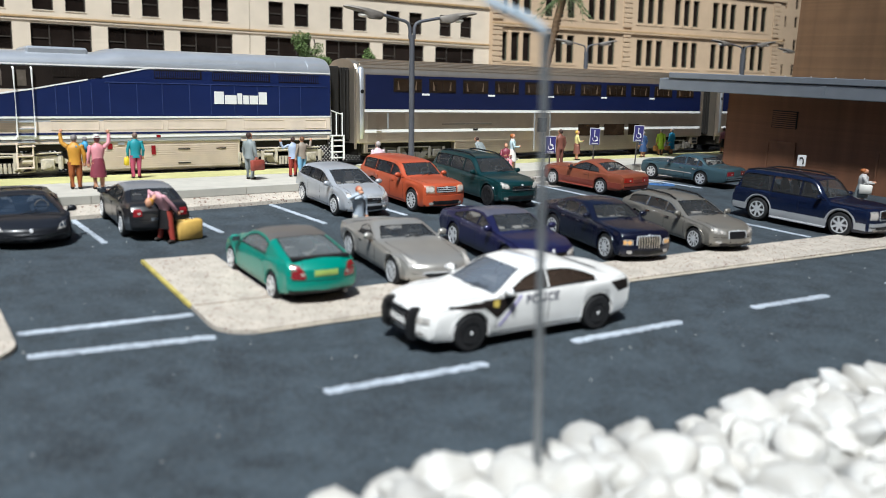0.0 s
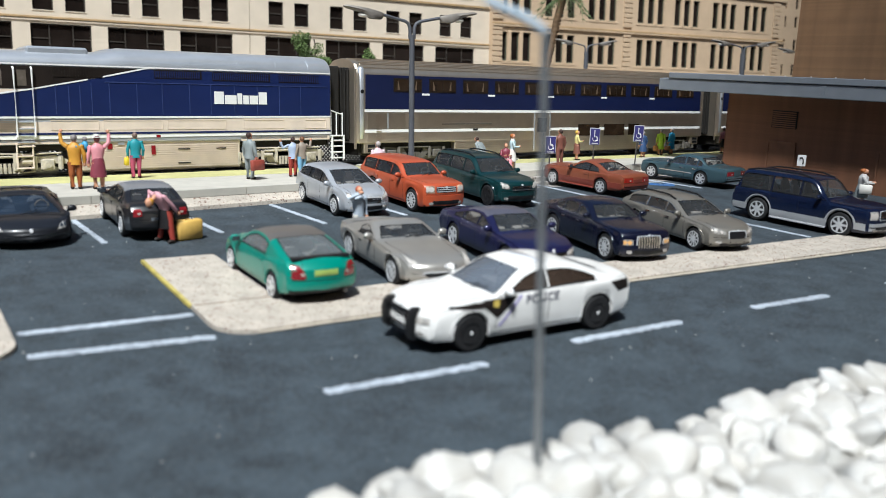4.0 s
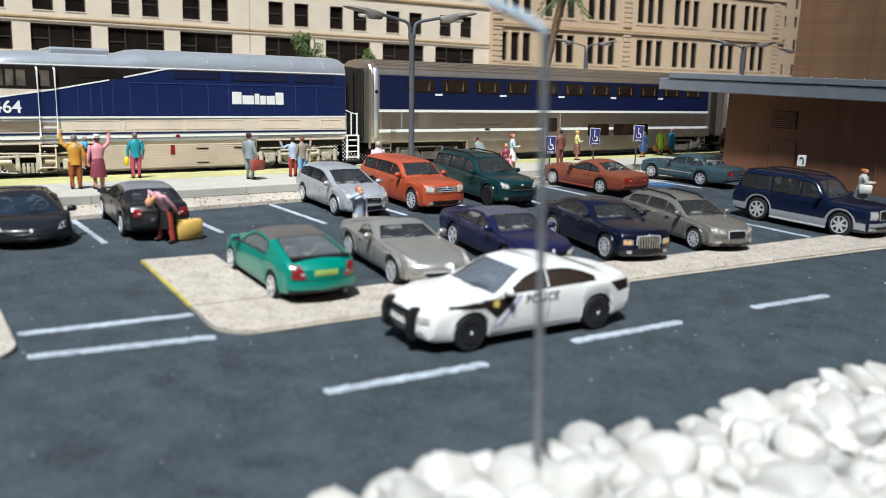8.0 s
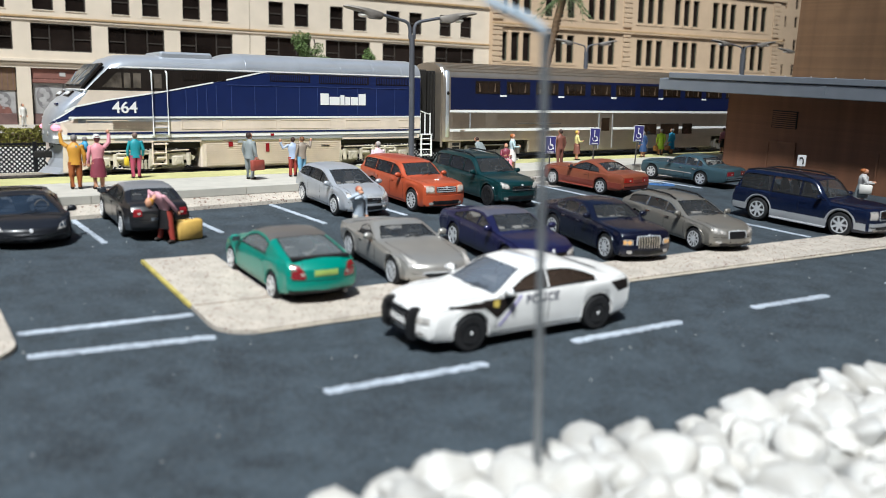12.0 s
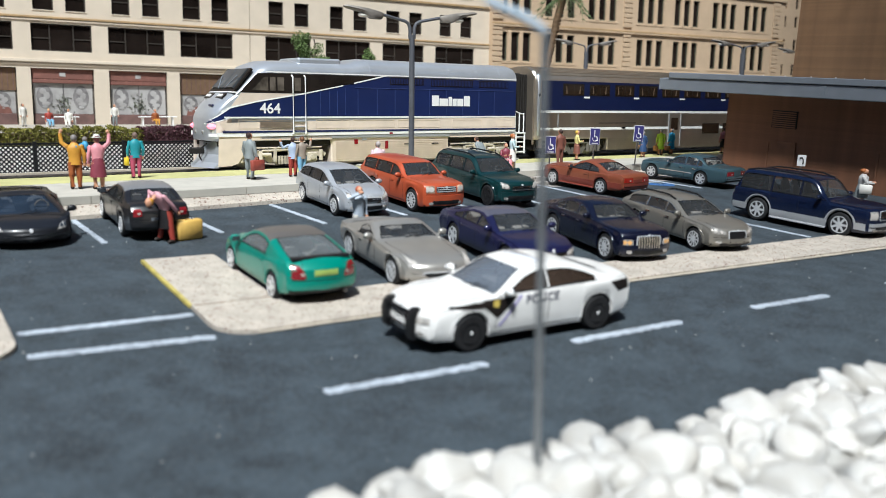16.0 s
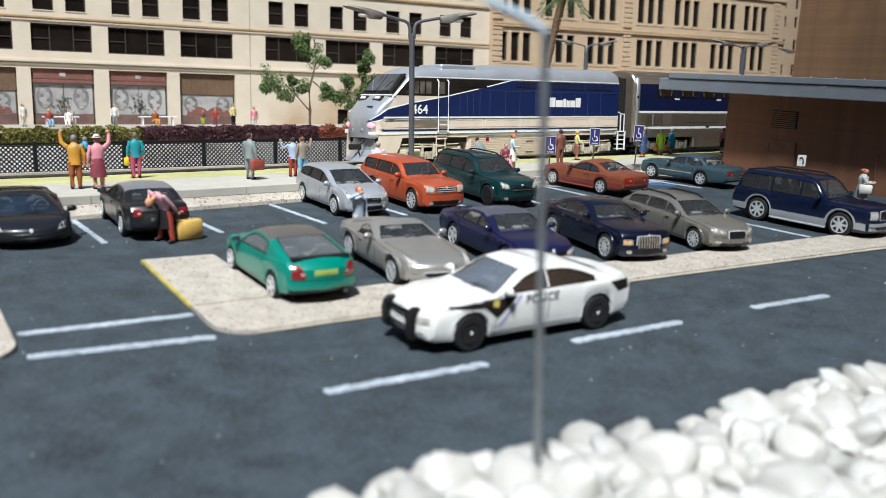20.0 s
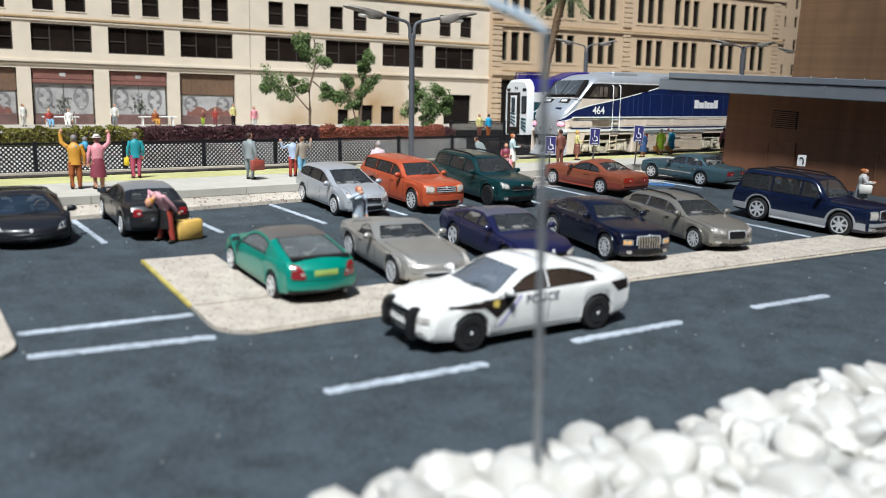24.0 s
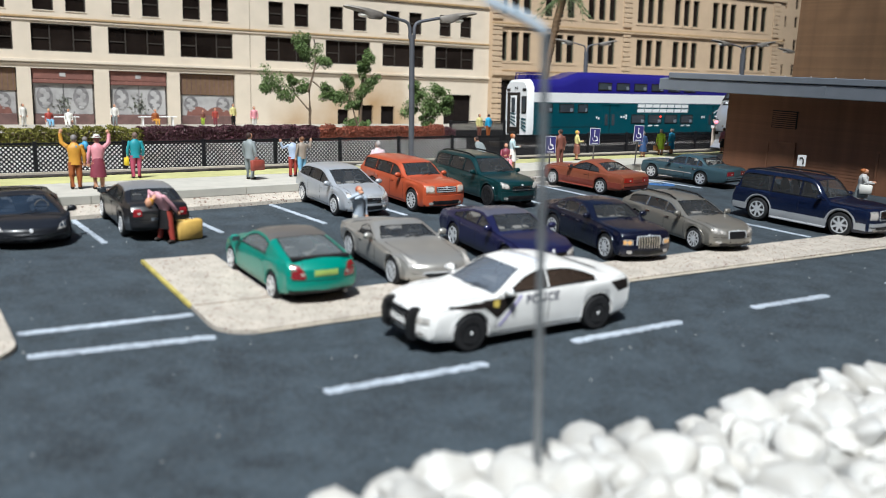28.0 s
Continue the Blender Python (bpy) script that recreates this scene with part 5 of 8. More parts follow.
CARS.append(car(on_lot(19.76, 11.50, 96), "copper brown two-door coupe car parked nose in", "car", 4.55, 1.85, 1.42, 2.68, 0.70, 0.92, 0.95, 1.45, 2.10, 2.95, 3.72, 0.98, COPPERP, 0.315, "seven", cuts=(2.72,), dark_pillars=True, rear_cut=3.28, hood_front=0.86, nose=0.70, lower=COPPERLOW, tails=BLOCK_TAIL, tail_round=0.0, nosebow=0.16, tailbow=0.10, taper=(0.04, 0.05), head=BLOCK_HEAD, wedge=0.0, number=COPPERLOW, tail_lens=mat("rust_red_lens", (0.30, 0.020, 0.012), 0.15, coat=1.0)))
CARS.append(car(on_lot(26.12, 11.88, 99), "teal grey saloon car with chrome trim", "car", 4.62, 1.89, 1.45, 2.62, 0.72, 0.90, 0.93, 1.4, 1.98, 3.18, 3.68, 0.95, TEALGREYP, 0.325, "seven", chrome_line=True, cuts=(2.48, 3.16), rear_cut=3.42, hood_front=0.85, nose=0.70, tails=BLOCK_TAIL, tail_round=0.0, nosebow=0.14, tailbow=0.08, taper=(0.05, 0.06), head=BLOCK_HEAD, wedge=0.0, frame_w=0.085, number=TEALGREYP))
CARS.append(car(on_lot(21.98, 2.84, -84.5), "navy blue off-road car with silver lower cladding", "car", 5.25, 2.04, 1.98, 3.02, 1.06, 1.17, 1.20, 1.52, 2.15, 4.92, 5.18, 1.2, NAVYP, 0.40, "seven", cuts=(2.58, 3.66), rear_cut=5.0, hood_front=1.10, nose=0.90, tail=0.95, roof_w=0.80, nosebow=0.22, tailbow=0.12, taper=(0.03, 0.03), rails=True, lower=SILVERTRIM, head=((0.52, 0.66), (0.97, 0.66), (0.97, 0.93), (0.52, 0.93)), head_round=0.2, grille=(0.42, 0.66, 0.92, 4, "h"), surround=RIM, intake=(0.60, 0.36, 0.46), flare=0.02, wedge=-0.02, tails=TALL_TAIL, frame_w=0.12))
CARS.append(car(on_lot(15.78, 3.0, -98), "warm grey estate car parked nose out", "car", 4.70, 1.86, 1.45, 2.81, 0.87, 0.92, 0.97, 1.25, 2.1, 4.0, 4.58, 1.0, GREYP, 0.325, "many", bright=True, cuts=(2.28, 3.22), rear_cut=4.2, hood_front=0.80, nose=0.60, roof_w=0.74, rails=True, nosebow=0.34, grille=(0.30, 0.46, 0.90, 0, "h"), surround=RIM, intake=(0.62, 0.28, 0.34), head=((0.44, 0.76), (0.95, 0.84), (0.88, 1.06), (0.46, 0.90))))
CARS.append(car(on_lot(12.32, 3.06, -99), "dark navy saloon car with large chrome grille", "car", 4.64, 1.84, 1.53, 2.78, 0.80, 1.03, 1.07, 1.34, 1.98, 3.28, 3.86, 1.07, MIDNIGHTP, 0.36, "many", bright=True, cuts=(2.34, 3.14), rear_cut=3.48, hood_front=0.93, nose=0.72, nosebow=0.20, tailbow=0.10, taper=(0.04, 0.04), roof_w=0.75, chrome_line=False, grille=(0.36, 0.50, 0.88, 9, "v"), grid=GILT, surround=RIM, reflector=AMBER, head=((0.54, 0.60), (0.95, 0.62), (0.95, 0.80), (0.54, 0.80)), head_round=0.5, wedge=0.01))
CARS.append(car(on_lot(2.52, 2.86, 90), "jade green hatchback coupe car parked nose in", "car", 4.34, 1.80, 1.45, 2.60, 0.80, 0.92, 0.96, 1.12, 1.85, 2.95, 4.02, 1.05, JADEP, 0.31, "five", roof_paint=DUSTY, rear_cut=3.02, nosebow=0.34, tailbow=0.26, taper=(0.08, 0.06), spoiler=True, glass=clear("pale_grey_glass", (0.70, 0.74, 0.76), 0.06, (0.30, 0.33, 0.34), 0.42), tails=((0.46, 0.62), (0.96, 0.64), (0.95, 0.92), (0.62, 0.92)), tail_round=0.55, tail_lens=mat("dark_red_lens", (0.20, 0.012, 0.016), 0.12, coat=1.0), number=mat("green_plate", (0.30, 0.42, 0.10), 0.5), plate_z=0.76, wedge=0.06))
CARS.append(car(on_lot(5.64, 2.93, -95), "champagne silver long-bonnet sports car", "car", 4.64, 1.97, 1.28, 2.68, 0.95, 0.88, 0.90, 1.90, 2.50, 3.20, 4.15, 0.90, CHAMPAGNEP, 0.34, "many", rear_cut=3.15, hood_front=0.70, nose=0.52, nosebow=0.42, tailbow=0.24, roof_w=0.70, grille=(0.50, 0.52, 0.72, 1, "h"), surround=RIM, intake=(0.60, 0.24, 0.30), head=((0.62, 0.80), (0.96, 0.98), (0.88, 1.20), (0.64, 1.04)), head_round=0.6, flare=0.03, wedge=0.0))
CARS.append(car(on_lot(8.89, 3.15, -96), "violet blue four-door coupe car", "car", 4.9, 1.90, 1.42, 2.87, 0.85, 0.92, 0.97, 1.32, 2.15, 3.25, 4.40, 0.99, VIOLETP, 0.335, "five", cuts=(2.45, 3.35), rear_cut=3.78, hood_front=0.78, nose=0.58, nosebow=0.38, tailbow=0.24, roof_w=0.72, roof_paint=paint("dusty_violet_roof", (0.075, 0.075, 0.10), 0.5)))
# windscreen: milky blue-grey haze stands in for what the pane mirrors
police = car(on_lot(5.33, -1.92, 180.3), "white police saloon car with dark push bar on the road", "police car", 5.08, 1.91, 1.53, 3.09, 0.97, 1.0, 1.09, 1.42, 2.25, 3.55, 4.45, 1.15, WHITEP, 0.355, "steel", group="", squat=0.93, cuts=(2.78,), rear_cut=4.02, tail=0.98, hood_front=0.88, nose=0.66, rim_label="black steel rim", nosebow=0.26, tailbow=0.16, taper=(0.06, 0.06), flare=0.03, roof_w=0.72, wedge=0.05, tail_lens=CABBLACK_LENS, head=((0.50, 0.62), (0.96, 0.70), (0.94, 0.84), (0.52, 0.80)), grille=(0.44, 0.62, 0.82, 2, "h"), grid=WHITEP, rear_wide=False, intake=(0.40, 0.28, 0.36), screen=clear("sky_haze_windscreen", (0.62, 0.68, 0.75), 0.12, (0.26, 0.30, 0.36), 0.42), glass=clear("brown_tinted_glass", (0.45, 0.35, 0.28), 0.05, (0.12, 0.085, 0.065), 0.35))


# ---- trains ----
NAVY = mat("train_navy", (0.008, 0.017, 0.080), 0.35, grain=0.15, size=0.8, coat=0.3)
# door lines in a lighter navy than the side
NAVYEDGE = mat("pale_navy_edge", (0.030, 0.048, 0.15), 0.4, grain=0.4, size=0.2)
COACHNAVY = mat("coach_navy", (0.005, 0.010, 0.048), 0.4, grain=0.15, size=0.8, coat=0.1)
TAN = mat("train_tan", (0.67, 0.57, 0.475), 0.5, grain=0.12, size=0.6)
SILVER = mat("train_silver", (0.58, 0.61, 0.65), 0.30, 0.6, grain=0.10, size=0.8)
STAINLESS = mat("stainless", (0.62, 0.54, 0.44), 0.28, 0.85, grain=0.10, size=0.5)
CABBLACK = mat("cab_black", (0.018, 0.014, 0.012), 0.35, grain=0.3, size=0.5)
TRUCK = mat("bogie_tan", (0.50, 0.45, 0.36), 0.6, grain=0.4, size=0.2)
DARKUNDER = mat("underframe_dark", (0.02, 0.018, 0.016), 0.7, grain=0.3, size=0.2)
DARKTRUCK = mat("bogie_grey_brown", (0.12, 0.11, 0.095), 0.6, grain=0.3, size=0.2)
COACHPANE = mat("brown_coach_pane", (0.022, 0.014, 0.009), 0.10, spec=0.4, grain=0.6, size=0.9)
# SKYPANE: grey base colour imitates sky mirrored in the locomotive windscreen
SKYPANE = mat("sky_grey_pane", (0.07, 0.078, 0.085), 0.08, spec=0.6, grain=0.6, size=0.7)
CURTAIN = mat("brown_curtain", (0.10, 0.065, 0.04), 0.7)
CABPANE = mat("cab_pane", (0.10, 0.085, 0.07), 0.08, spec=0.6, grain=0.9, size=0.5)
PINKLAMP = mat("marker_lamp", (1.0, 0.20, 0.26), 0.2, emit=1.7)


def bogie(parent, x, wheels=2, tone=TRUCK, wb=2.7, r=0.5):
    f = part("bogie", rbox(x - wb / 2 - 0.75, x + wb / 2 + 0.75, -1.22, 1.22, 0.42, 0.62, 0.04), DARKUNDER, parent)
    for s in (-1, 1):
        bm = B()
        y0, y1 = sorted((s * 1.05, s * 1.30))
        prof = [(-wb / 2 - 0.7, 0.68), (-wb / 2 - 0.3, 0.86), (-0.6, 0.80), (-0.35, 0.46), (0.35, 0.46), (0.6, 0.80), (wb / 2 + 0.3, 0.86), (wb / 2 + 0.7, 0.68), (wb / 2 + 0.62, 0.54), (wb / 2 - 0.45, 0.60), (0.5, 0.24), (-0.5, 0.24), (-wb / 2 + 0.45, 0.60), (-wb / 2 - 0.62, 0.54)]
        loft(bm, [[(x + a, y0, b) for a, b in prof[::-1]], [(x + a, y1, b) for a, b in prof[::-1]]])
        bmesh.ops.recalc_face_normals(bm, faces=bm.faces[:])
        part("side_frame", bm, tone, f)
        for k, xx in enumerate((x - wb / 2, x + wb / 2)):
            bm = B()
            box(bm, xx - 0.22, xx + 0.22, min(s * 1.28, s * 1.42), max(s * 1.28, s * 1.42), 0.34, 0.72, 0.03)
            tube(bm, [(xx, s * 1.40, 0.52), (xx, s * 1.48, 0.52)], 0.11, 12)
            tube(bm, [(xx - 0.42, s * 1.36, 0.36), (xx - 0.42, s * 1.36, 0.84)], 0.09, 8)
            tube(bm, [(xx + 0.42, s * 1.36, 0.36), (xx + 0.42, s * 1.36, 0.84)], 0.09, 8)
            part("axle_box", bm, tone, f)
        bm = B()
        for k in range(5):
            box(bm, x - 0.33 + k * 0.14, x - 0.24 + k * 0.14, min(s * 1.3, s * 1.38), max(s * 1.3, s * 1.38), 0.24, 0.60)
        tube(bm, [(x - 0.9, s * 1.36, 0.84), (x + 0.9, s * 1.36, 0.84)], 0.05, 6)
        part("spring", bm, tone, f)
        if tone is TRUCK:
            for dx in (-0.72, 0.72):
                bm = tube(B(), [(x + dx - 0.20, s * 1.40, 0.66), (x + dx + 0.20, s * 1.40, 0.66)], 0.085, 10)
                part("brake_cylinder", bm, tone, f, smooth=40)
                part("brake_rod", tube(B(), [(x + dx, s * 1.38, 0.66), (x + dx * 1.3, s * 1.40, 0.30), (x + dx * 0.5, s * 1.42, 0.24)], 0.032, 6), tone, f)
                part("bracket", rbox(x + dx * 0.45 - 0.06, x + dx * 0.45 + 0.06, min(s * 1.28, s * 1.44), max(s * 1.28, s * 1.44), 0.34, 0.92, 0.015), tone, f)
            part("pipe", tube(B(), [(x - 1.8, s * 1.34, 0.94), (x - 0.5, s * 1.38, 0.96), (x + 0.6, s * 1.38, 0.92), (x + 1.8, s * 1.34, 0.95)], 0.035, 6), tone, f)
            part("end_hanger", rbox(x - wb / 2 - 0.72, x - wb / 2 - 0.58, min(s * 1.25, s * 1.42), max(s * 1.25, s * 1.42), 0.30, 0.80, 0.02), tone, f)
        for xx in (x - wb / 2, x + wb / 2):
            bm = B()
            loft(bm, [[(xx + rr * cos(2 * pi * k / 20), yy, r + rr * sin(2 * pi * k / 20)) for k in range(20)] for yy, rr in ((s * 0.70, r * 0.9), (s * 0.72, r), (s * 0.82, r), (s * 0.84, r * 0.6))])
            bmesh.ops.recalc_face_normals(bm, faces=bm.faces[:])
            part("wheel", bm, STEEL, f, smooth=40)


def letters(parent, body, size, x, y, z, material, label, facing=-1):
    """Raised lettering from the built-in font on a side facing -y (or +y)."""
    cu = bpy.data.curves.new("lettering", "FONT")
    cu.body, cu.size, cu.extrude, cu.offset = body, size * K, 0.003 * K, size * 0.016 * K
    ob = bpy.data.objects.new("lettering", cu)
    scene.collection.objects.link(ob)
    dg = bpy.context.evaluated_depsgraph_get()
    me = bpy.data.meshes.new_from_object(ob.evaluated_get(dg))
    bpy.data.objects.remove(ob)
    me.materials.clear()
    me.materials.append(material)
    o = new("lettering", me)
    o.parent = parent
    o.matrix_basis = P(x, y, z, 90, 0, 0 if facing < 0 else 180)
    return tagged(o, label)


def side_plate(parent, name, poly, y, material, label="", t=0.014, both=True):
    """A panel standing slightly proud of a car side, on one side or on both."""
    for s in ((-1, 1) if both else (-1,)):
        bm = B()
        plate(bm, [(x, s * y, z) for x, z in poly], (0, s * t, 0))
        bmesh.ops.recalc_face_normals(bm, faces=bm.faces[:])
        part(name, bm, material, parent, label)


def locomotive(m):
    t = thing("locomotive", m, "silver, navy and tan streamlined diesel locomotive on the track", "locomotive")
    HWD = 1.48

    def ring(x, wd, zb, zt, shoulder):
        half = [(0, zb), (wd * 0.9, zb), (wd, zb + 0.1)] + [(wd * cos(radians(a)) ** 0.75 if a < 89 else 0, shoulder + (zt - shoulder) * sin(radians(a)) ** 0.9) for a in (0, 14, 28, 42, 56, 70, 80, 90)]
        return [(x, y, z) for y, z in half] + [(x, -y, z) for y, z in half[-2:0:-1]]
    st = [(0.28, 0.55, 1.30, 2.02, 1.75), (0.33, 0.85, 1.27, 2.25, 1.85), (0.46, 1.10, 1.25, 2.52, 2.05), (0.75, 1.28, 1.25, 2.84, 2.4), (1.25, 1.40, 1.25, 3.18, 2.85), (1.55, 1.42, 1.25, 3.36, 3.0), (2.35, 1.46, 1.25, 4.26, 3.75), (2.55, HWD, 1.25, 4.46, 3.98), (3.0, HWD, 1.25, 4.62, 4.10), (3.6, HWD, 1.25, 4.66, 4.12), (6.6, HWD, 1.25, 4.68, 4.12), (6.95, HWD, 1.25, 4.72, 4.12), (7.35, HWD, 1.25, 4.84, 4.12), (7.8, HWD, 1.25, 4.88, 4.12), (16.3, HWD, 1.25, 4.88, 4.12), (16.5, HWD * 0.97, 1.25, 4.84, 4.10)]
    bm = loft(B(), [ring(*s) for s in st])
    bmesh.ops.recalc_face_normals(bm, faces=bm.faces[:])
    shell_ = BVHTree.FromBMesh(bm)
    part("body", bm, SILVER, t, smooth=35)

    def cling(name_, c, material, label_="", nu=8, nv=4, off=0.012):
        """A painted area that follows the rounded nose on both sides; c: corners (x, z)."""
        for s in (-1, 1):
            grid_ = []
            for i in range(nu + 1):
                row = []
                for k in range(nv + 1):
                    u, v = i / nu, k / nv
                    x = lerp(lerp(c[0][0], c[1][0], u), lerp(c[3][0], c[2][0], u), v)
                    z = lerp(lerp(c[0][1], c[1][1], u), lerp(c[3][1], c[2][1], u), v)
                    p, n, _, _ = shell_.ray_cast(Vector((x, s * 3.0, z)), Vector((0, -s, 0)))
                    if p is None:
                        p, n, _, _ = shell_.find_nearest(Vector((x, s * 1.2, z)))
                    row.append((p, n if n.y * s > 0 or n.x < 0 else -n))
                grid_.append(row)
            b_ = B()
            hi = [[b_.verts.new(p + n * off) for p, n in r] for r in grid_]
            lo = [[b_.verts.new(p - n * 0.02) for p, n in r] for r in grid_]
            for i in range(nu):
                for k in range(nv):
                    b_.faces.new((hi[i][k], hi[i + 1][k], hi[i + 1][k + 1], hi[i][k + 1]))
                for k in (0, nv):
                    b_.faces.new((hi[i][k], lo[i][k], lo[i + 1][k], hi[i + 1][k]))
            bmesh.ops.recalc_face_normals(b_, faces=b_.faces[:])
            part(name_, b_, material, t, label_, smooth=50)
    cling("navy_nose", ((0.30, 1.98), (1.30, 2.27), (1.30, 2.63), (0.40, 2.10)), NAVY, "navy band sweeping round the nose")
    cling("white_line", ((0.40, 2.10), (1.30, 2.62), (1.30, 2.68), (0.42, 2.15)), WHITE, nv=1, off=0.016)
    cling("white_line", ((0.30, 1.95), (1.30, 2.21), (1.30, 2.27), (0.30, 1.98)), WHITE, nv=1, off=0.016)
    cling("tan_nose", ((0.62, 1.50), (1.30, 1.62), (1.30, 2.21), (0.62, 2.04)), TAN, "tan lower nose", off=0.010)
    cling("sill_stripe", ((0.36, 1.44), (1.30, 1.46), (1.30, 1.60), (0.36, 1.56)), WHITE, off=0.014)
    # paint panels on the sides
    side_plate(t, "tan_side", [(1.0, 1.62), (16.45, 1.62), (16.45, 2.26), (0.62, 2.02)], HWD, TAN, "tan lower side panel")
    side_plate(t, "navy_side", [(0.95, 2.27), (16.45, 2.27), (16.45, 4.06), (8.4, 4.06), (6.6, 3.68), (4.47, 3.24), (2.38, 2.88), (1.2, 2.62)], HWD, NAVY, "navy blue side panel with door outlines")
    side_plate(t, "cab_side", [(1.2, 2.64), (2.38, 2.90), (4.2, 3.22), (4.2, 3.24), (1.75, 3.25)], HWD, TAN, "tan cab side")
    side_plate(t, "black_side", [(1.66, 3.26), (4.47, 3.26), (6.6, 3.70), (8.3, 4.07), (2.44, 4.07)], HWD, CABBLACK, "black window band of the cab")
    side_plate(t, "white_line", [(0.9, 2.20), (16.45, 2.24), (16.45, 2.31), (0.9, 2.27)], HWD + 0.016, WHITE)
    side_plate(t, "white_line", [(0.75, 2.42), (1.17, 2.60), (2.38, 2.87), (4.47, 3.23), (6.31, 3.61), (6.31, 3.66), (4.47, 3.285), (2.38, 2.925), (1.17, 2.665), (0.75, 2.49)], HWD + 0.016, WHITE)
    side_plate(t, "white_line", [(6.86, 3.72), (8.63, 4.11), (16.45, 4.11), (16.45, 4.16), (2.8, 4.16), (2.8, 4.11), (8.35, 4.11), (6.86, 3.775)], HWD + 0.016, WHITE)
    side_plate(t, "sill_stripe", [(0.5, 1.44), (16.45, 1.52), (16.45, 1.62), (0.5, 1.62)], HWD + 0.010, WHITE, "white sill stripe")
    side_plate(t, "dark_line", [(0.8, 1.60), (16.45, 1.63), (16.45, 1.70), (0.8, 1.68)], HWD + 0.026, NAVY)
    # cab windows
    for a, b in (((2.18, 3.34), (2.88, 3.34)), ((2.96, 3.34), (3.20, 3.34)), ((3.29, 3.34), (3.57, 3.34)), ((4.02, 3.34), (4.32, 3.34))):
        x0, x1 = a[0], b[0]
        side_plate(t, "cab_window", [(x0, 3.36), (x1, 3.36), (x1, 3.92), (max(x0, 2.72), 3.92)], HWD + 0.016, CABPANE, "cab side window")
    # windscreen
    for s in (-1, 1):
        y0, y1 = sorted((s * 0.06, s * 1.12))
        bm = B()
        plate(bm, [(1.60, y0, 3.40), (1.60, y1, 3.40), (2.28, y1 * 0.94 if s > 0 else y1, 4.17), (2.28, y0 if s > 0 else y0 * 0.94, 4.17)][::1], (-0.09, 0, 0.085))
        bmesh.ops.recalc_face_normals(bm, faces=bm.faces[:])
        ws_ = part("windscreen", bm, SKYPANE, t, "sloping windscreen pane reflecting the sky")
        part("wiper", tube(B(), [(1.50, s * 0.35, 3.44), (1.86, s * 0.80, 3.98)], 0.022, 5), FASCIA, ws_)
    part("windscreen_band", loft(B(), [[(1.52, -1.34, 3.28), (1.52, 1.34, 3.28), (1.46, 1.34, 3.30), (1.46, -1.34, 3.30)], [(2.34, -1.30, 4.22), (2.34, 1.30, 4.22), (2.27, 1.30, 4.27), (2.27, -1.30, 4.27)]]), CABBLACK, t)
    part("screen_line", tube(B(), [(1.78, -1.47, 3.25), (1.50, -1.40, 3.26), (1.40, -1.0, 3.27), (1.38, 0, 3.28), (1.40, 1.0, 3.27), (1.50, 1.40, 3.26), (1.78, 1.47, 3.25)], 0.035, 6), WHITE, t, "white line under the windscreen", smooth=50)
    # nose: headlights, number boards
    for s in (-1, 1):
        bm = ball(B(), (0.58, s * 0.96, 1.86), (0.26, 0.22, 0.14), 14, 8)
        hl = part("headlight", bm, HEADLIGHT, t, "oval headlight pod", smooth=60)
        part("lamp", ball(B(), (0.50, s * 0.99, 1.86), (0.23, 0.25, 0.125), 10, 6), PINKLAMP, hl, "glowing pinkish lamp")
        part("ditch_light", ball(B(), (0.28, s * 0.42, 1.62), (0.06, 0.09, 0.09), 10, 6), HEADLIGHT, t)
        bm = B()
        plate(bm, [(1.06, s * 0.30, 3.00), (1.06, s * 1.0, 3.00), (1.32, s * 0.98, 3.19), (1.32, s * 0.30, 3.19)], (-0.04, 0, 0.04))
        bmesh.ops.recalc_face_normals(bm, faces=bm.faces[:])
        nb = part("number_board", bm, CABBLACK, t)
        bm = B()
        plate(bm, [(1.08, s * 0.45, 3.05), (1.08, s * 0.85, 3.05), (1.20, s * 0.85, 3.14), (1.20, s * 0.45, 3.14)], (-0.04, 0, 0.06))
        bmesh.ops.recalc_face_normals(bm, faces=bm.faces[:])
        part("number_bar", bm, WHITE, nb)
    part("nose_logo_bar", box(B(), 0.60, 0.68, -0.85, -0.45, 2.70, 2.76), NAVY, t)
    # pilot plough
    bm = B()
    loft(bm, [[(0.75, -1.20, 1.20), (0.45, 0, 1.20), (0.75, 1.20, 1.20), (0.9, 1.20, 1.20), (0.6, 0, 1.20), (0.9, -1.20, 1.20)], [(0.78, -1.28, 0.7), (0.42, 0, 0.7), (0.78, 1.28, 0.7), (0.95, 1.28, 0.7), (0.6, 0, 0.7), (0.95, -1.28, 0.7)], [(0.62, -1.34, 0.38), (0.18, 0, 0.38), (0.62, 1.34, 0.38), (0.85, 1.34, 0.38), (0.4, 0, 0.38), (0.85, -1.34, 0.38)], [(0.35, -1.38, 0.16), (-0.15, 0, 0.16), (0.35, 1.38, 0.16), (0.6, 1.38, 0.16), (0.15, 0, 0.16), (0.6, -1.38, 0.16)]])
    bmesh.ops.recalc_face_normals(bm, faces=bm.faces[:])
    part("pilot", bm, SILVER, t, "silver plough below the nose")
    side_plate(t, "front_skirt", [(0.55, 0.22), (1.2, 0.24), (1.55, 0.34), (1.85, 0.75), (2.05, 1.30), (2.15, 1.46), (0.62, 1.46)], HWD - 0.06, TAN, "tan front skirt", 0.05)
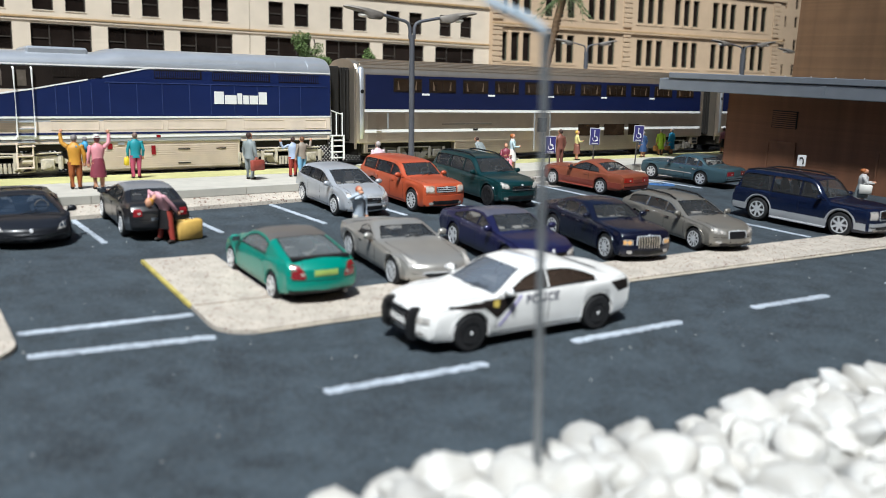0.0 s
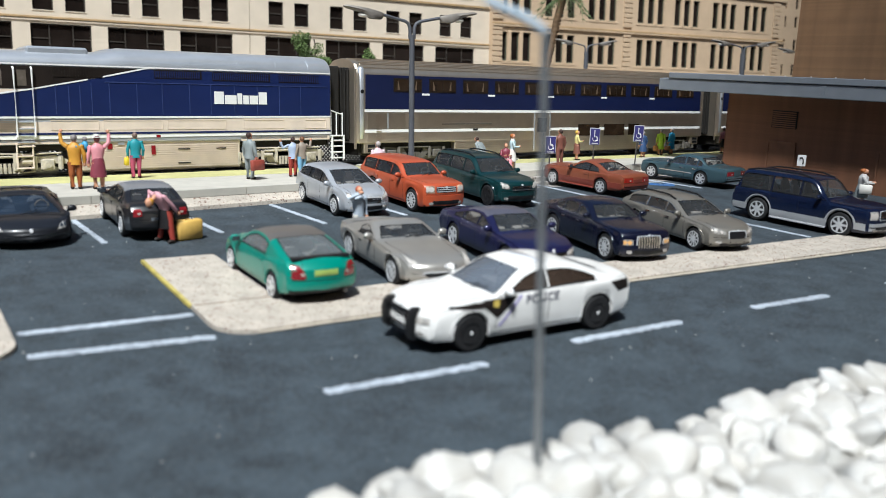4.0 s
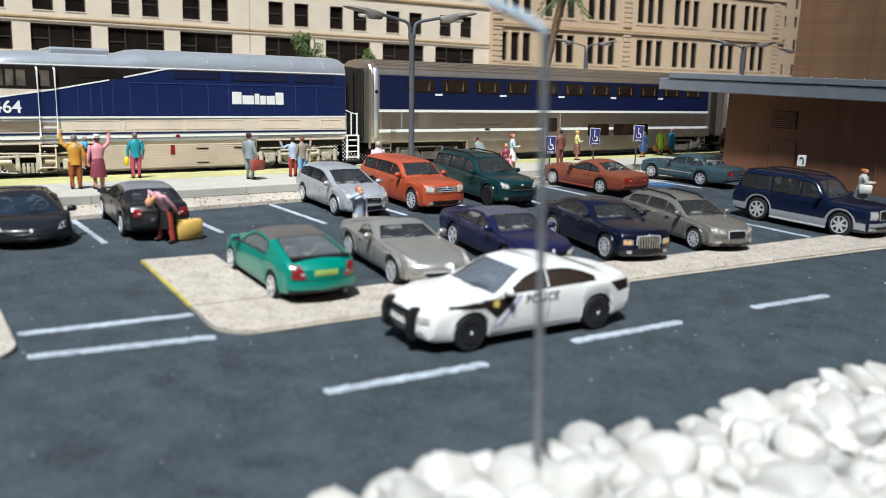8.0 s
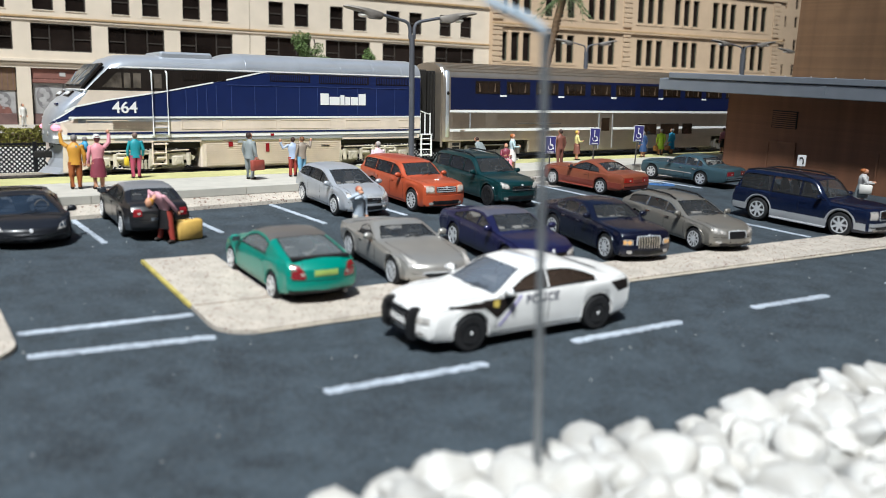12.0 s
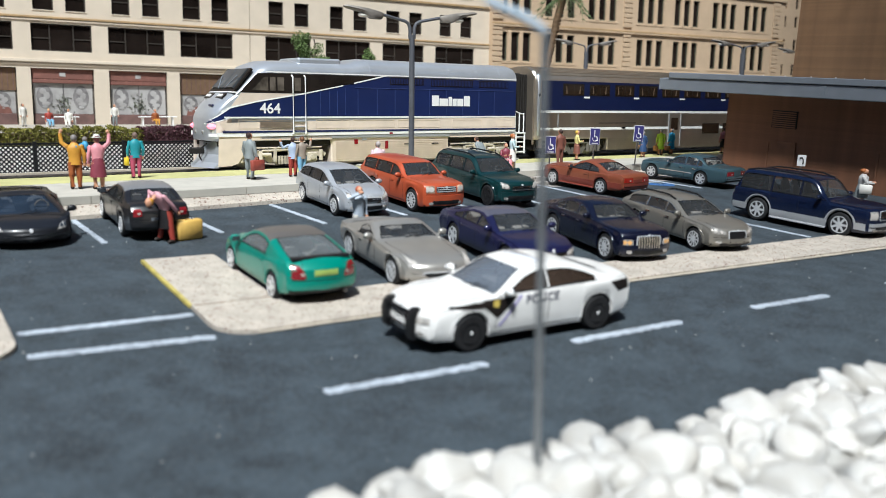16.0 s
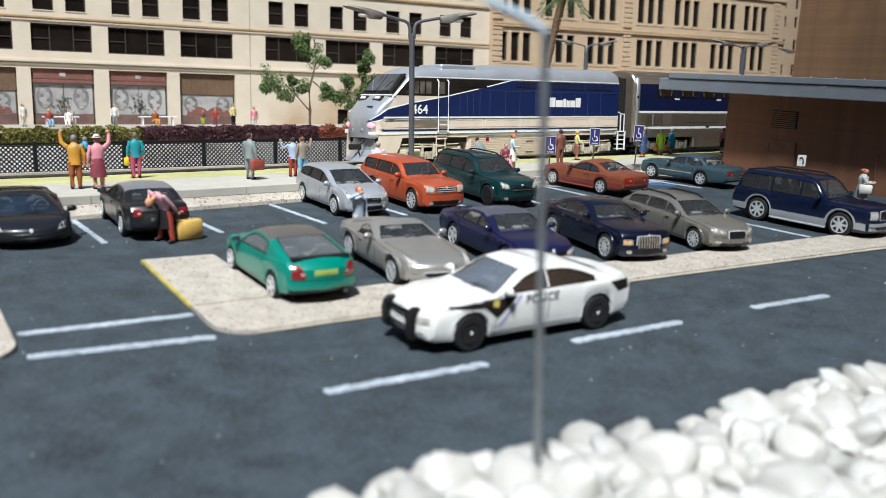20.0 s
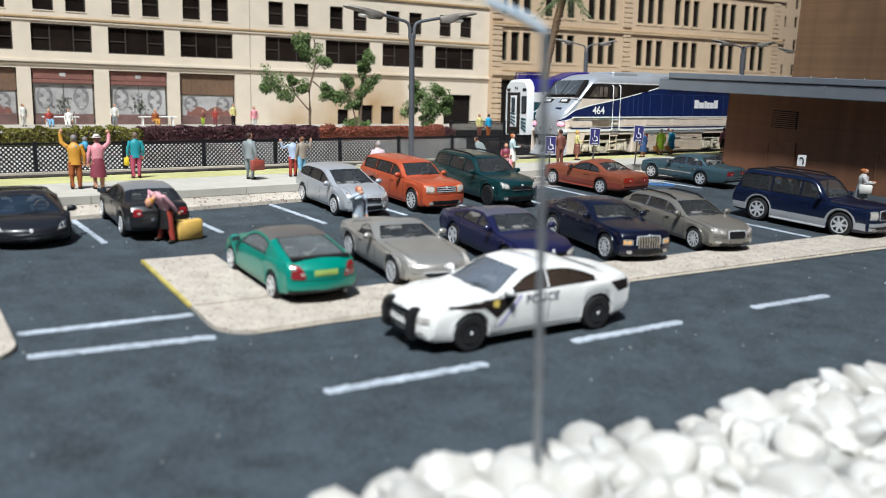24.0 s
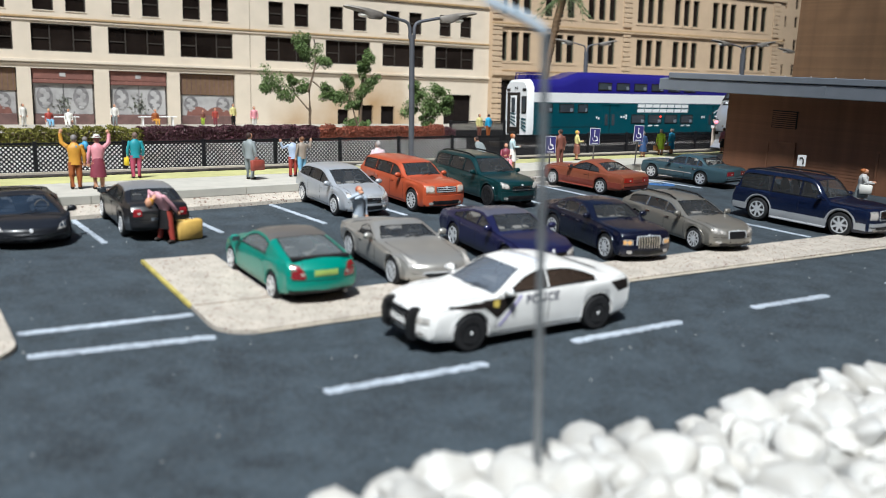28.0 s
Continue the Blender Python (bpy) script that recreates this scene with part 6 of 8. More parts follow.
    cp_ = part("coupler", rbox(-0.22, 0.5, -0.14, 0.14, 0.70, 0.96, 0.05), DARKUNDER, t)
    part("hose", tube(B(), [(0.45, -0.45, 1.15), (0.12, -0.50, 0.95), (0.05, -0.45, 0.62), (0.20, -0.35, 0.45)], 0.04, 6), DARKUNDER, cp_)
    # tank and skirts between the bogies
    tank = part("fuel_tank", rbox(5.75, 12.25, -1.40, 1.40, 0.20, 1.46, 0.05), TAN, t, "tan ribbed fuel tank skirt")
    for k in range(11):
        z = 0.30 + k * 0.085
        side_plate(tank, "tank_rib", [(5.95, z), (12.1, z), (12.1, z + 0.045), (5.95, z + 0.045)], 1.40, TAN, t=0.025)
    for x, z, w, h, mm in ((8.55, 0.80, 0.16, 0.36, REDLENS), (8.75, 1.47, 0.16, 0.10, REDLENS), (7.3, 1.20, 0.24, 0.14, SILVER), (9.6, 0.98, 0.5, 0.04, BLACK), (9.6, 0.42, 0.5, 0.04, BLACK), (11.2, 0.98, 0.4, 0.04, BLACK), (6.9, 1.05, 0.18, 0.2, REDLENS)):
        side_plate(tank, "filler", [(x, z), (x + w, z), (x + w, z + h), (x, z + h)], 1.432 if z < 1.4 else HWD + 0.02, mm, t=0.02)
    part("underframe", rbox(0.7, 16.4, -1.30, 1.30, 1.02, 1.30, 0.03), DARKUNDER, t)
    for x0, x1 in ((1.9, 5.75), (12.25, 16.4)):
        side_plate(t, "sill_beam", [(x0, 1.28), (x1, 1.28), (x1, 1.45), (x0, 1.45)], HWD - 0.03, TAN, t=0.03)
    bogie(t, 3.5)
    bogie(t, 14.2)
    for s in (-1, 1):
        st_ = part("bogie_step", rbox(3.86, 4.40, min(s * 1.36, s * 1.54), max(s * 1.36, s * 1.54), 0.40, 0.45, 0.01), TAN, t)
        for x in (3.88, 4.38):
            part("hanger", tube(B(), [(x, s * 1.50, 0.42), (x, s * 1.50, 1.30)], 0.03, 6), TAN, st_)
        part("tread", rbox(3.86, 4.40, min(s * 1.36, s * 1.54), max(s * 1.36, s * 1.54), 0.84, 0.88, 0.01), TAN, st_)
    # roof gear
    part("roof_unit", rbox(4.45, 6.5, -1.0, 1.0, 4.45, 4.80, 0.08), SILVER, t, "raised silver roof hatch")
    for x in (7.75, 10.2, 12.2, 13.9, 15.4):
        bm = loft(B(), [ring(q, HWD + 0.006, 4.0, 4.888, 4.12) for q in (x, x + 0.03)])
        part("roof_joint", bm, SILVER, t, smooth=40)
    part("roof_slot", rbox(5.05, 6.75, -1.36, -1.26, 4.20, 4.34, 0.02), CABBLACK, t)
    # grilles
    for x0, x1, z0, z1 in ((5.15, 6.84, 3.70, 4.07), (8.78, 10.65, 3.74, 4.06), (11.1, 13.6, 3.70, 4.05), (14.0, 15.9, 3.70, 4.03)):
        for s in (-1, 1):
            y = s * (HWD + 0.012)
            g = part("grille", box(B(), x0, x1, min(y, y + s * 0.015), max(y, y + s * 0.015), z0, z1), CABBLACK, t, "dark louvre grille")
            bm = B()
            n = int((x1 - x0) / 0.09)
            for k in range(n):
                xx = x0 + 0.03 + k * 0.09
                box(bm, xx, xx + 0.05, min(y, y + s * 0.024), max(y, y + s * 0.024), z0 + 0.03, z1 - 0.03)
            part("louvre", bm, NAVY if x0 > 8 else CABBLACK, g)
    # door outlines on the navy side
    for s in (-1, 1):
        y = s * (HWD + 0.013)
        bm = B()
        for x in (5.2, 5.63, 6.0, 6.41, 7.05, 8.07, 9.04, 10.12, 11.0, 12.0, 13.0, 14.0, 15.0):
            box(bm, x, x + 0.03, min(y, y + s * 0.018), max(y, y + s * 0.018), 2.36, 3.40 if x < 6.2 else 3.52)
        box(bm, 6.9, 16.3, min(y, y + s * 0.018), max(y, y + s * 0.018), 3.54, 3.575)
        part("door_seam", bm, NAVYEDGE, t)
        y = s * (HWD + 0.013)
        for x0, x1 in ((1.6, 3.0), (5.0, 6.6), (6.8, 9.0), (9.2, 11.6), (12.4, 14.2), (15.2, 16.2)):
            bm = B()
            for zz in (1.78, 2.12):
                box(bm, x0, x1, min(y, y + s * 0.016), max(y, y + s * 0.016), zz, zz + 0.025)
            box(bm, x0, x0 + 0.025, min(y, y + s * 0.016), max(y, y + s * 0.016), 1.78, 2.14)
            box(bm, x1, x1 + 0.025, min(y, y + s * 0.016), max(y, y + s * 0.016), 1.78, 2.14)
            part("panel_seam", bm, TAN, t)
        bm = B()
        for k in range(7):
            box(bm, 2.5, 4.0, min(y, y + s * 0.02), max(y, y + s * 0.02), 1.76 + k * 0.055, 1.79 + k * 0.055)
        part("louvre", bm, STAINLESS, t)
        # cab grab rails, steps
        for x in (3.92, 4.48):
            bm = B()
            tube(bm, [(x, s * HWD, 4.02), (x, s * (HWD + 0.12), 3.95), (x, s * (HWD + 0.12), 1.55), (x, s * HWD, 1.50)], 0.035, 8)
            part("grab_rail", bm, WHITE, t, "white vertical grab rail")
        lad = part("ladder", rbox(3.94, 4.46, min(s * 1.40, s * 1.56), max(s * 1.40, s * 1.56), 1.18, 1.24, 0.01), TAN, t)
        for k in range(4):
            part("rung", rbox(3.93, 4.47, min(s * 1.47, s * 1.56), max(s * 1.47, s * 1.56), 1.34 + k * 0.24, 1.38 + k * 0.24, 0.008), SILVER, lad)
        # rear steps and rails
        st_ = part("rear_step", rbox(16.45, 17.18, min(s * 1.2, s * 1.5), max(s * 1.2, s * 1.5), 1.40, 1.46, 0.01), WHITE, t, "white rear steps and handrails")
        for k in range(4):
            part("tread", rbox(16.58, 17.12, min(s * 1.18, s * 1.45), max(s * 1.18, s * 1.45), 0.42 + k * 0.26, 0.47 + k * 0.26, 0.008), WHITE, st_)
        bm = B()
        for x in (16.56, 17.14):
            tube(bm, [(x, s * 1.45, 0.38), (x, s * 1.45, 1.42)], 0.05, 6)
        for x in (16.52, 16.80, 17.10):
            tube(bm, [(x, s * 1.40, 1.42), (x, s * 1.40, 2.45)], 0.032, 6)
        tube(bm, [(16.52, s * 1.40, 2.55), (16.80, s * 1.40, 2.45), (17.10, s * 1.40, 2.38)], 0.03, 6)
        part("handrail", bm, WHITE, st_)
    part("rear_door", rbox(16.48, 16.58, -0.45, 0.45, 1.5, 3.7, 0.02), CABBLACK, t)
    part("diaphragm", rbox(16.5, 17.20, -1.0, 1.0, 1.3, 4.5, 0.06), DARKUNDER, t, "black rubber gangway")
    letters(t, "464", 0.60, 2.50, -(HWD + 0.03), 2.42, WHITE, "white running number")
    # the operator's name as plain white bars
    nb = part("name_panel", box(B(), 11.1, 13.4, -(HWD + 0.016), -(HWD + 0.010), 2.74, 3.32), NAVY, t)
    x = 11.15
    y = -(HWD + 0.014)
    for w, h in ((0.40, 0.50), (0.50, 0.36), (0.20, 0.44), (0.24, 0.36), (0.36, 0.36), (0.36, 0.50)):
        part("name_bar", box(B(), x, x + w, y - 0.02, y, 2.78, 2.78 + h), WHITE, nb, "plain white bar for a letter")
        x += w + 0.045
    return t


def coach(m):
    """A bilevel coach; x from its front end."""
    t = thing("passenger_coach", m, "stainless bilevel passenger coach with navy window band", "railway coach", "coaches of the train")
    L, HWD = 25.6, 1.5

    def ring(x, k=1.0):
        half = [(0, 1.06), (HWD * 0.97 * k, 1.06), (HWD * 0.99 * k, 1.09), (HWD * k, 1.2), (HWD * k, 4.10), (HWD * 0.97 * k, 4.30), (HWD * 0.82 * k, 4.62), (HWD * 0.5 * k, 4.83), (0, 4.90)]
        return [(x, y, z) for y, z in half] + [(x, -y, z) for y, z in half[-2:0:-1]]
    part("body", loft(B(), [ring(0.40, 0.93), ring(0.48, 0.985), ring(0.62), ring(L - 0.62), ring(L - 0.48, 0.985), ring(L - 0.40, 0.93)]), STAINLESS, t, smooth=30)
    part("skirt", rbox(5.9, L - 4.3, -HWD * 0.995, HWD * 0.995, 0.40, 1.12, 0.05), STAINLESS, t, "ribbed stainless skirt between the bogies")
    for x0, x1 in ((0.75, 1.5), (L - 1.5, L - 0.75)):
        bx = part("end_step", rbox(x0, x1, -HWD * 0.97, HWD * 0.97, 0.60, 1.10, 0.04), STAINLESS, t)
        for s in (-1, 1):
            for k in range(2):
                y = s * HWD * 0.972
                part("step_hole", box(B(), x0 + 0.2, x1 - 0.12, min(y, y + s * 0.012), max(y, y + s * 0.012), 0.66 + k * 0.20, 0.80 + k * 0.20), BLACK, bx)
    side_plate(t, "navy_band", [(0.80, 2.62), (L - 0.80, 2.62), (L - 0.80, 4.16), (0.80, 4.16)], HWD, COACHNAVY, "navy blue window band")
    side_plate(t, "white_stripe", [(0.75, 2.48), (L - 0.75, 2.48), (L - 0.75, 2.60), (0.75, 2.60)], HWD + 0.008, WHITE)
    side_plate(t, "white_stripe", [(0.75, 1.55), (L - 0.75, 1.55), (L - 0.75, 1.69), (0.75, 1.69)], HWD + 0.02, WHITE)
    for k in range(11):
        x = 2.30 + 2.02 * k
        for s in (-1, 1):
            y = s * (HWD + 0.014)
            w = part("window", box(B(), x, x + 1.60, min(y, y + s * 0.012), max(y, y + s * 0.012), 3.40, 4.04), CABBLACK, t)
            y += s * 0.012
            part("pane", box(B(), x + 0.06, x + 1.54, min(y, y + s * 0.010), max(y, y + s * 0.010), 3.45, 3.98), COACHPANE, w)
            y += s * 0.010
            for xc, d in ((0.22, 1), (1.30, -1)):
                bm = B()
                plate(bm, [(x + xc, y, 3.50), (x + xc + d * 0.13, y, 3.50), (x + xc + d * 0.03, y, 3.92), (x + xc, y, 3.92)], (0, s * 0.004, 0))
                bmesh.ops.recalc_face_normals(bm, faces=bm.faces[:])
                part("curtain", bm, CURTAIN, w)
            part("mullion", box(B(), x + 0.78, x + 0.81, min(y, y + s * 0.01), max(y, y + s * 0.01), 3.45, 3.98), CABBLACK, w)
    for x in (3.90, 7.94, 12.02, 16.05, 20.08):
        side_plate(t, "sign_bar", [(x, 3.27), (x + 0.44, 3.27), (x + 0.44, 3.36), (x, 3.36)], HWD + 0.016, WHITE, t=0.01)
    # fluting
    for z0, z1, n, x0, x1 in ((0.50, 1.06, 6, 5.95, L - 4.35), (1.17, 1.50, 4, 0.9, L - 0.9), (1.78, 2.42, 7, 0.9, L - 0.9)):
        for s in (-1, 1):
            for k in range(n):
                z = lerp(z0, z1, k / (n - 1))
                y = s * HWD * 0.995
                part("flute", box(B(), x0, x1, min(y, y + s * 0.04), max(y, y + s * 0.04), z - 0.026, z + 0.026), STAINLESS, t)
    bm = B()
    for k in range(15):
        a = radians(lerp(25, 155, k / 14))
        y, z = 1.42 * cos(a), 4.10 + 0.80 * sin(a) ** 0.8
        y = HWD * cos(a) * 0.99
        z = interp([(0.0, 4.915), (HWD * 0.5, 4.845), (HWD * 0.82, 4.635), (HWD * 0.97, 4.315), (HWD, 4.1)], abs(y))
        box(bm, 0.66, L - 0.66, y - 0.02, y + 0.02, z - 0.03, z + 0.018)
    part("roof_rib", bm, STAINLESS, t, "ribbed stainless roof")
    # lower windows, doors, vents
    for x0, x1, z0, z1, nm, mm in ((14.32, 15.98, 1.24, 1.87, "window", COACHPANE), (16.36, 18.02, 1.24, 1.87, "window", COACHPANE), (18.36, 19.29, 1.24, 1.87, "window", COACHPANE), (1.95, 2.02, 1.72, 2.45, "panel_joint", SILVER), (2.95, 3.72, 1.72, 2.44, "equipment_door", STAINLESS), (7.0, 7.3, 1.60, 1.69, "marker", BLACK), (5.1, 8.2, 1.90, 1.94, "small_lettering_bar", DARKTRUCK)):
        side_plate(t, nm, [(x0, z0), (x1, z0), (x1, z1), (x0, z1)], HWD + 0.036, mm, t=0.012)
    side_plate(t, "door", [(11.12, 0.50), (12.15, 0.50), (12.15, 2.42), (11.12, 2.42)], HWD + 0.036, STAINLESS, t=0.014)
    side_plate(t, "door_window", [(11.30, 1.49), (11.94, 1.49), (11.94, 2.21), (11.30, 2.21)], HWD + 0.052, COACHPANE, t=0.006)
    for x in (11.06, 12.15):
        side_plate(t, "door_post", [(x, 0.5), (x + 0.06, 0.5), (x + 0.06, 2.45), (x, 2.45)], HWD + 0.03, SILVER, t=0.04)
    bm = B()
    for s in (-1, 1):
        for k in range(9):
            y = s * (HWD + 0.02)
            box(bm, 1.36, 1.62, min(y, y + s * 0.06), max(y, y + s * 0.06), 1.15 + k * 0.15, 1.18 + k * 0.15)
    part("ladder_rungs", bm, STAINLESS, t)
    bm = B()
    box(bm, 0.30, 0.42, -1.38, -1.30, 0.8, 4.4, 0.02)
    box(bm, 0.30, 0.42, 1.30, 1.38, 0.8, 4.4, 0.02)
    part("end_post", bm, STAINLESS, t)
    part("end_door", rbox(0.33, 0.42, -0.5, 0.5, 1.3, 4.0, 0.02), CABBLACK, t)
    for s in (-1, 1):
        y0, y1 = sorted((s * 0.98, s * 1.46))
        part("end_frame", rbox(0.46, 0.78, min(y0, s * 1.53), max(y1, s * 1.53), 1.20, 4.50, 0.10), SILVER, t, "rounded silver end frame", smooth=50)
        part("porthole", ball(B(), (0.62, s * 1.53, 3.40), (0.09, 0.03, 0.09), 10, 6), BLACK, t)
    for x0, x1 in ((-0.20, 0.41), (L - 0.41, L + 0.48)):
        df = part("diaphragm", rbox(x0, x1, -0.8, 0.8, 1.2, 4.4, 0.06), DARKUNDER, t, "black rubber gangway")
        for k in range(3):
            xx = lerp(x0, x1, (k + 0.7) / 3.4)
            part("fold", rbox(xx - 0.04, xx + 0.04, -0.86, 0.86, 1.15, 4.46, 0.03), DARKUNDER, df)
    part("underframe", rbox(0.6, L - 0.6, -1.2, 1.2, 0.50, 1.08, 0.03), DARKUNDER, t)
    bogie(t, 3.6, tone=DARKTRUCK, wb=2.6, r=0.46)
    bogie(t, L - 2.9, tone=DARKTRUCK, wb=2.6, r=0.46)
    return t


TX, TY = -6.893 + 5.5 * 0.99809, 19.957 + 5.5 * 0.06178     # the nose when the shift is 0


def along(s, ahead=0.0):
    """A pose on the main track, s metres of shift, ahead: from the nose backwards."""
    q = s + ahead
    return P(TX + 0.99809 * q, TY + 0.06178 * q, ZR, 0, 0, TRACK)


loco = locomotive(along(0))
# the cab and nose ahead of the sixth metre are a little longer than the rest
for ob in loco.children_recursive:
    if ob.type == "MESH":
        px = ob.matrix_basis.translation.x / K
        for v in ob.data.vertices:
            x = v.co.x / K + px
            if x < 6:
                v.co.x += ((x - 6) * 0.055 + max(0.0, 1.55 - x) * 0.20) * K
coach_a = coach(along(0, 17.45))
coach_b = copy_thing(coach_a, along(0, 43.75))


# ---- second train, standing behind the fence ----
TEAL = mat("train_teal", (0.003, 0.060, 0.080), 0.35, grain=0.12, size=0.8, coat=0.3)
ROYAL = mat("train_royal_blue", (0.014, 0.011, 0.150), 0.35, grain=0.12, size=0.8, coat=0.3)
SIGNRED = mat("red_lamp", (0.9, 0.05, 0.03), 0.2, emit=1.5)


def commuter_coach(m):
    """A bilevel cab coach; x from its cab end."""
    t = thing("commuter_coach", m, "teal, white and royal blue bilevel commuter coach standing still", "railway coach")
    L, HWD = 25.6, 1.5

    def ring(x, top, k=1.0, sh=3.85):
        half = [(0, 0.45), (HWD * 0.92 * k, 0.45), (HWD * k, 1.0), (HWD * k, sh), (HWD * 0.86 * k, lerp(sh, top, 0.62)), (HWD * 0.66 * k, lerp(sh, top, 0.94)), (0, top)]
        return [(x, y, z) for y, z in half] + [(x, -y, z) for y, z in half[-2:0:-1]]
    st = [(0.0, 4.60, 0.90, 3.95), (0.2, 4.76, 0.97, 4.0), (0.5, 4.80, 1.0, 4.1), (3.4, 4.92, 1.0, 4.2), (5.4, 5.52, 1.0, 4.88), (20.0, 5.52, 1.0, 4.88), (22.2, 4.92, 1.0, 4.2), (25.3, 4.80, 1.0, 4.1), (25.6, 4.60, 0.92, 3.95)]
    part("roof", loft(B(), [ring(*s) for s in st]), ROYAL, t, "royal blue roof and upper deck", smooth=30)
    side_plate(t, "teal_side", [(0.52, 0.45), (25.1, 0.45), (25.1, 3.06), (0.52, 3.06)], HWD, TEAL, "teal lower side")
    side_plate(t, "white_band", [(0.50, 3.06), (25.1, 3.10), (25.1, 3.86), (0.50, 3.80)], HWD + 0.004, WHITE, "white band along the side")
    front = part("cab_front", loft(B(), [ring(-0.03, 4.63, 0.90, 3.97), ring(0.19, 4.79, 0.985, 4.03), ring(0.52, 4.83, 1.016, 4.13)]), WHITE, t, "white cab end", smooth=30)
    part("end_door", rbox(-0.10, 0.02, -0.50, 1.12, 0.55, 3.80, 0.05), CABBLACK, front)
    part("door_leaf", rbox(-0.14, -0.08, -0.15, 0.62, 1.1, 3.55, 0.04), WHITE, front)
    part("pane", rbox(-0.17, -0.13, 0.0, 0.46, 2.25, 3.40, 0.04), GLASS, front)
    part("cab_window", rbox(-0.08, 0.02, -1.26, -0.74, 2.25, 3.45, 0.06), GLASS, front)
    part("window_frame", rbox(-0.07, 0.0, -1.31, -0.69, 2.18, 3.52, 0.06), BLACK, front)
    for y in (-1.0, 1.0):
        part("front_lamp", rbox(-0.09, 0.0, y - 0.2, y + 0.2, 3.90, 4.10, 0.03), BLACK, front)
    for y, w_, x, z in ((-1.0, 0.30, -0.05, 0.75), (0.24, 0.30, -0.145, 1.15)):
        for k in range(4):
            bm = B()
            plate(bm, [(x, y - w_, z + k * 0.30), (x, y - w_, z + 0.13 + k * 0.30), (x, y + w_, z + 0.42 + k * 0.22), (x, y + w_, z + 0.29 + k * 0.22)], (-0.02, 0, 0))
            bmesh.ops.recalc_face_normals(bm, faces=bm.faces[:])
            part("chevron", bm, TEAL, front, "green diagonal chevron stripe")
    for k in (-0.12, 0.12):
        part("top_lamp", ball(B(), (-0.06, k, 4.12), (0.05, 0.06, 0.10), 8, 6), BLACK, front)
    bm = B()
    for k in range(5):
        tube(bm, [(0.5 + k * 0.35, -0.9, 4.76), (0.5 + k * 0.35, -0.8, 5.30), (0.5 + k * 0.35, 0.8, 5.30), (0.5 + k * 0.35, 0.9, 4.76)], 0.045, 6)
    box(bm, 0.4, 2.1, -0.55, 0.55, 4.78, 5.16, 0.04)
    part("roof_gear", bm, ROYAL, t, "blue roof grilles")

    def glazed(x, w_, z0, z1, deep=0.012):
        for s in (-1, 1):
            y = s * (HWD + deep)
            w = part("window", box(B(), x, x + w_, min(y, y + s * 0.02), max(y, y + s * 0.02), z0, z1), CABBLACK, t)
            part("pane", box(B(), x + 0.07, x + w_ - 0.07, min(y, y + s * 0.035), max(y, y + s * 0.035), z0 + 0.07, z1 - 0.07), GLASS, w)
            part("window_blind", box(B(), x + 0.72 * w_, x + w_ - 0.10, min(y, y + s * 0.040), max(y, y + s * 0.040), z0 + 0.09, z0 + 0.35), FASCIA, w)
    for k in range(6):
        glazed(7.12 + 2.02 * k, 1.50, 4.06, 4.70)
    for x, w_, z0, z1 in ((1.1, 1.3, 2.25, 2.95), (3.1, 1.5, 2.25, 2.95), (5.04, 1.06, 2.25, 2.95), (10.97, 1.58, 1.37, 2.14), (12.96, 1.62, 1.37, 2.14), (14.95, 1.54, 1.37, 2.14), (16.92, 1.56, 1.37, 2.14), (22.6, 1.2, 2.25, 2.95)):
        glazed(x, w_, z0, z1)
    for s in (-1, 1):
        y = s * (HWD + 0.012)
        for c in (8.50, 21.1):
            for x in (c - 0.72, c + 0.02):
                d = part("door", box(B(), x, x + 0.70, min(y, y + s * 0.02), max(y, y + s * 0.02), 0.5, 2.86), TEAL, t)
                part("pane", box(B(), x + 0.20, x + 0.52, min(y, y + s * 0.035), max(y, y + s * 0.035), 1.25, 2.15), GLASS, d)
            part("door_joint", box(B(), c - 0.03, c + 0.03, min(y, y + s * 0.026), max(y, y + s * 0.026), 0.5, 2.88), CABBLACK, t)
            part("door_track", box(B(), c - 0.95, c + 1.1, min(y, y + s * 0.05), max(y, y + s * 0.05), 2.88, 2.95), TEAL, t)
    for x, z in ((7.0, 1.80), (7.22, 1.74), (9.75, 1.85), (10.05, 1.85), (10.3, 1.75), (10.3, 1.95), (19.6, 1.85), (19.9, 1.85)):
        side_plate(t, "notice_bar", [(x, z), (x + 0.17, z), (x + 0.17, z + 0.17), (x, z + 0.17)], HWD + 0.014, WHITE, t=0.01)
    for x in (13.0, 13.8, 17.0, 17.7):
        side_plate(t, "notice_bar", [(x, 1.16), (x + 0.5, 1.16), (x + 0.5, 1.24), (x, 1.24)], HWD + 0.014, WHITE, t=0.01)
    side_plate(t, "panel_line", [(0.6, 1.10), (7.4, 1.10), (7.4, 1.14), (0.6, 1.14)], HWD + 0.010, CABBLACK, t=0.01)
    bm = B()
    x = 11.63
    for _ in range(7):
        for z0, z1 in ((2.32, 2.60), (2.72, 3.00)):
            loft(bm, [[(x + (z - 2.32) * 0.12, yy, z), (x + 0.80 + (z - 2.32) * 0.12, yy, z), (x + 0.80 + (z - 2.32) * 0.12, yy + 0.02, z), (x + (z - 2.32) * 0.12, yy + 0.02, z)] for yy in (-HWD - 0.035,) for z in (z0, z1)])
        x += 0.89
    bmesh.ops.recalc_face_normals(bm, faces=bm.faces[:])
    part("name_bars", bm, WHITE, t, "white name as plain bars")
    part("marker_lamp", ball(B(), (14.40, -HWD - 0.05, 1.95), 0.09, 8, 6), SIGNRED, t)
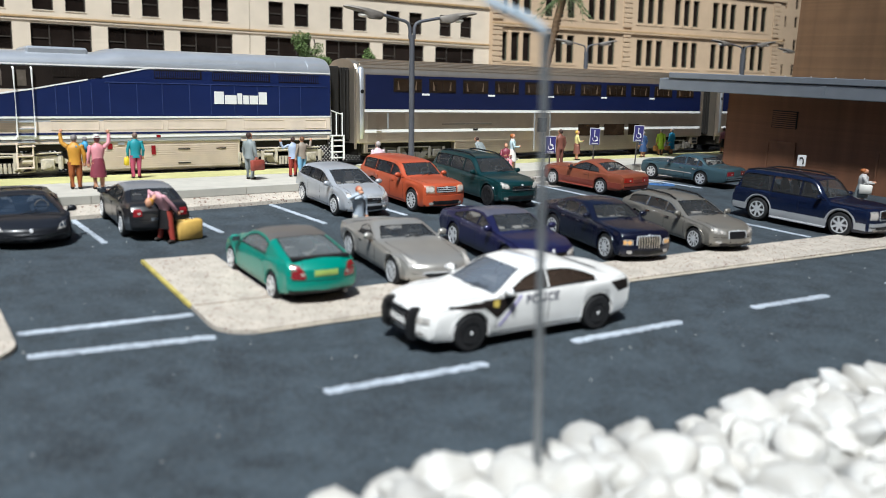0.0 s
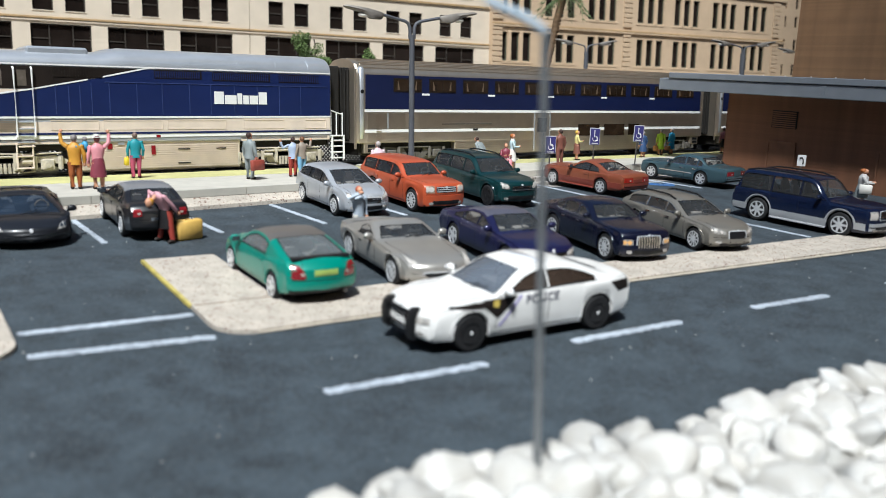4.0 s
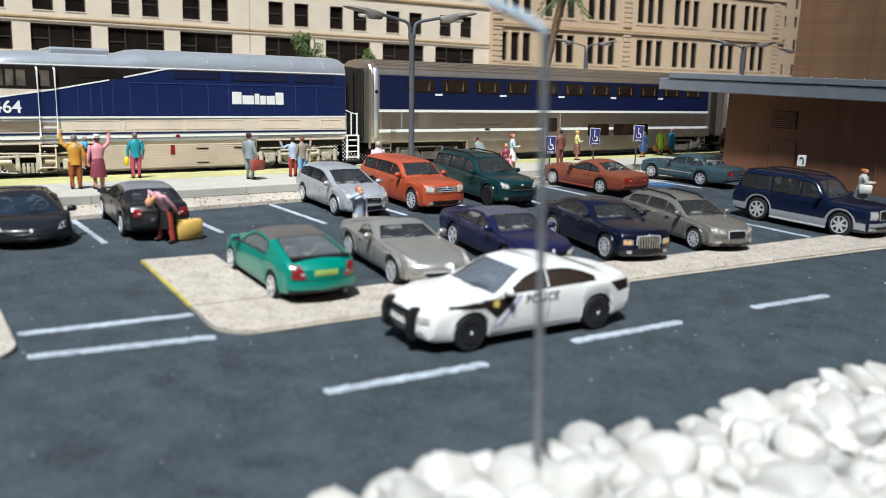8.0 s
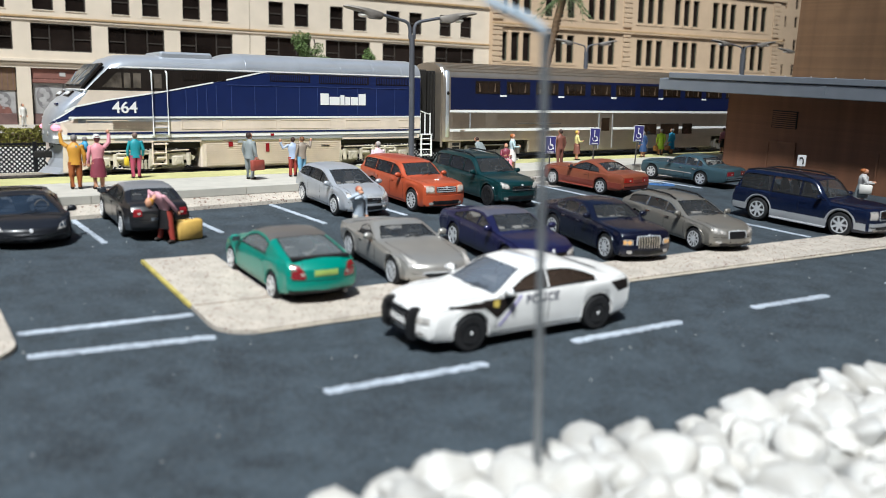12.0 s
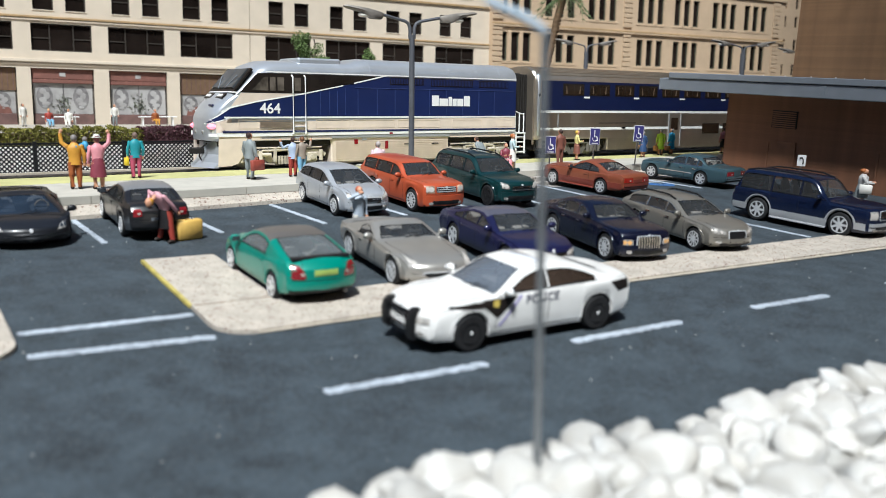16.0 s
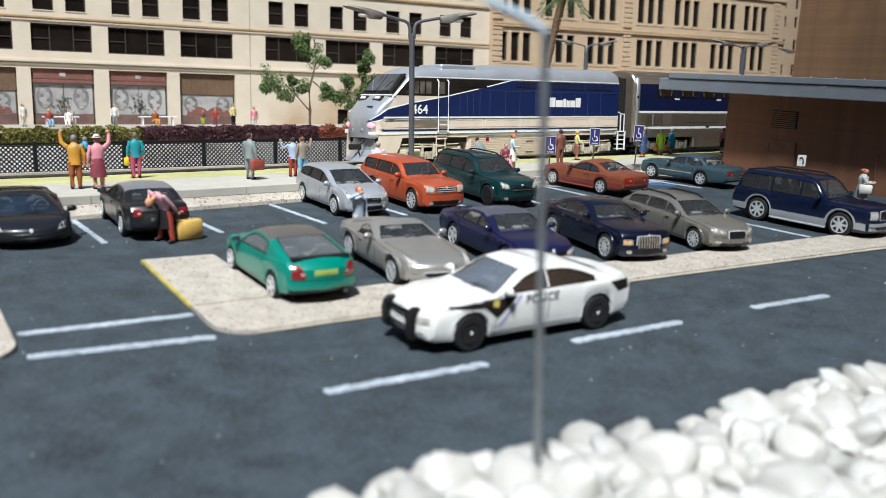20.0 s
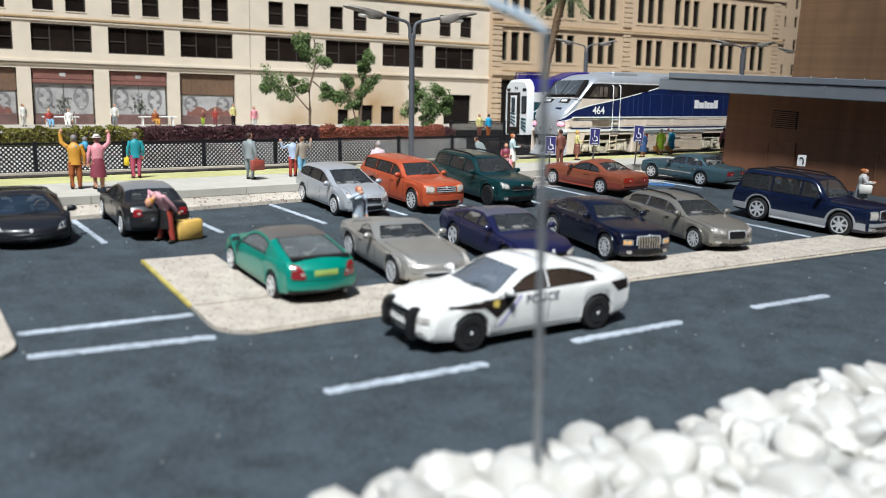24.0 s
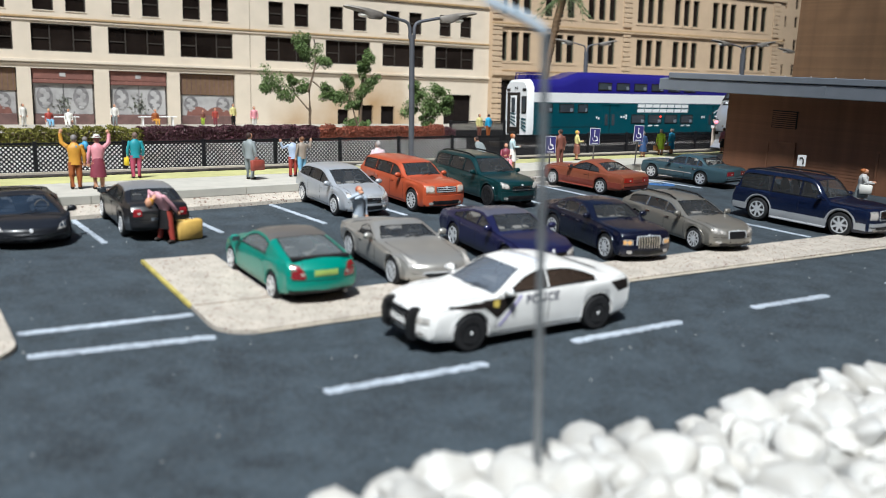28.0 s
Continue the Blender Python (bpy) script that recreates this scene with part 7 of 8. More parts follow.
    part("underframe", rbox(0.8, 24.8, -1.2, 1.2, 0.30, 0.60, 0.03), DARKUNDER, t)
    part("coupler", rbox(-0.6, 0.3, -0.15, 0.15, 0.45, 0.75, 0.05), DARKUNDER, t)
    bogie(t, 3.0, tone=DARKUNDER, wb=2.4, r=0.42)
    bogie(t, 22.5, tone=DARKUNDER, wb=2.4, r=0.42)
    return t


CX, CY, CH = 36.45, 38.75, 0.0
commuter_coach(P(CX, CY, 1.32, 0, 0, CH))
track("second_track", P(CX, CY, 1.32, 0, 0, CH), -2, 40, "steel rails on sleepers under the standing coach")


# ---- lamps and signs ----
def lamp_head(bm, p, d, tilt=0.12):
    """A cobra head: bulging housing with a thin tip, starting at p and pointing along d (plan)."""
    p, d = Vector(p), Vector(d)
    side = Vector((-d.y, d.x, 0))
    rings = []
    for a, w, h0, h1 in ((0.0, 0.05, -0.05, 0.05), (0.12, 0.17, -0.20, 0.08), (0.55, 0.22, -0.24, 0.12), (0.72, 0.22, -0.16, 0.13), (1.0, 0.21, -0.06, 0.13), (1.55, 0.17, 0.0, 0.12), (1.7, 0.06, 0.03, 0.09)):
        c = p + d * a + Vector((0, 0, a * tilt))
        rings.append([c + side * (w * s) + Vector((0, 0, z)) for s, z in ((-0.7, h0), (0.7, h0), (1, (h0 + h1) / 2), (0.7, h1), (-0.7, h1), (-1, (h0 + h1) / 2))])
    loft(bm, rings)
    bmesh.ops.recalc_face_normals(bm, faces=bm.faces[:])


def street_lamp(x, y, z, top, heading, label, reach=1.25, r=0.11, tone=POLE):
    t = thing("street_lamp", P(x, y, z, 0, 0, heading), label, "street lamp", "double-headed street lamps")
    h = top - z
    bm = B()
    tube(bm, [(0, 0, 0), (0, 0, 0.25), (0, 0, 0.3), (0, 0, h - 0.45)], [r * 1.8, r * 1.8, r * 1.15, r], 12)
    part("pole", bm, tone, t, smooth=40)
    for s in (-1, 1):
        bm = B()
        pts = [(s * 0.09, 0, h - 0.6), (s * 0.10, 0, h - 0.15), (s * 0.18, 0, h + 0.02), (s * 0.32, 0, h + 0.10), (s * reach, 0, h + 0.30)]
        tube(bm, pts, [0.075, 0.075, 0.07, 0.065, 0.06], 8)
        part("arm", bm, tone, t, smooth=40)
        bm = B()
        lamp_head(bm, (s * reach, 0, h + 0.30), (s, 0, 0))
        hd = part("lamp_head", bm, HEADGREY, t, "weathered beige grey lamp head", smooth=50)
        part("lens", ball(B(), (s * (reach + 0.86), 0, h + 0.25), (0.26, 0.14, 0.10), 12, 6), LAMPGLASS, hd, "pale glass lens", smooth=60)
    return t


street_lamp(13.55, 16.0, ZP, 7.45, -8, "grey double-headed street lamp on the platform")
street_lamp(48.0, 43.8, ZB, 9.35, -20, "grey double-headed street lamp behind the second track", r=0.19)
street_lamp(54.8, 32.2, ZB, 9.0, -20, "dark double-headed street lamp behind the station roof", r=0.21, tone=POLE)
street_lamp(71.3, 38.0, ZB, 9.3, -20, "grey double-headed street lamp beside the tall block", tone=BRONZE)

PALEGREY = mat("sign_pale_grey", (0.52, 0.52, 0.53), 0.5, grain=0.1, size=0.2)
SIGNBLUE = mat("sign_blue", (0.045, 0.040, 0.16), 0.4, grain=0.1, size=0.2)


def bay_sign(x, y, z, h, lean, label, rz=-20):
    t = thing("parking_sign", P(x, y, z, 0, lean, rz), label, "sign", "accessible bay signs")
    bm = B()
    tube(bm, [(0, 0, 0), (0, 0, h)], 0.035, 8)
    part("pole", bm, STEEL, t)
    p = part("plate", rbox(-0.25, 0.25, -0.075, -0.045, h - 0.80, h - 0.02, 0.01), PALEGREY, t, "white bordered plate")
    part("field", rbox(-0.225, 0.225, -0.085, -0.074, h - 0.775, h - 0.05, 0.004), SIGNBLUE, p)
    bm = B()
    ring = []
    for k in range(17):
        a = radians(-200 + 290 * k / 16)
        ring.append((0.0 + 0.12 * cos(a), -0.092, h - 0.50 + 0.12 * sin(a)))
    tube(bm, ring, 0.018, 5)
    tube(bm, [(-0.03, -0.092, h - 0.20), (-0.03, -0.092, h - 0.42), (0.09, -0.092, h - 0.44), (0.13, -0.092, h - 0.60)], 0.022, 5)
    ball(bm, (-0.03, -0.092, h - 0.16), 0.035, 8, 5)
    part("symbol", bm, WHITE, p)
    part("text_bar", rbox(-0.15, 0.15, -0.090, -0.084, h - 0.75, h - 0.70, 0.002), PALEGREY, p)
    return t


bay_sign(22.4, 14.45, ZP, 1.82, 1.5, "blue and white bay sign on a grey pole")
bay_sign(24.7, 14.05, ZP, 1.95, 4.0, "leaning blue and white bay sign on a grey pole")
bay_sign(19.55, 14.15, ZP, 1.50, 1.0, "low blue and white bay sign on a grey pole")

t = thing("phone_sign", pose(0, 0, 0) @ P(31.0, 9.6, lot_z(9.65) - 0.18, 0, 3, -55), "white sign with a dark curved symbol by the station wall", "sign")
part("pole", tube(B(), [(0, 0, 0), (0, 0, 1.55)], 0.035, 8), STEEL, t)
p = part("plate", rbox(-0.19, 0.19, -0.07, -0.04, 1.05, 1.58, 0.01), WHITE, t)
part("symbol", tube(B(), [(-0.08, -0.08, 1.42), (0.0, -0.08, 1.46), (0.06, -0.08, 1.38), (0.08, -0.08, 1.16)], [0.06, 0.03, 0.03, 0.03], 6), BLACK, p)
t = thing("bollard", on_lot(24.0, 0.75), "small grey post on the kerb", "post")
part("post", tube(B(), [(0, 0, 0.1), (0, 0, 0.85), (0, 0, 0.9)], [0.07, 0.07, 0.04], 8), STEEL, t)


# the thin lamp pole in the foreground
GLOBE = mat("pale_blue_lamp", (0.46, 0.55, 0.63), 0.3, grain=0.05, size=0.3)
ROD = mat("pole_blue_grey", (0.25, 0.265, 0.275), 0.5, 0.2, grain=0.2, size=0.3)
t = thing("wire_lamp", P(1.335, -7.80, 0.0), "thin grey lamp pole leaning among white pebbles", "street lamp")
LEAN = Vector((-0.664, -0.748, 0))
rod = [LEAN * (0.30 * (z + 0.7)) + Vector((0, 0, z)) for z in (-0.7, 1.0, 2.8, 4.92)]
part("pole", tube(B(), rod, [0.046, 0.044, 0.042, 0.036], 12), ROD, t, smooth=40)
tip = rod[-1]
part("arm", tube(B(), [tip, tip + Vector((-0.07, 0.045, 0.06)), tip + Vector((-0.19, 0.12, 0.14)), tip + Vector((-0.46, 0.29, 0.27))], [0.036, 0.042, 0.044, 0.042], 10), GLOBE, t, "pale bluish lamp arm", smooth=40)


# ---- pebbles ----
def pebble_mesh(seed):
    rng = random.Random(seed)
    bm = B()
    bmesh.ops.create_icosphere(bm, subdivisions=3, radius=0.5)
    off = Vector((seed * 7.1, 3.3, 1.7))
    cuts = [Vector((rng.gauss(0, 1), rng.gauss(0, 1), rng.gauss(0, 1))).normalized() for _ in range(14)]
    for v in bm.verts:
        d = v.co.normalized()
        r = 0.5 * (1 + 0.22 * noise.noise(d * 1.3 + off) + 0.06 * noise.noise(d * 4 + off))
        for c in cuts:
            k = d.dot(c)
            if k > 0.6:
                r = min(r, 0.5 * 0.62 / k)
        v.co = d * r
        v.co.x *= 1.15
        v.co.z *= 0.82
    return mesh_of("pebble", bm, STONE, 50)


PEB = [pebble_mesh(k) for k in range(9)]
rng = random.Random(21)
n = 0
for ya, yb, lift, step in ((-12.6, -6.95, 0.20, 0.54), (-11.9, -7.35, 0.48, 0.56), (-10.8, -8.3, 0.66, 0.68)):
    y = ya
    while y < yb:
        x = -5.5 + rng.uniform(0, 0.4)
        while x < 17.5:
            xx, yy = x + rng.uniform(-0.12, 0.12), y + rng.uniform(-0.12, 0.12) + 0.01 * x
            wave = 0.22 * sin(xx * 1.1) + 0.15 * sin(xx * 2.7 + 1)
            edge_near = -11.6 + 0.36 * (xx - 3.3)
            far_ok = yy < yb + wave
            along_heap = xx * 0.539 + yy * 0.842 + 15.27      # the heap widens like a fan
            across_heap = xx * 0.842 - yy * 0.539 - 4.18
            if far_ok and yy > edge_near + 0.1 and along_heap > 3.2 and -along_heap * 0.52 - 1.3 < across_heap < along_heap * 0.52 + 0.6 and lot_z(yy) > 3.1 - 0.50 * along_heap:
                s = rng.uniform(0.58, 1.0) if rng.random() < 0.8 else rng.uniform(0.32, 0.5)
                ob = new("pebble", PEB[n % 9])
                ob.matrix_basis = P(xx, yy, lot_z(yy) + lift * rng.uniform(0.85, 1.1) - 0.05 + max(-0.12, min(0.30, 0.28 - 0.06 * (xx + 2))), rng.uniform(-30, 30), rng.uniform(-30, 30), rng.uniform(0, 360)) @ Matrix.Diagonal((s, s, s * rng.uniform(0.85, 1.1), 1))
                tagged(ob, "rounded white pebble in the heap beside the road", "pebble", "white pebbles beside the road")
                n += 1
            x += step * rng.uniform(0.9, 1.15)
        y += step * 0.85
WOODEDGE = mat("dark_wood_edge", (0.12, 0.055, 0.025), 0.6, grain=0.4, size=0.5)
bm = slab(B(), [(0.0, -12.9), (14.0, -7.9), (14.2, -8.3), (0.2, -13.3)][::-1], -3.5, -0.35)
alone("layout_edge", bm, WOODEDGE, P(0, 0, 0), "dark wooden edge board of the layout", "edge board", kind="structure")


# grit scattered on the asphalt
bm = B()
rng = random.Random(77)
for k in range(260):
    x, y, r = rng.uniform(-8, 34), rng.uniform(-6.5, 11), rng.choice((0.009, 0.012, 0.015, 0.02))
    ball(bm, (x, y, 0.006), (r, r * 0.8, r * 0.6), 5, 3)
alone("grit", bm, STONE, on_lot(0, 0), "tiny pale grit specks on the asphalt", "grit", kind="stuff")

# unseen light blockers added around the layout; overhead stays open beyond the slab
BLOCKWALL = mat("light_block_wall", (0.20, 0.15, 0.11), 0.9, grain=0.2, size=20)
# added walls out of view: they cut sky fill and darken reflections
alone("wall_south", box(B(), -260, 260, -104, -100, -60, 105), BLOCKWALL, P(0, 0, 0), "plain dark room wall behind the camera", "wall", kind="structure")
# added slab out of view: its slanted edge shades the right side
alone("ceiling", slab(B(), [(-67, -100), (260, -100), (260, 145)], 190, 194), BLOCKWALL, P(0, 0, 0), "plain dark ceiling over the layout", "ceiling", kind="structure")
alone("wall_west", box(B(), -264, -260, -100, 260, -60, 150), BLOCKWALL, P(0, 0, 0), "plain warm room wall", "wall", kind="structure")
alone("wall_north", box(B(), -260, 260, 260, 264, -60, 190), BLOCKWALL, P(0, 0, 0), "plain warm room wall behind the buildings", "wall", kind="structure")
alone("wall_east", box(B(), 256, 260, -100, 260, -60, 190), BLOCKWALL, P(0, 0, 0), "plain dark room wall", "wall", kind="structure")


# ---- trees ----
def tree(x, y, z, limbs, clumps, label, seed, trunk_r=0.13, leaf=0.125, per=520):
    """limbs: lines of points; clumps: (right, away, up, radius) from the foot."""
    rng = random.Random(seed)
    t = thing("tree", P(x, y, z), label, "tree", "small trees by the building")
    right, away = Vector((0.842, -0.539, 0)), Vector((0.539, 0.842, 0))

    def at(a, b, c):
        return right * a + away * b + Vector((0, 0, c))
    bm = B()
    for i, l in enumerate(limbs):
        pts = [at(*p) for p in l]
        r0 = trunk_r if i == 0 else trunk_r * 0.45
        tube(bm, pts, [lerp(r0, r0 * 0.35, k / (len(pts) - 1)) for k in range(len(pts))], 7)
    part("trunk", bm, BARK, t, "thin bent trunk and limbs", smooth=60)
    spots = []
    for a, b, c, r in clumps:
        for _ in range(7):
            d = Vector((rng.gauss(0, 1), rng.gauss(0, 1), rng.gauss(0, 0.7)))
            d = d.normalized() * r * rng.uniform(0.25, 0.85)
            spots.append((at(a, b, c) + d * 1.1, r * rng.uniform(0.35, 0.7)))

    def place(g):
        c, r = spots[g.randrange(len(spots))]
        d = Vector((g.gauss(0, 1), g.gauss(0, 1), g.gauss(0, 1))).normalized()
        return c + d * r * g.random() ** 0.4
    me = leaf_cloud(rng, per * len(clumps), place, leaf)
    me.materials.append(LEAF)
    share("crown", me, t, Matrix.Identity(4), "uneven crown of small green leaves")
    return t


tree(20.71, 42.9, ZB, [[(0, 0, 0), (0.05, 0, 1.5), (0.0, 0, 3.0), (0.55, 0, 5.0), (0.4, 0, 6.6)], [(0, 0, 1.5), (-1.3, 0, 3.0), (-2.3, 0, 3.8)], [(0, 0, 2.8), (-0.9, 0, 3.6), (-1.3, 0, 4.2)], [(0.3, 0, 3.6), (1.0, 0, 3.0), (1.7, 0, 3.3)]],
     [(-0.3, 0, 6.2, 0.9), (0.2, 0, 5.4, 0.85), (1.1, 0, 5.0, 0.7), (-2.6, 0, 3.7, 0.95), (-1.9, 0, 2.7, 0.75), (-3.1, 0, 3.1, 0.6), (-0.6, 0, 3.2, 0.6), (-1.3, 0, 3.7, 0.5), (1.1, 0, 2.9, 0.65), (1.9, 0, 2.6, 0.5)], "slender green tree with separate leaf clumps", 11, per=1200)
tree(23.82, 40.94, ZB, [[(0, 0, 0), (0.1, 0, 2.0), (0.2, 0, 3.6), (0.6, 0, 5.0)], [(-0.2, 0, 0.5), (-0.6, 0, 2.0), (-1.0, 0, 3.2)], [(0.1, 0, 2.6), (0.7, 0, 3.4)]],
     [(0.7, 0, 5.2, 0.65), (0.3, 0, 4.6, 0.6), (0.9, 0, 3.6, 0.6), (0.3, 0, 3.0, 0.5), (-0.9, 0, 3.6, 0.55), (-1.1, 0, 2.5, 0.8), (-0.5, 0, 2.0, 0.6), (-0.5, 0, 0.5, 0.6), (0.3, 0, 0.5, 0.4)], "slender green tree beside small dark doorways", 12, per=1200)
tree(27.93, 38.32, ZB, [[(0, 0, 0), (0, 0, 1.2), (0.5, 0, 2.4)], [(0, 0, 1.0), (-0.8, 0, 2.0), (-1.0, 0, 3.0)], [(0, 0, 0.8), (1.0, 0, 1.8)]],
     [(0.6, 0, 2.4, 1.0), (1.5, 0, 2.2, 0.7), (0.2, 0, 1.6, 0.9), (1.1, 0, 1.6, 0.8), (-0.9, 0, 2.6, 0.75), (-1.3, 0, 1.6, 0.7), (-0.8, 0, 3.3, 0.5), (0.9, 0, 3.1, 0.6), (0.0, 0, 0.9, 0.6)], "bushy green tree with dense crown", 13, per=1100)

PALM = mat("palm_green", (0.10, 0.15, 0.055), 0.6, island=0.3)
PALMTRUNK = mat("palm_trunk", (0.22, 0.14, 0.075), 0.9, grain=0.45, size=0.25, bump=0.8)
t = thing("palm_tree", P(45.25, 47.1, ZB), "tall palm tree with rough brown trunk", "tree")
bm = B()
pts = [(0.0, 0, 0), (0.3, -0.1, 3.0), (0.75, -0.35, 6.0), (1.35, -0.7, 9.6), (1.8, -0.95, 11.6)]
tube(bm, pts, [0.33, 0.30, 0.29, 0.32, 0.36], 10)
trunk = part("trunk", bm, PALMTRUNK, t, smooth=50)
for k in range(18):
    q = k / 17
    x, y, z = lerp(0.75, 1.8, q), lerp(-0.35, -0.95, q), lerp(6.0, 11.6, q)
    part("bark_ring", tube(B(), [(x, y, z), (x + 0.03, y - 0.02, z + 0.16)], [0.34, 0.37], 10), PALMTRUNK, trunk)
rng = random.Random(5)
for k in range(17):
    a = 2 * pi * k / 17 + rng.uniform(-0.15, 0.15)
    up = rng.uniform(-0.2, 1.1)
    bm = B()
    c = Vector((1.8, -0.95, 11.7))
    d = Vector((cos(a), sin(a), 0))
    s = Vector((-d.y, d.x, 0))
    L = rng.uniform(2.0, 2.7)
    mid = [c + d * (L * q) + Vector((0, 0, up * L * q * (1 - q) * 1.6 - 1.1 * L * q * q * 0.6)) for q in [i / 9 for i in range(10)]]
    tube(bm, mid, [0.05 * (1 - i / 11) for i in range(10)], 5)
    for i in range(1, 10):
        for sg in (-1, 1):
            w = 0.62 * sin(pi * (0.12 + 0.8 * i / 10))
            p0 = mid[i]
            tip = p0 + s * (sg * w) + d * 0.28 + Vector((0, 0, -0.32))
            plate(bm, [p0 - d * 0.07, p0 + d * 0.07, tip], (0, 0, 0.012))
    part("frond", bm, PALM, t)

# ---- police car details ----
SLATE = mat("slate_decal", (0.20, 0.20, 0.23), 0.5)
GOLD = mat("gold_decal", (0.50, 0.38, 0.08), 0.5, grain=0.2, size=0.2)
VIOLETDECAL = mat("violet_decal", (0.30, 0.27, 0.50), 0.5)
shell, skin_at = SHELLS["car" + police["label"]]
bm = B()
for y in (-0.44, 0.44):
    loft(bm, [[(x - 0.07, y - 0.07, z), (x + 0.06, y - 0.07, z), (x + 0.06, y + 0.07, z), (x - 0.07, y + 0.07, z)] for x, z in ((2.52, 0.24), (2.58, 0.30), (2.60, 0.62), (2.56, 0.76), (2.48, 0.82))])
bmesh.ops.recalc_face_normals(bm, faces=bm.faces[:])
pb = part("push_bar", bm, BLACK, police, "black push bar uprights")
for z in (0.44, 0.74):
    part("cross_bar", tube(B(), [(2.57, -0.44, z), (2.59, 0, z), (2.57, 0.44, z)], 0.03, 8), BLACK, pb)
part("light_bar", rbox(-0.32, -0.08, -0.48, 0.48, 1.40, 1.47, 0.03), mat("light_bar_lens", (0.62, 0.63, 0.67), 0.15, coat=1.0), police, "pale roof light bar", smooth=50)
for s in (-1, 1):
    f = part("fender_decal", shell("y", s, ((2.02, 0.83), (1.30, 0.80), (1.30, 0.92), (2.02, 0.87)), 8, 3, 0.006, 0.02), CABBLACK, police, "black fender decal")
    part("decal_tail", shell("y", s, ((1.30, 0.80), (0.98, 0.56), (0.50, 0.945), (1.30, 0.92)), 8, 6, 0.006, 0.02), CABBLACK, f)
    part("shield", shell("y", s, ((1.10, 0.78), (0.97, 0.77), (0.94, 0.90), (1.08, 0.90)), 3, 3, 0.012, 0.0, 0.4), GOLD, f)
    part("swoosh", shell("y", s, ((0.96, 0.40), (0.90, 0.40), (0.40, 0.94), (0.47, 0.94)), 2, 8, 0.007, 0.02), VIOLETDECAL, f)
    part("rear_decal", shell("y", s, ((-1.82, 0.96), (-2.08, 0.74), (-2.36, 0.78), (-2.36, 0.97)), 4, 4, 0.008, 0.02), CABBLACK, police)
p, n = skin_at("y", 1, -0.3, 0.80)
letters(police, "POLICE", 0.25, 0.34, p.y + 0.006, 0.76, SLATE, "dark lettering on the door", facing=1)
letters(police, "POLICE", 0.25, -0.9, -p.y - 0.006, 0.76, SLATE, "dark lettering on the door", facing=-1)


# ---- figurines: each one plain painted mesh ----
PAINTS = {}


def tint(name, c):
    if name not in PAINTS:
        PAINTS[name] = mat(name, c, 0.55, grain=0.18, size=0.25)
    return PAINTS[name]


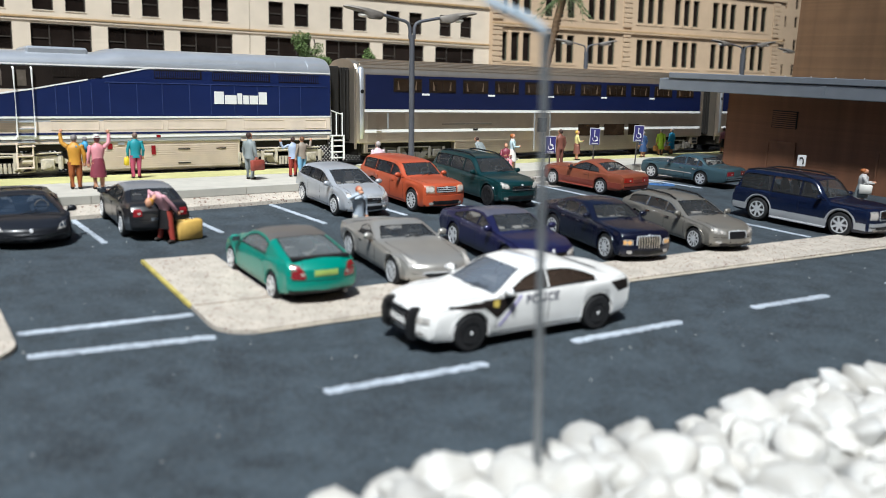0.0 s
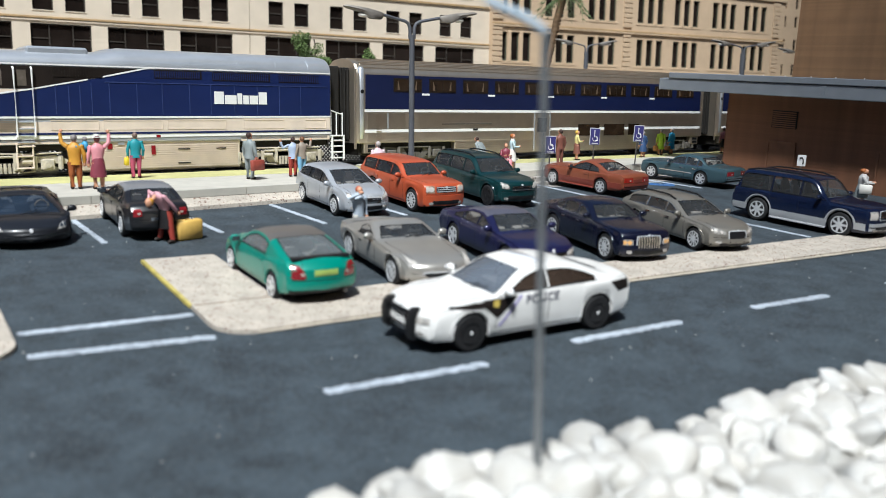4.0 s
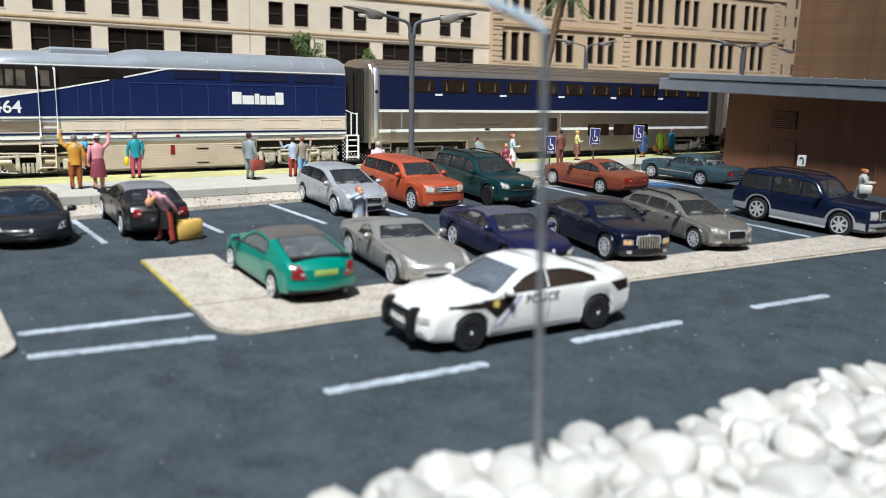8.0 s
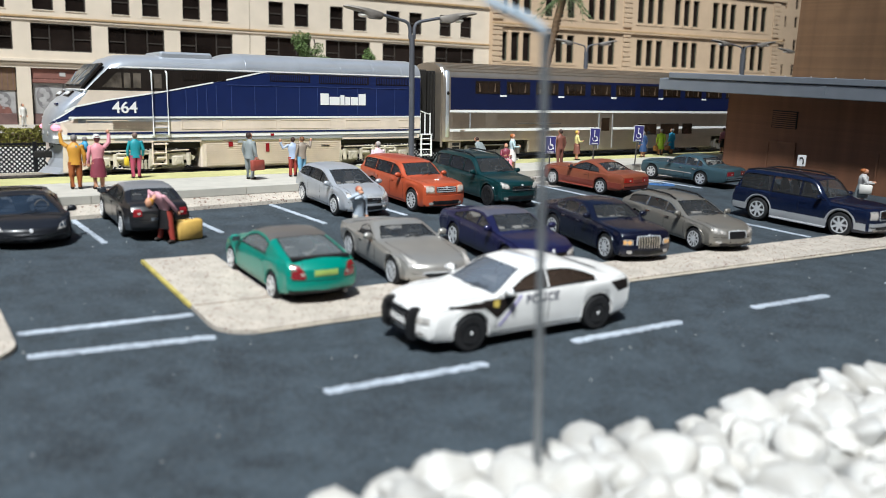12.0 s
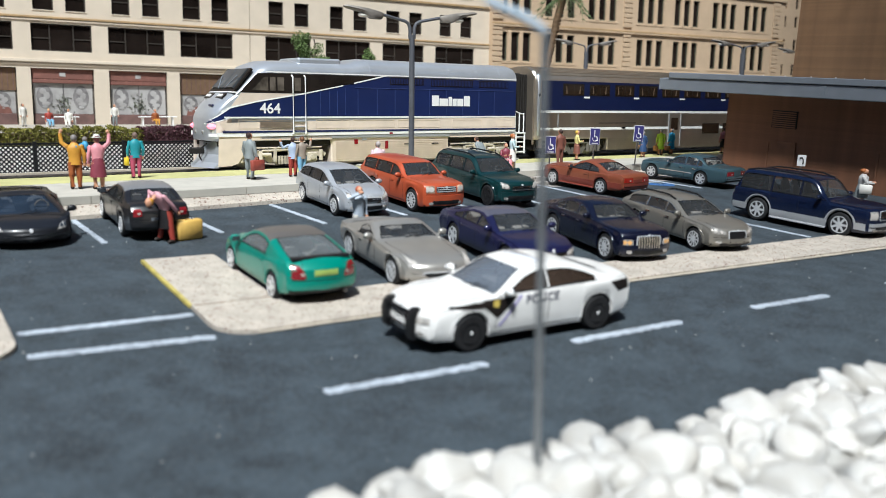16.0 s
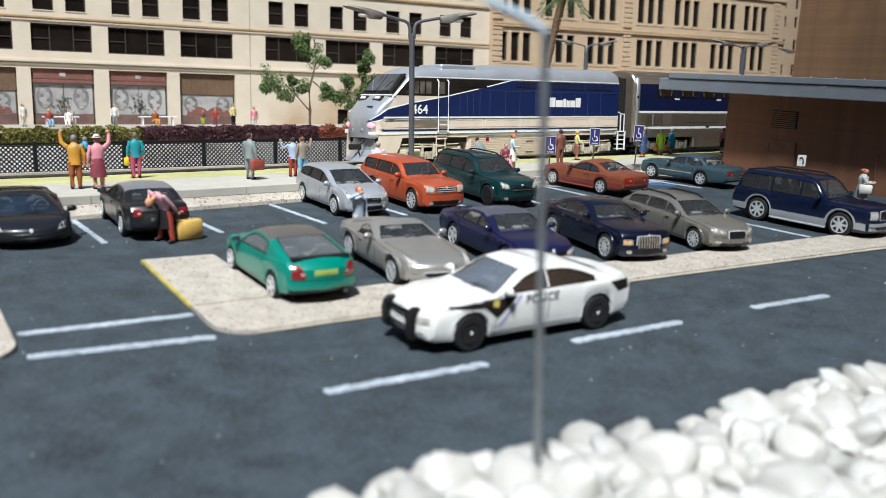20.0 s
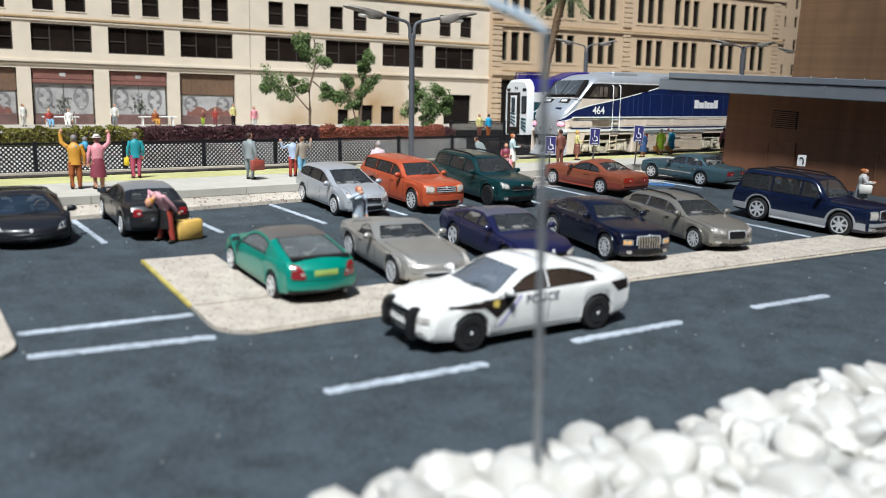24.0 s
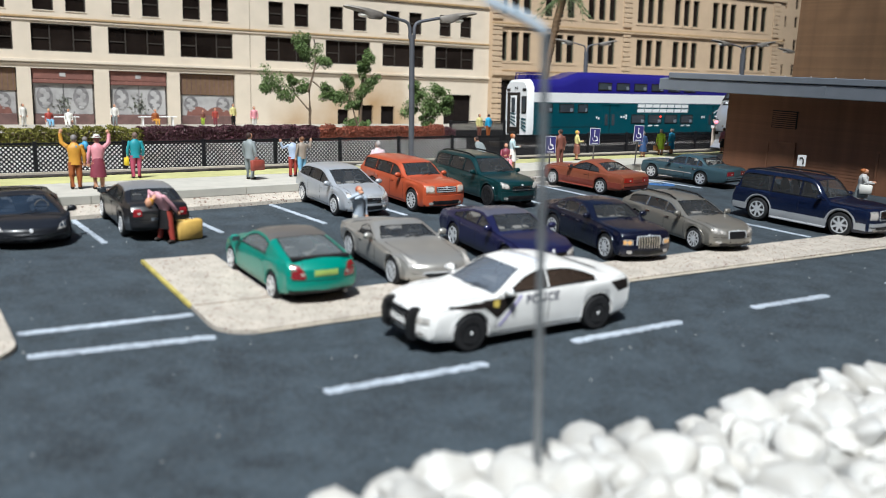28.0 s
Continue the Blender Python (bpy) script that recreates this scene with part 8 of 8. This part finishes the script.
def figurine(x, y, z, rz, top, bottom, label, h=1.72, arms=("down", "down"), skirt=False, hair=HAIR, sit=False, bend=0.0, hat=None, legs=None, child=False, m=None, bag=None, stance=1.0, nod=0.0):
    """A painted figurine facing -y at rz 0."""
    k = h / 1.74
    mats = [top, bottom, SKIN, hair, tint("dark_shoe_paint", (0.03, 0.022, 0.018)), legs or SKIN]
    bm = B()
    hip = 0.50 if sit else 0.88
    for s in (-1, 1):
        if sit:
            tube(bm, [(s * 0.09, 0, hip), (s * 0.11, -0.40, hip), (s * 0.11, -0.42, 0.10)], [0.11, 0.09, 0.06], 8, 1)
            ball(bm, (s * 0.11, -0.48, 0.06), (0.06, 0.12, 0.05), 8, 5, 4)
        else:
            lm = 5 if skirt else 1
            tube(bm, [(s * 0.085, 0, hip), (s * 0.10 * (1 + stance) / 2, -0.01, 0.48), (s * 0.10 * stance, 0.0, 0.08)], [0.115, 0.085, 0.065], 8, lm)
            ball(bm, (s * 0.105 * stance, -0.05, 0.05), (0.06, 0.13, 0.05), 8, 5, 4)
    if skirt:
        loft(bm, [[(r * cos(2 * pi * q / 12), r * 0.78 * sin(2 * pi * q / 12), zz) for q in range(12)] for zz, r in ((0.40, 0.24), (0.65, 0.22), (0.92, 0.185), (1.02, 0.155))], mi=1)
    lean = bend

    def tilt(p):
        px, py, pz = p
        d = pz - hip
        return (px, py - d * sin(lean), hip + d * cos(lean))
    rings = []
    for zz, a, b in ((hip - 0.09, 0.185, 0.135), (hip - 0.02, 0.18, 0.13), (hip + 0.14, 0.165, 0.12), (hip + 0.28, 0.19, 0.13), (hip + 0.42, 0.215, 0.135), (hip + 0.50, 0.20, 0.12), (hip + 0.565, 0.125, 0.085), (hip + 0.63, 0.065, 0.065)):
        rings.append([tilt((a * cos(2 * pi * q / 12), b * sin(2 * pi * q / 12), zz)) for q in range(12)])
    loft(bm, rings, mi=0)
    sh = hip + 0.495
    for s, mode in zip((-1, 1), arms):
        if mode == "up":
            pts = [(s * 0.20, 0, sh), (s * 0.34, -0.04, sh + 0.14), (s * 0.36, -0.06, sh + 0.42), (s * 0.33, -0.06, sh + 0.50)]
        elif mode == "wave":
            pts = [(s * 0.20, 0, sh), (s * 0.40, -0.05, sh - 0.10), (s * 0.48, -0.08, sh + 0.16), (s * 0.48, -0.08, sh + 0.24)]
        elif mode == "brow":
            pts = [(s * 0.20, 0, sh), (s * 0.40, -0.10, sh + 0.05), (s * 0.16, -0.20, sh + 0.20), (s * 0.06, -0.20, sh + 0.22)]
        elif mode == "front":
            pts = [(s * 0.20, 0, sh), (s * 0.26, -0.06, sh - 0.26), (s * 0.14, -0.26, sh - 0.26), (s * 0.08, -0.30, sh - 0.24)]
        elif mode == "elbow":
            a = Vector(tilt((s * 0.20, 0, sh)))
            pts = [a, a + Vector((s * 0.22, 0.10, 0.06)), a + Vector((s * 0.10, -0.06, -0.12)), a + Vector((s * 0.06, -0.10, -0.18))]
        elif mode == "behind":
            a = Vector(tilt((s * 0.20, 0, sh)))
            pts = [a, a + Vector((s * 0.06, 0.16, -0.22)), a + Vector((s * 0.02, 0.36, -0.44)), a + Vector((s * 0.02, 0.42, -0.52))]
        else:
            pts = [(s * 0.20, 0, sh), (s * 0.26, 0.02, sh - 0.28), (s * 0.25, -0.05, sh - 0.52), (s * 0.25, -0.07, sh - 0.60)]
        if mode not in ("elbow", "behind"):
            pts = [tilt(p) for p in pts]
        ball(bm, pts[0], 0.068, 8, 6, 0)
        tube(bm, pts[:3], [0.070, 0.062, 0.050], 8, 0)
        tube(bm, pts[2:], [0.045, 0.04], 7, 2)
        ball(bm, pts[3], 0.055, 7, 5, 2)
    drop = Vector((0, -0.08, -0.20)) * nod          # a head hanging forward
    hc = Vector(tilt((0, -0.015, hip + 0.745))) + drop
    tube(bm, [tilt((0, 0, hip + 0.58)), Vector(tilt((0, 0, hip + 0.66))) + drop * 0.6], 0.055, 8, 2)
    ball(bm, hc, (0.088, 0.10, 0.125), 10, 8, 2)
    hb = Vector(tilt((0, 0.026, hip + 0.768))) + drop
    ball(bm, hb, (0.094, 0.094, 0.112), 10, 8, 3)
    if hat:
        mats.append(hat)
        loft(bm, [[(hc[0] + r * cos(2 * pi * q / 12), hc[1] + r * sin(2 * pi * q / 12), hc[2] + zz) for q in range(12)] for zz, r in ((0.06, 0.15), (0.075, 0.15), (0.08, 0.10), (0.17, 0.08))], mi=6)
    if bag:
        bmat, side, bw, bh, bz = bag
        mats.append(bmat)
        box(bm, side * 0.30 - 0.07, side * 0.30 + 0.07, -0.05 - bw / 2, -0.05 + bw / 2, bz, bz + bh, 0.02, 6)
        tube(bm, [(side * 0.28, -0.05 - bw * 0.2, bz + bh), (side * 0.27, -0.05, bz + bh + 0.14), (side * 0.28, -0.05 + bw * 0.2, bz + bh)], 0.016, 5, 6)
    if child:
        for s in (-1, 1):
            tube(bm, [(-0.28 + s * 0.04, -0.18, sh - 0.30), (-0.28 + s * 0.06, -0.30, sh - 0.45)], 0.04, 6, 6)
        mats.append(tint("sky_blue_cloth", (0.06, 0.30, 0.50)))
        ball(bm, (-0.30, -0.16, sh - 0.02), (0.11, 0.09, 0.20), 8, 6, 6)
        tube(bm, [(-0.22, -0.10, sh + 0.06), (-0.02, 0.10, sh - 0.02)], 0.05, 6, 6)
        ball(bm, (-0.30, -0.18, sh + 0.22), (0.075, 0.085, 0.09), 8, 6, 3)
    for v in bm.verts:
        if v.co.z < hip + 0.60:
            d = noise.noise_vector(v.co * 7.0 + Vector((x, y, len(label))))
            v.co += Vector((d.x, d.y, 0.4 * d.z)) * 0.020
    bmesh.ops.scale(bm, vec=(k * 1.10, k * 1.14, k), verts=bm.verts)
    bmesh.ops.recalc_face_normals(bm, faces=bm.faces[:])
    return alone("figurine", bm, mats, m if m is not None else P(x, y, z, 0, 0, rz), label, "figurine", "painted figurines", smooth=60)


YEL, ORG = tint("mustard_cloth", (0.55, 0.27, 0.03)), tint("rust_cloth", (0.30, 0.085, 0.02))
PINK, WINE = tint("pink_cloth", (0.66, 0.27, 0.30)), tint("wine_cloth", (0.20, 0.035, 0.055))
TEALC, ROSE = tint("teal_cloth", (0.02, 0.25, 0.29)), tint("rose_cloth", (0.42, 0.07, 0.13))
GREYC, LBLUE = tint("grey_cloth", (0.24, 0.27, 0.27)), tint("pale_blue_cloth", (0.40, 0.48, 0.62))
REDC, TANC = tint("red_cloth", (0.33, 0.045, 0.03)), tint("taupe_cloth", (0.30, 0.25, 0.20))
SKYC, BROWNC = tint("sky_cloth", (0.20, 0.42, 0.60)), tint("brown_cloth", (0.18, 0.065, 0.045))
LIME, CYAN, DBLUE = tint("lime_cloth", (0.42, 0.64, 0.04)), tint("cyan_cloth", (0.04, 0.36, 0.60)), tint("dark_blue_cloth", (0.03, 0.07, 0.17))
PALEC, WHITEC, LEMON = tint("pale_aqua_cloth", (0.52, 0.66, 0.68)), tint("white_cloth", (0.72, 0.70, 0.64)), tint("lemon_cloth", (0.62, 0.55, 0.22))
BLOND, RUSTHAIR, GREYHAIR = tint("blond_paint", (0.62, 0.40, 0.06)), tint("rust_hair_paint", (0.42, 0.13, 0.03)), tint("grey_hair_paint", (0.20, 0.18, 0.17))
BLACKC = tint("black_cloth", (0.015, 0.014, 0.015))

figurine(-0.03, 14.02, ZP, 172, YEL, ORG, "figurine in mustard jumper waving, child on arm", 1.72, ("down", "up"), hair=GREYHAIR, child=True)
figurine(0.60, 13.72, ZP, 180, PINK, WINE, "figurine in pink jumper and wine skirt waving", 1.70, ("up", "down"), skirt=True, hair=tint("dark_red_hair", (0.13, 0.03, 0.03)), hat=WHITEC)
figurine(2.53, 17.08, ZP, 178, TEALC, ROSE, "figurine in teal jacket and rose trousers with yellow bag", 1.66, hair=tint("brown_grey_hair", (0.17, 0.11, 0.09)), bag=(tint("yellow_bag", (0.68, 0.50, 0.02)), 1, 0.3, 0.3, 0.5))
figurine(6.07, 14.94, ZP, 118, GREYC, GREYC, "figurine in grey suit carrying a red case", 1.70, bag=(tint("red_case", (0.30, 0.06, 0.04)), -1, 0.58, 0.38, 0.36))
figurine(7.95, 15.40, ZP, 175, LBLUE, REDC, "figurine in pale blue shirt and red trousers waving", 1.50, ("down", "wave"))
figurine(8.26, 15.25, ZP, 190, TANC, SKYC, "figurine in taupe jumper and light blue trousers waving", 1.52, ("wave", "down"), hair=tint("brown_hair_paint", (0.16, 0.07, 0.03)))
figurine(10.85, 13.95, ZP, 175, tint("pale_pink_shirt", (0.72, 0.56, 0.60)), GREYC, "seated figurine in pale pink shirt behind parked cars", 1.74, sit=True, hair=tint("silver_hair_paint", (0.42, 0.38, 0.36)))
figurine(16.55, 15.0, ZP, 200, GREYC, GREYC, "bent figurine in grey suit behind the green car", 1.5, bend=0.5)
figurine(18.05, 14.88, ZP, 60, PALEC, WHITEC, "figurine in pale aqua dress with rust hair", 1.55, ("front", "down"), skirt=True, hair=RUSTHAIR)
figurine(17.75, 14.95, ZP, -20, WINE, PINK, "seated figurine in wine red clothes", 1.45, ("front", "front"), sit=True, hair=tint("dark_red_hair", (0.13, 0.03, 0.03)))
figurine(21.65, 15.91, ZP, 178, BROWNC, BROWNC, "figurine in brown suit on the platform", 1.68)
figurine(24.88, 18.38, ZP, 60, LEMON, BROWNC, "figurine in lemon top and brown skirt with blond hair", 1.52, ("front", "down"), skirt=True, hair=BLOND)
figurine(30.03, 18.75, ZP, 170, DBLUE, DBLUE, "figurine in dark blue coat carrying a bag", 1.42, skirt=True, hair=GREYHAIR, bag=(BLACKC, -1, 0.3, 0.28, 0.35))
figurine(32.61, 19.88, ZP, 160, LIME, LIME, "figurine in lime green coat with tan bag", 1.50, skirt=True, hair=GREYHAIR, bag=(tint("tan_bag", (0.36, 0.16, 0.05)), 1, 0.42, 0.34, 0.28))
figurine(33.67, 20.04, ZP, 185, CYAN, CYAN, "figurine in cyan blue coat with tan bag", 1.50, skirt=True, hair=GREYHAIR, bag=(tint("tan_bag", (0.36, 0.16, 0.05)), 1, 0.36, 0.3, 0.30))
figurine(37.9, 19.75, ZP, 170, PINK, BLACKC, "figurine in pink jacket beside the station corner", 1.55, skirt=True)
figurine(0, 0, 0, 0, tint("light_pink_cloth", (0.66, 0.36, 0.40)), BLACKC, "figurine bending at the boot of a black car", 1.66, ("elbow", "behind"), skirt=True, hair=tint("orange_hair_paint", (0.62, 0.30, 0.03)), bend=0.46, legs=REDC, m=on_lot(1.12, 7.76, -64), stance=2.3, nod=1.9)
figurine(0, 0, 0, 0, tint("grey_blue_cloth", (0.40, 0.46, 0.53)), WHITEC, "figurine in grey blue shirt shading its eyes", 1.56, ("brow", "down"), hair=tint("red_cap", (0.45, 0.12, 0.06)), m=on_lot(5.92, 5.95, 10))
figurine(0, 0, 0, 0, tint("soft_grey_cloth", (0.56, 0.55, 0.53)), GREYC, "figurine in soft grey top holding a white bag", 1.5, ("front", "front"), hair=RUSTHAIR, skirt=True, m=on_lot(28.3, 4.85, 40) @ Matrix.Diagonal((1.35, 1.45, 1.0, 1)), bag=(WHITEC, -1, 0.34, 0.42, 0.62))


def suitcase(m, w, h, d, material, label):
    t = thing("suitcase", m, label, "suitcase", "cases and bags")
    part("shell", rbox(-w / 2, w / 2, -d / 2, d / 2, 0, h, 0.045), material, t, smooth=50)
    part("handle", tube(B(), [(-0.09, 0, h - 0.01), (-0.08, 0, h + 0.06), (0.08, 0, h + 0.06), (0.09, 0, h - 0.01)], 0.018, 6), BLACK, t)
    part("seam", rbox(-w / 2 - 0.006, w / 2 + 0.006, -0.01, 0.01, 0.01, h - 0.01, 0.003), BLACK, t)
    return t


suitcase(on_lot(1.75, 7.85, 12), 0.72, 0.54, 0.27, tint("yellow_case", (0.66, 0.42, 0.10)), "yellow suitcase standing on the asphalt")


def bench(x, y, z, rz, w, label, top=WHITE):
    t = thing("bench", P(x, y, z, 0, 0, rz), label, "bench", "benches")
    part("seat", rbox(-w / 2, w / 2, -0.25, 0.25, 0.42, 0.50, 0.02), top, t)
    for s in (-1, 1):
        part("leg", rbox(s * (w / 2 - 0.2) - 0.05, s * (w / 2 - 0.2) + 0.05, -0.2, 0.2, 0, 0.42, 0.01), top, t)
    return t


bench(10.85, 14.0, ZP, 5, 1.6, "pale platform bench behind parked cars", PLATFORM)
bench(17.75, 15.0, ZP, 5, 1.2, "pale platform bench by the steps", PLATFORM)
for x, y, w in ((6.1, 57.4, 2.6), (13.6, 57.8, 3.0)):
    t = thing("picnic_table", P(x, y, ZB, 0, 0, -3), "white picnic table on the plaza", "table", "picnic tables")
    part("tabletop", rbox(-w / 2, w / 2, -0.4, 0.4, 0.70, 0.78, 0.02), WHITE, t)
    for s in (-1, 1):
        part("leg", rbox(s * (w / 2 - 0.3) - 0.06, s * (w / 2 - 0.3) + 0.06, -0.3, 0.3, 0, 0.70, 0.01), WHITE, t)
for x, y, rz, tp, bt, lb, kw in ((3.5, 57.6, 30, WHITEC, WHITEC, "figurine in cream clothes on the plaza", {}), (5.2, 56.9, 10, REDC, SKYC, "seated figurine in red at the picnic table", dict(sit=True, hair=BLOND)), (6.6, 56.9, -20, WHITEC, WHITEC, "seated figurine in white at the picnic table", dict(sit=True, hair=BLOND)),
                                (10.3, 58.2, 0, WHITEC, GREYC, "figurine in white shirt on the plaza", {}), (13.3, 57.3, 10, ORG, YEL, "seated figurine in orange at the picnic table", dict(sit=True, hair=RUSTHAIR)), (18.6, 58.2, -10, REDC, WINE, "figurine in red on the plaza", dict(h=1.45, hair=RUSTHAIR)), (17.6, 58.5, 10, BROWNC, LIME, "figurine in brown and green on the plaza", dict(h=1.3)),
                                (20.2, 58.2, 20, LEMON, BLACKC, "figurine in lemon shirt on the plaza", dict(h=1.85)), (18.96, 49.6, 0, PINK, WHITEC, "figurine in pale pink behind the hedge", {}), (29.55, 33.9, 10, LEMON, BROWNC, "figurine in yellow top by the second fence", dict(h=1.6)), (30.1, 33.6, 190, CYAN, ORG, "figurine in blue top by the second fence", dict(h=1.6))):
    figurine(x, y, ZB if y > 40 else 1.9, rz, tp, bt, lb, **kw)


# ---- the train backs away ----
SHIFT = [(0.0, -3.62), (3.5, -3.62), (6.6, -3.62), (7.0, -3.52), (7.5, -3.20), (8.0, -2.86), (9.0, -2.05), (10.0, -1.06), (11.0, 0.0), (12.0, 1.20), (12.5, 1.82), (14.5, 4.87), (15.0, 5.60), (16.0, 7.18), (17.0, 8.75), (18.0, 10.60), (19.0, 12.60), (20.0, 14.85), (21.0, 17.40), (21.5, 18.80), (23.5, 25.18), (24.0, 26.95), (25.0, 30.55), (26.0, 34.55), (27.0, 38.75), (27.5, 41.1), (28.0, 43.5)]


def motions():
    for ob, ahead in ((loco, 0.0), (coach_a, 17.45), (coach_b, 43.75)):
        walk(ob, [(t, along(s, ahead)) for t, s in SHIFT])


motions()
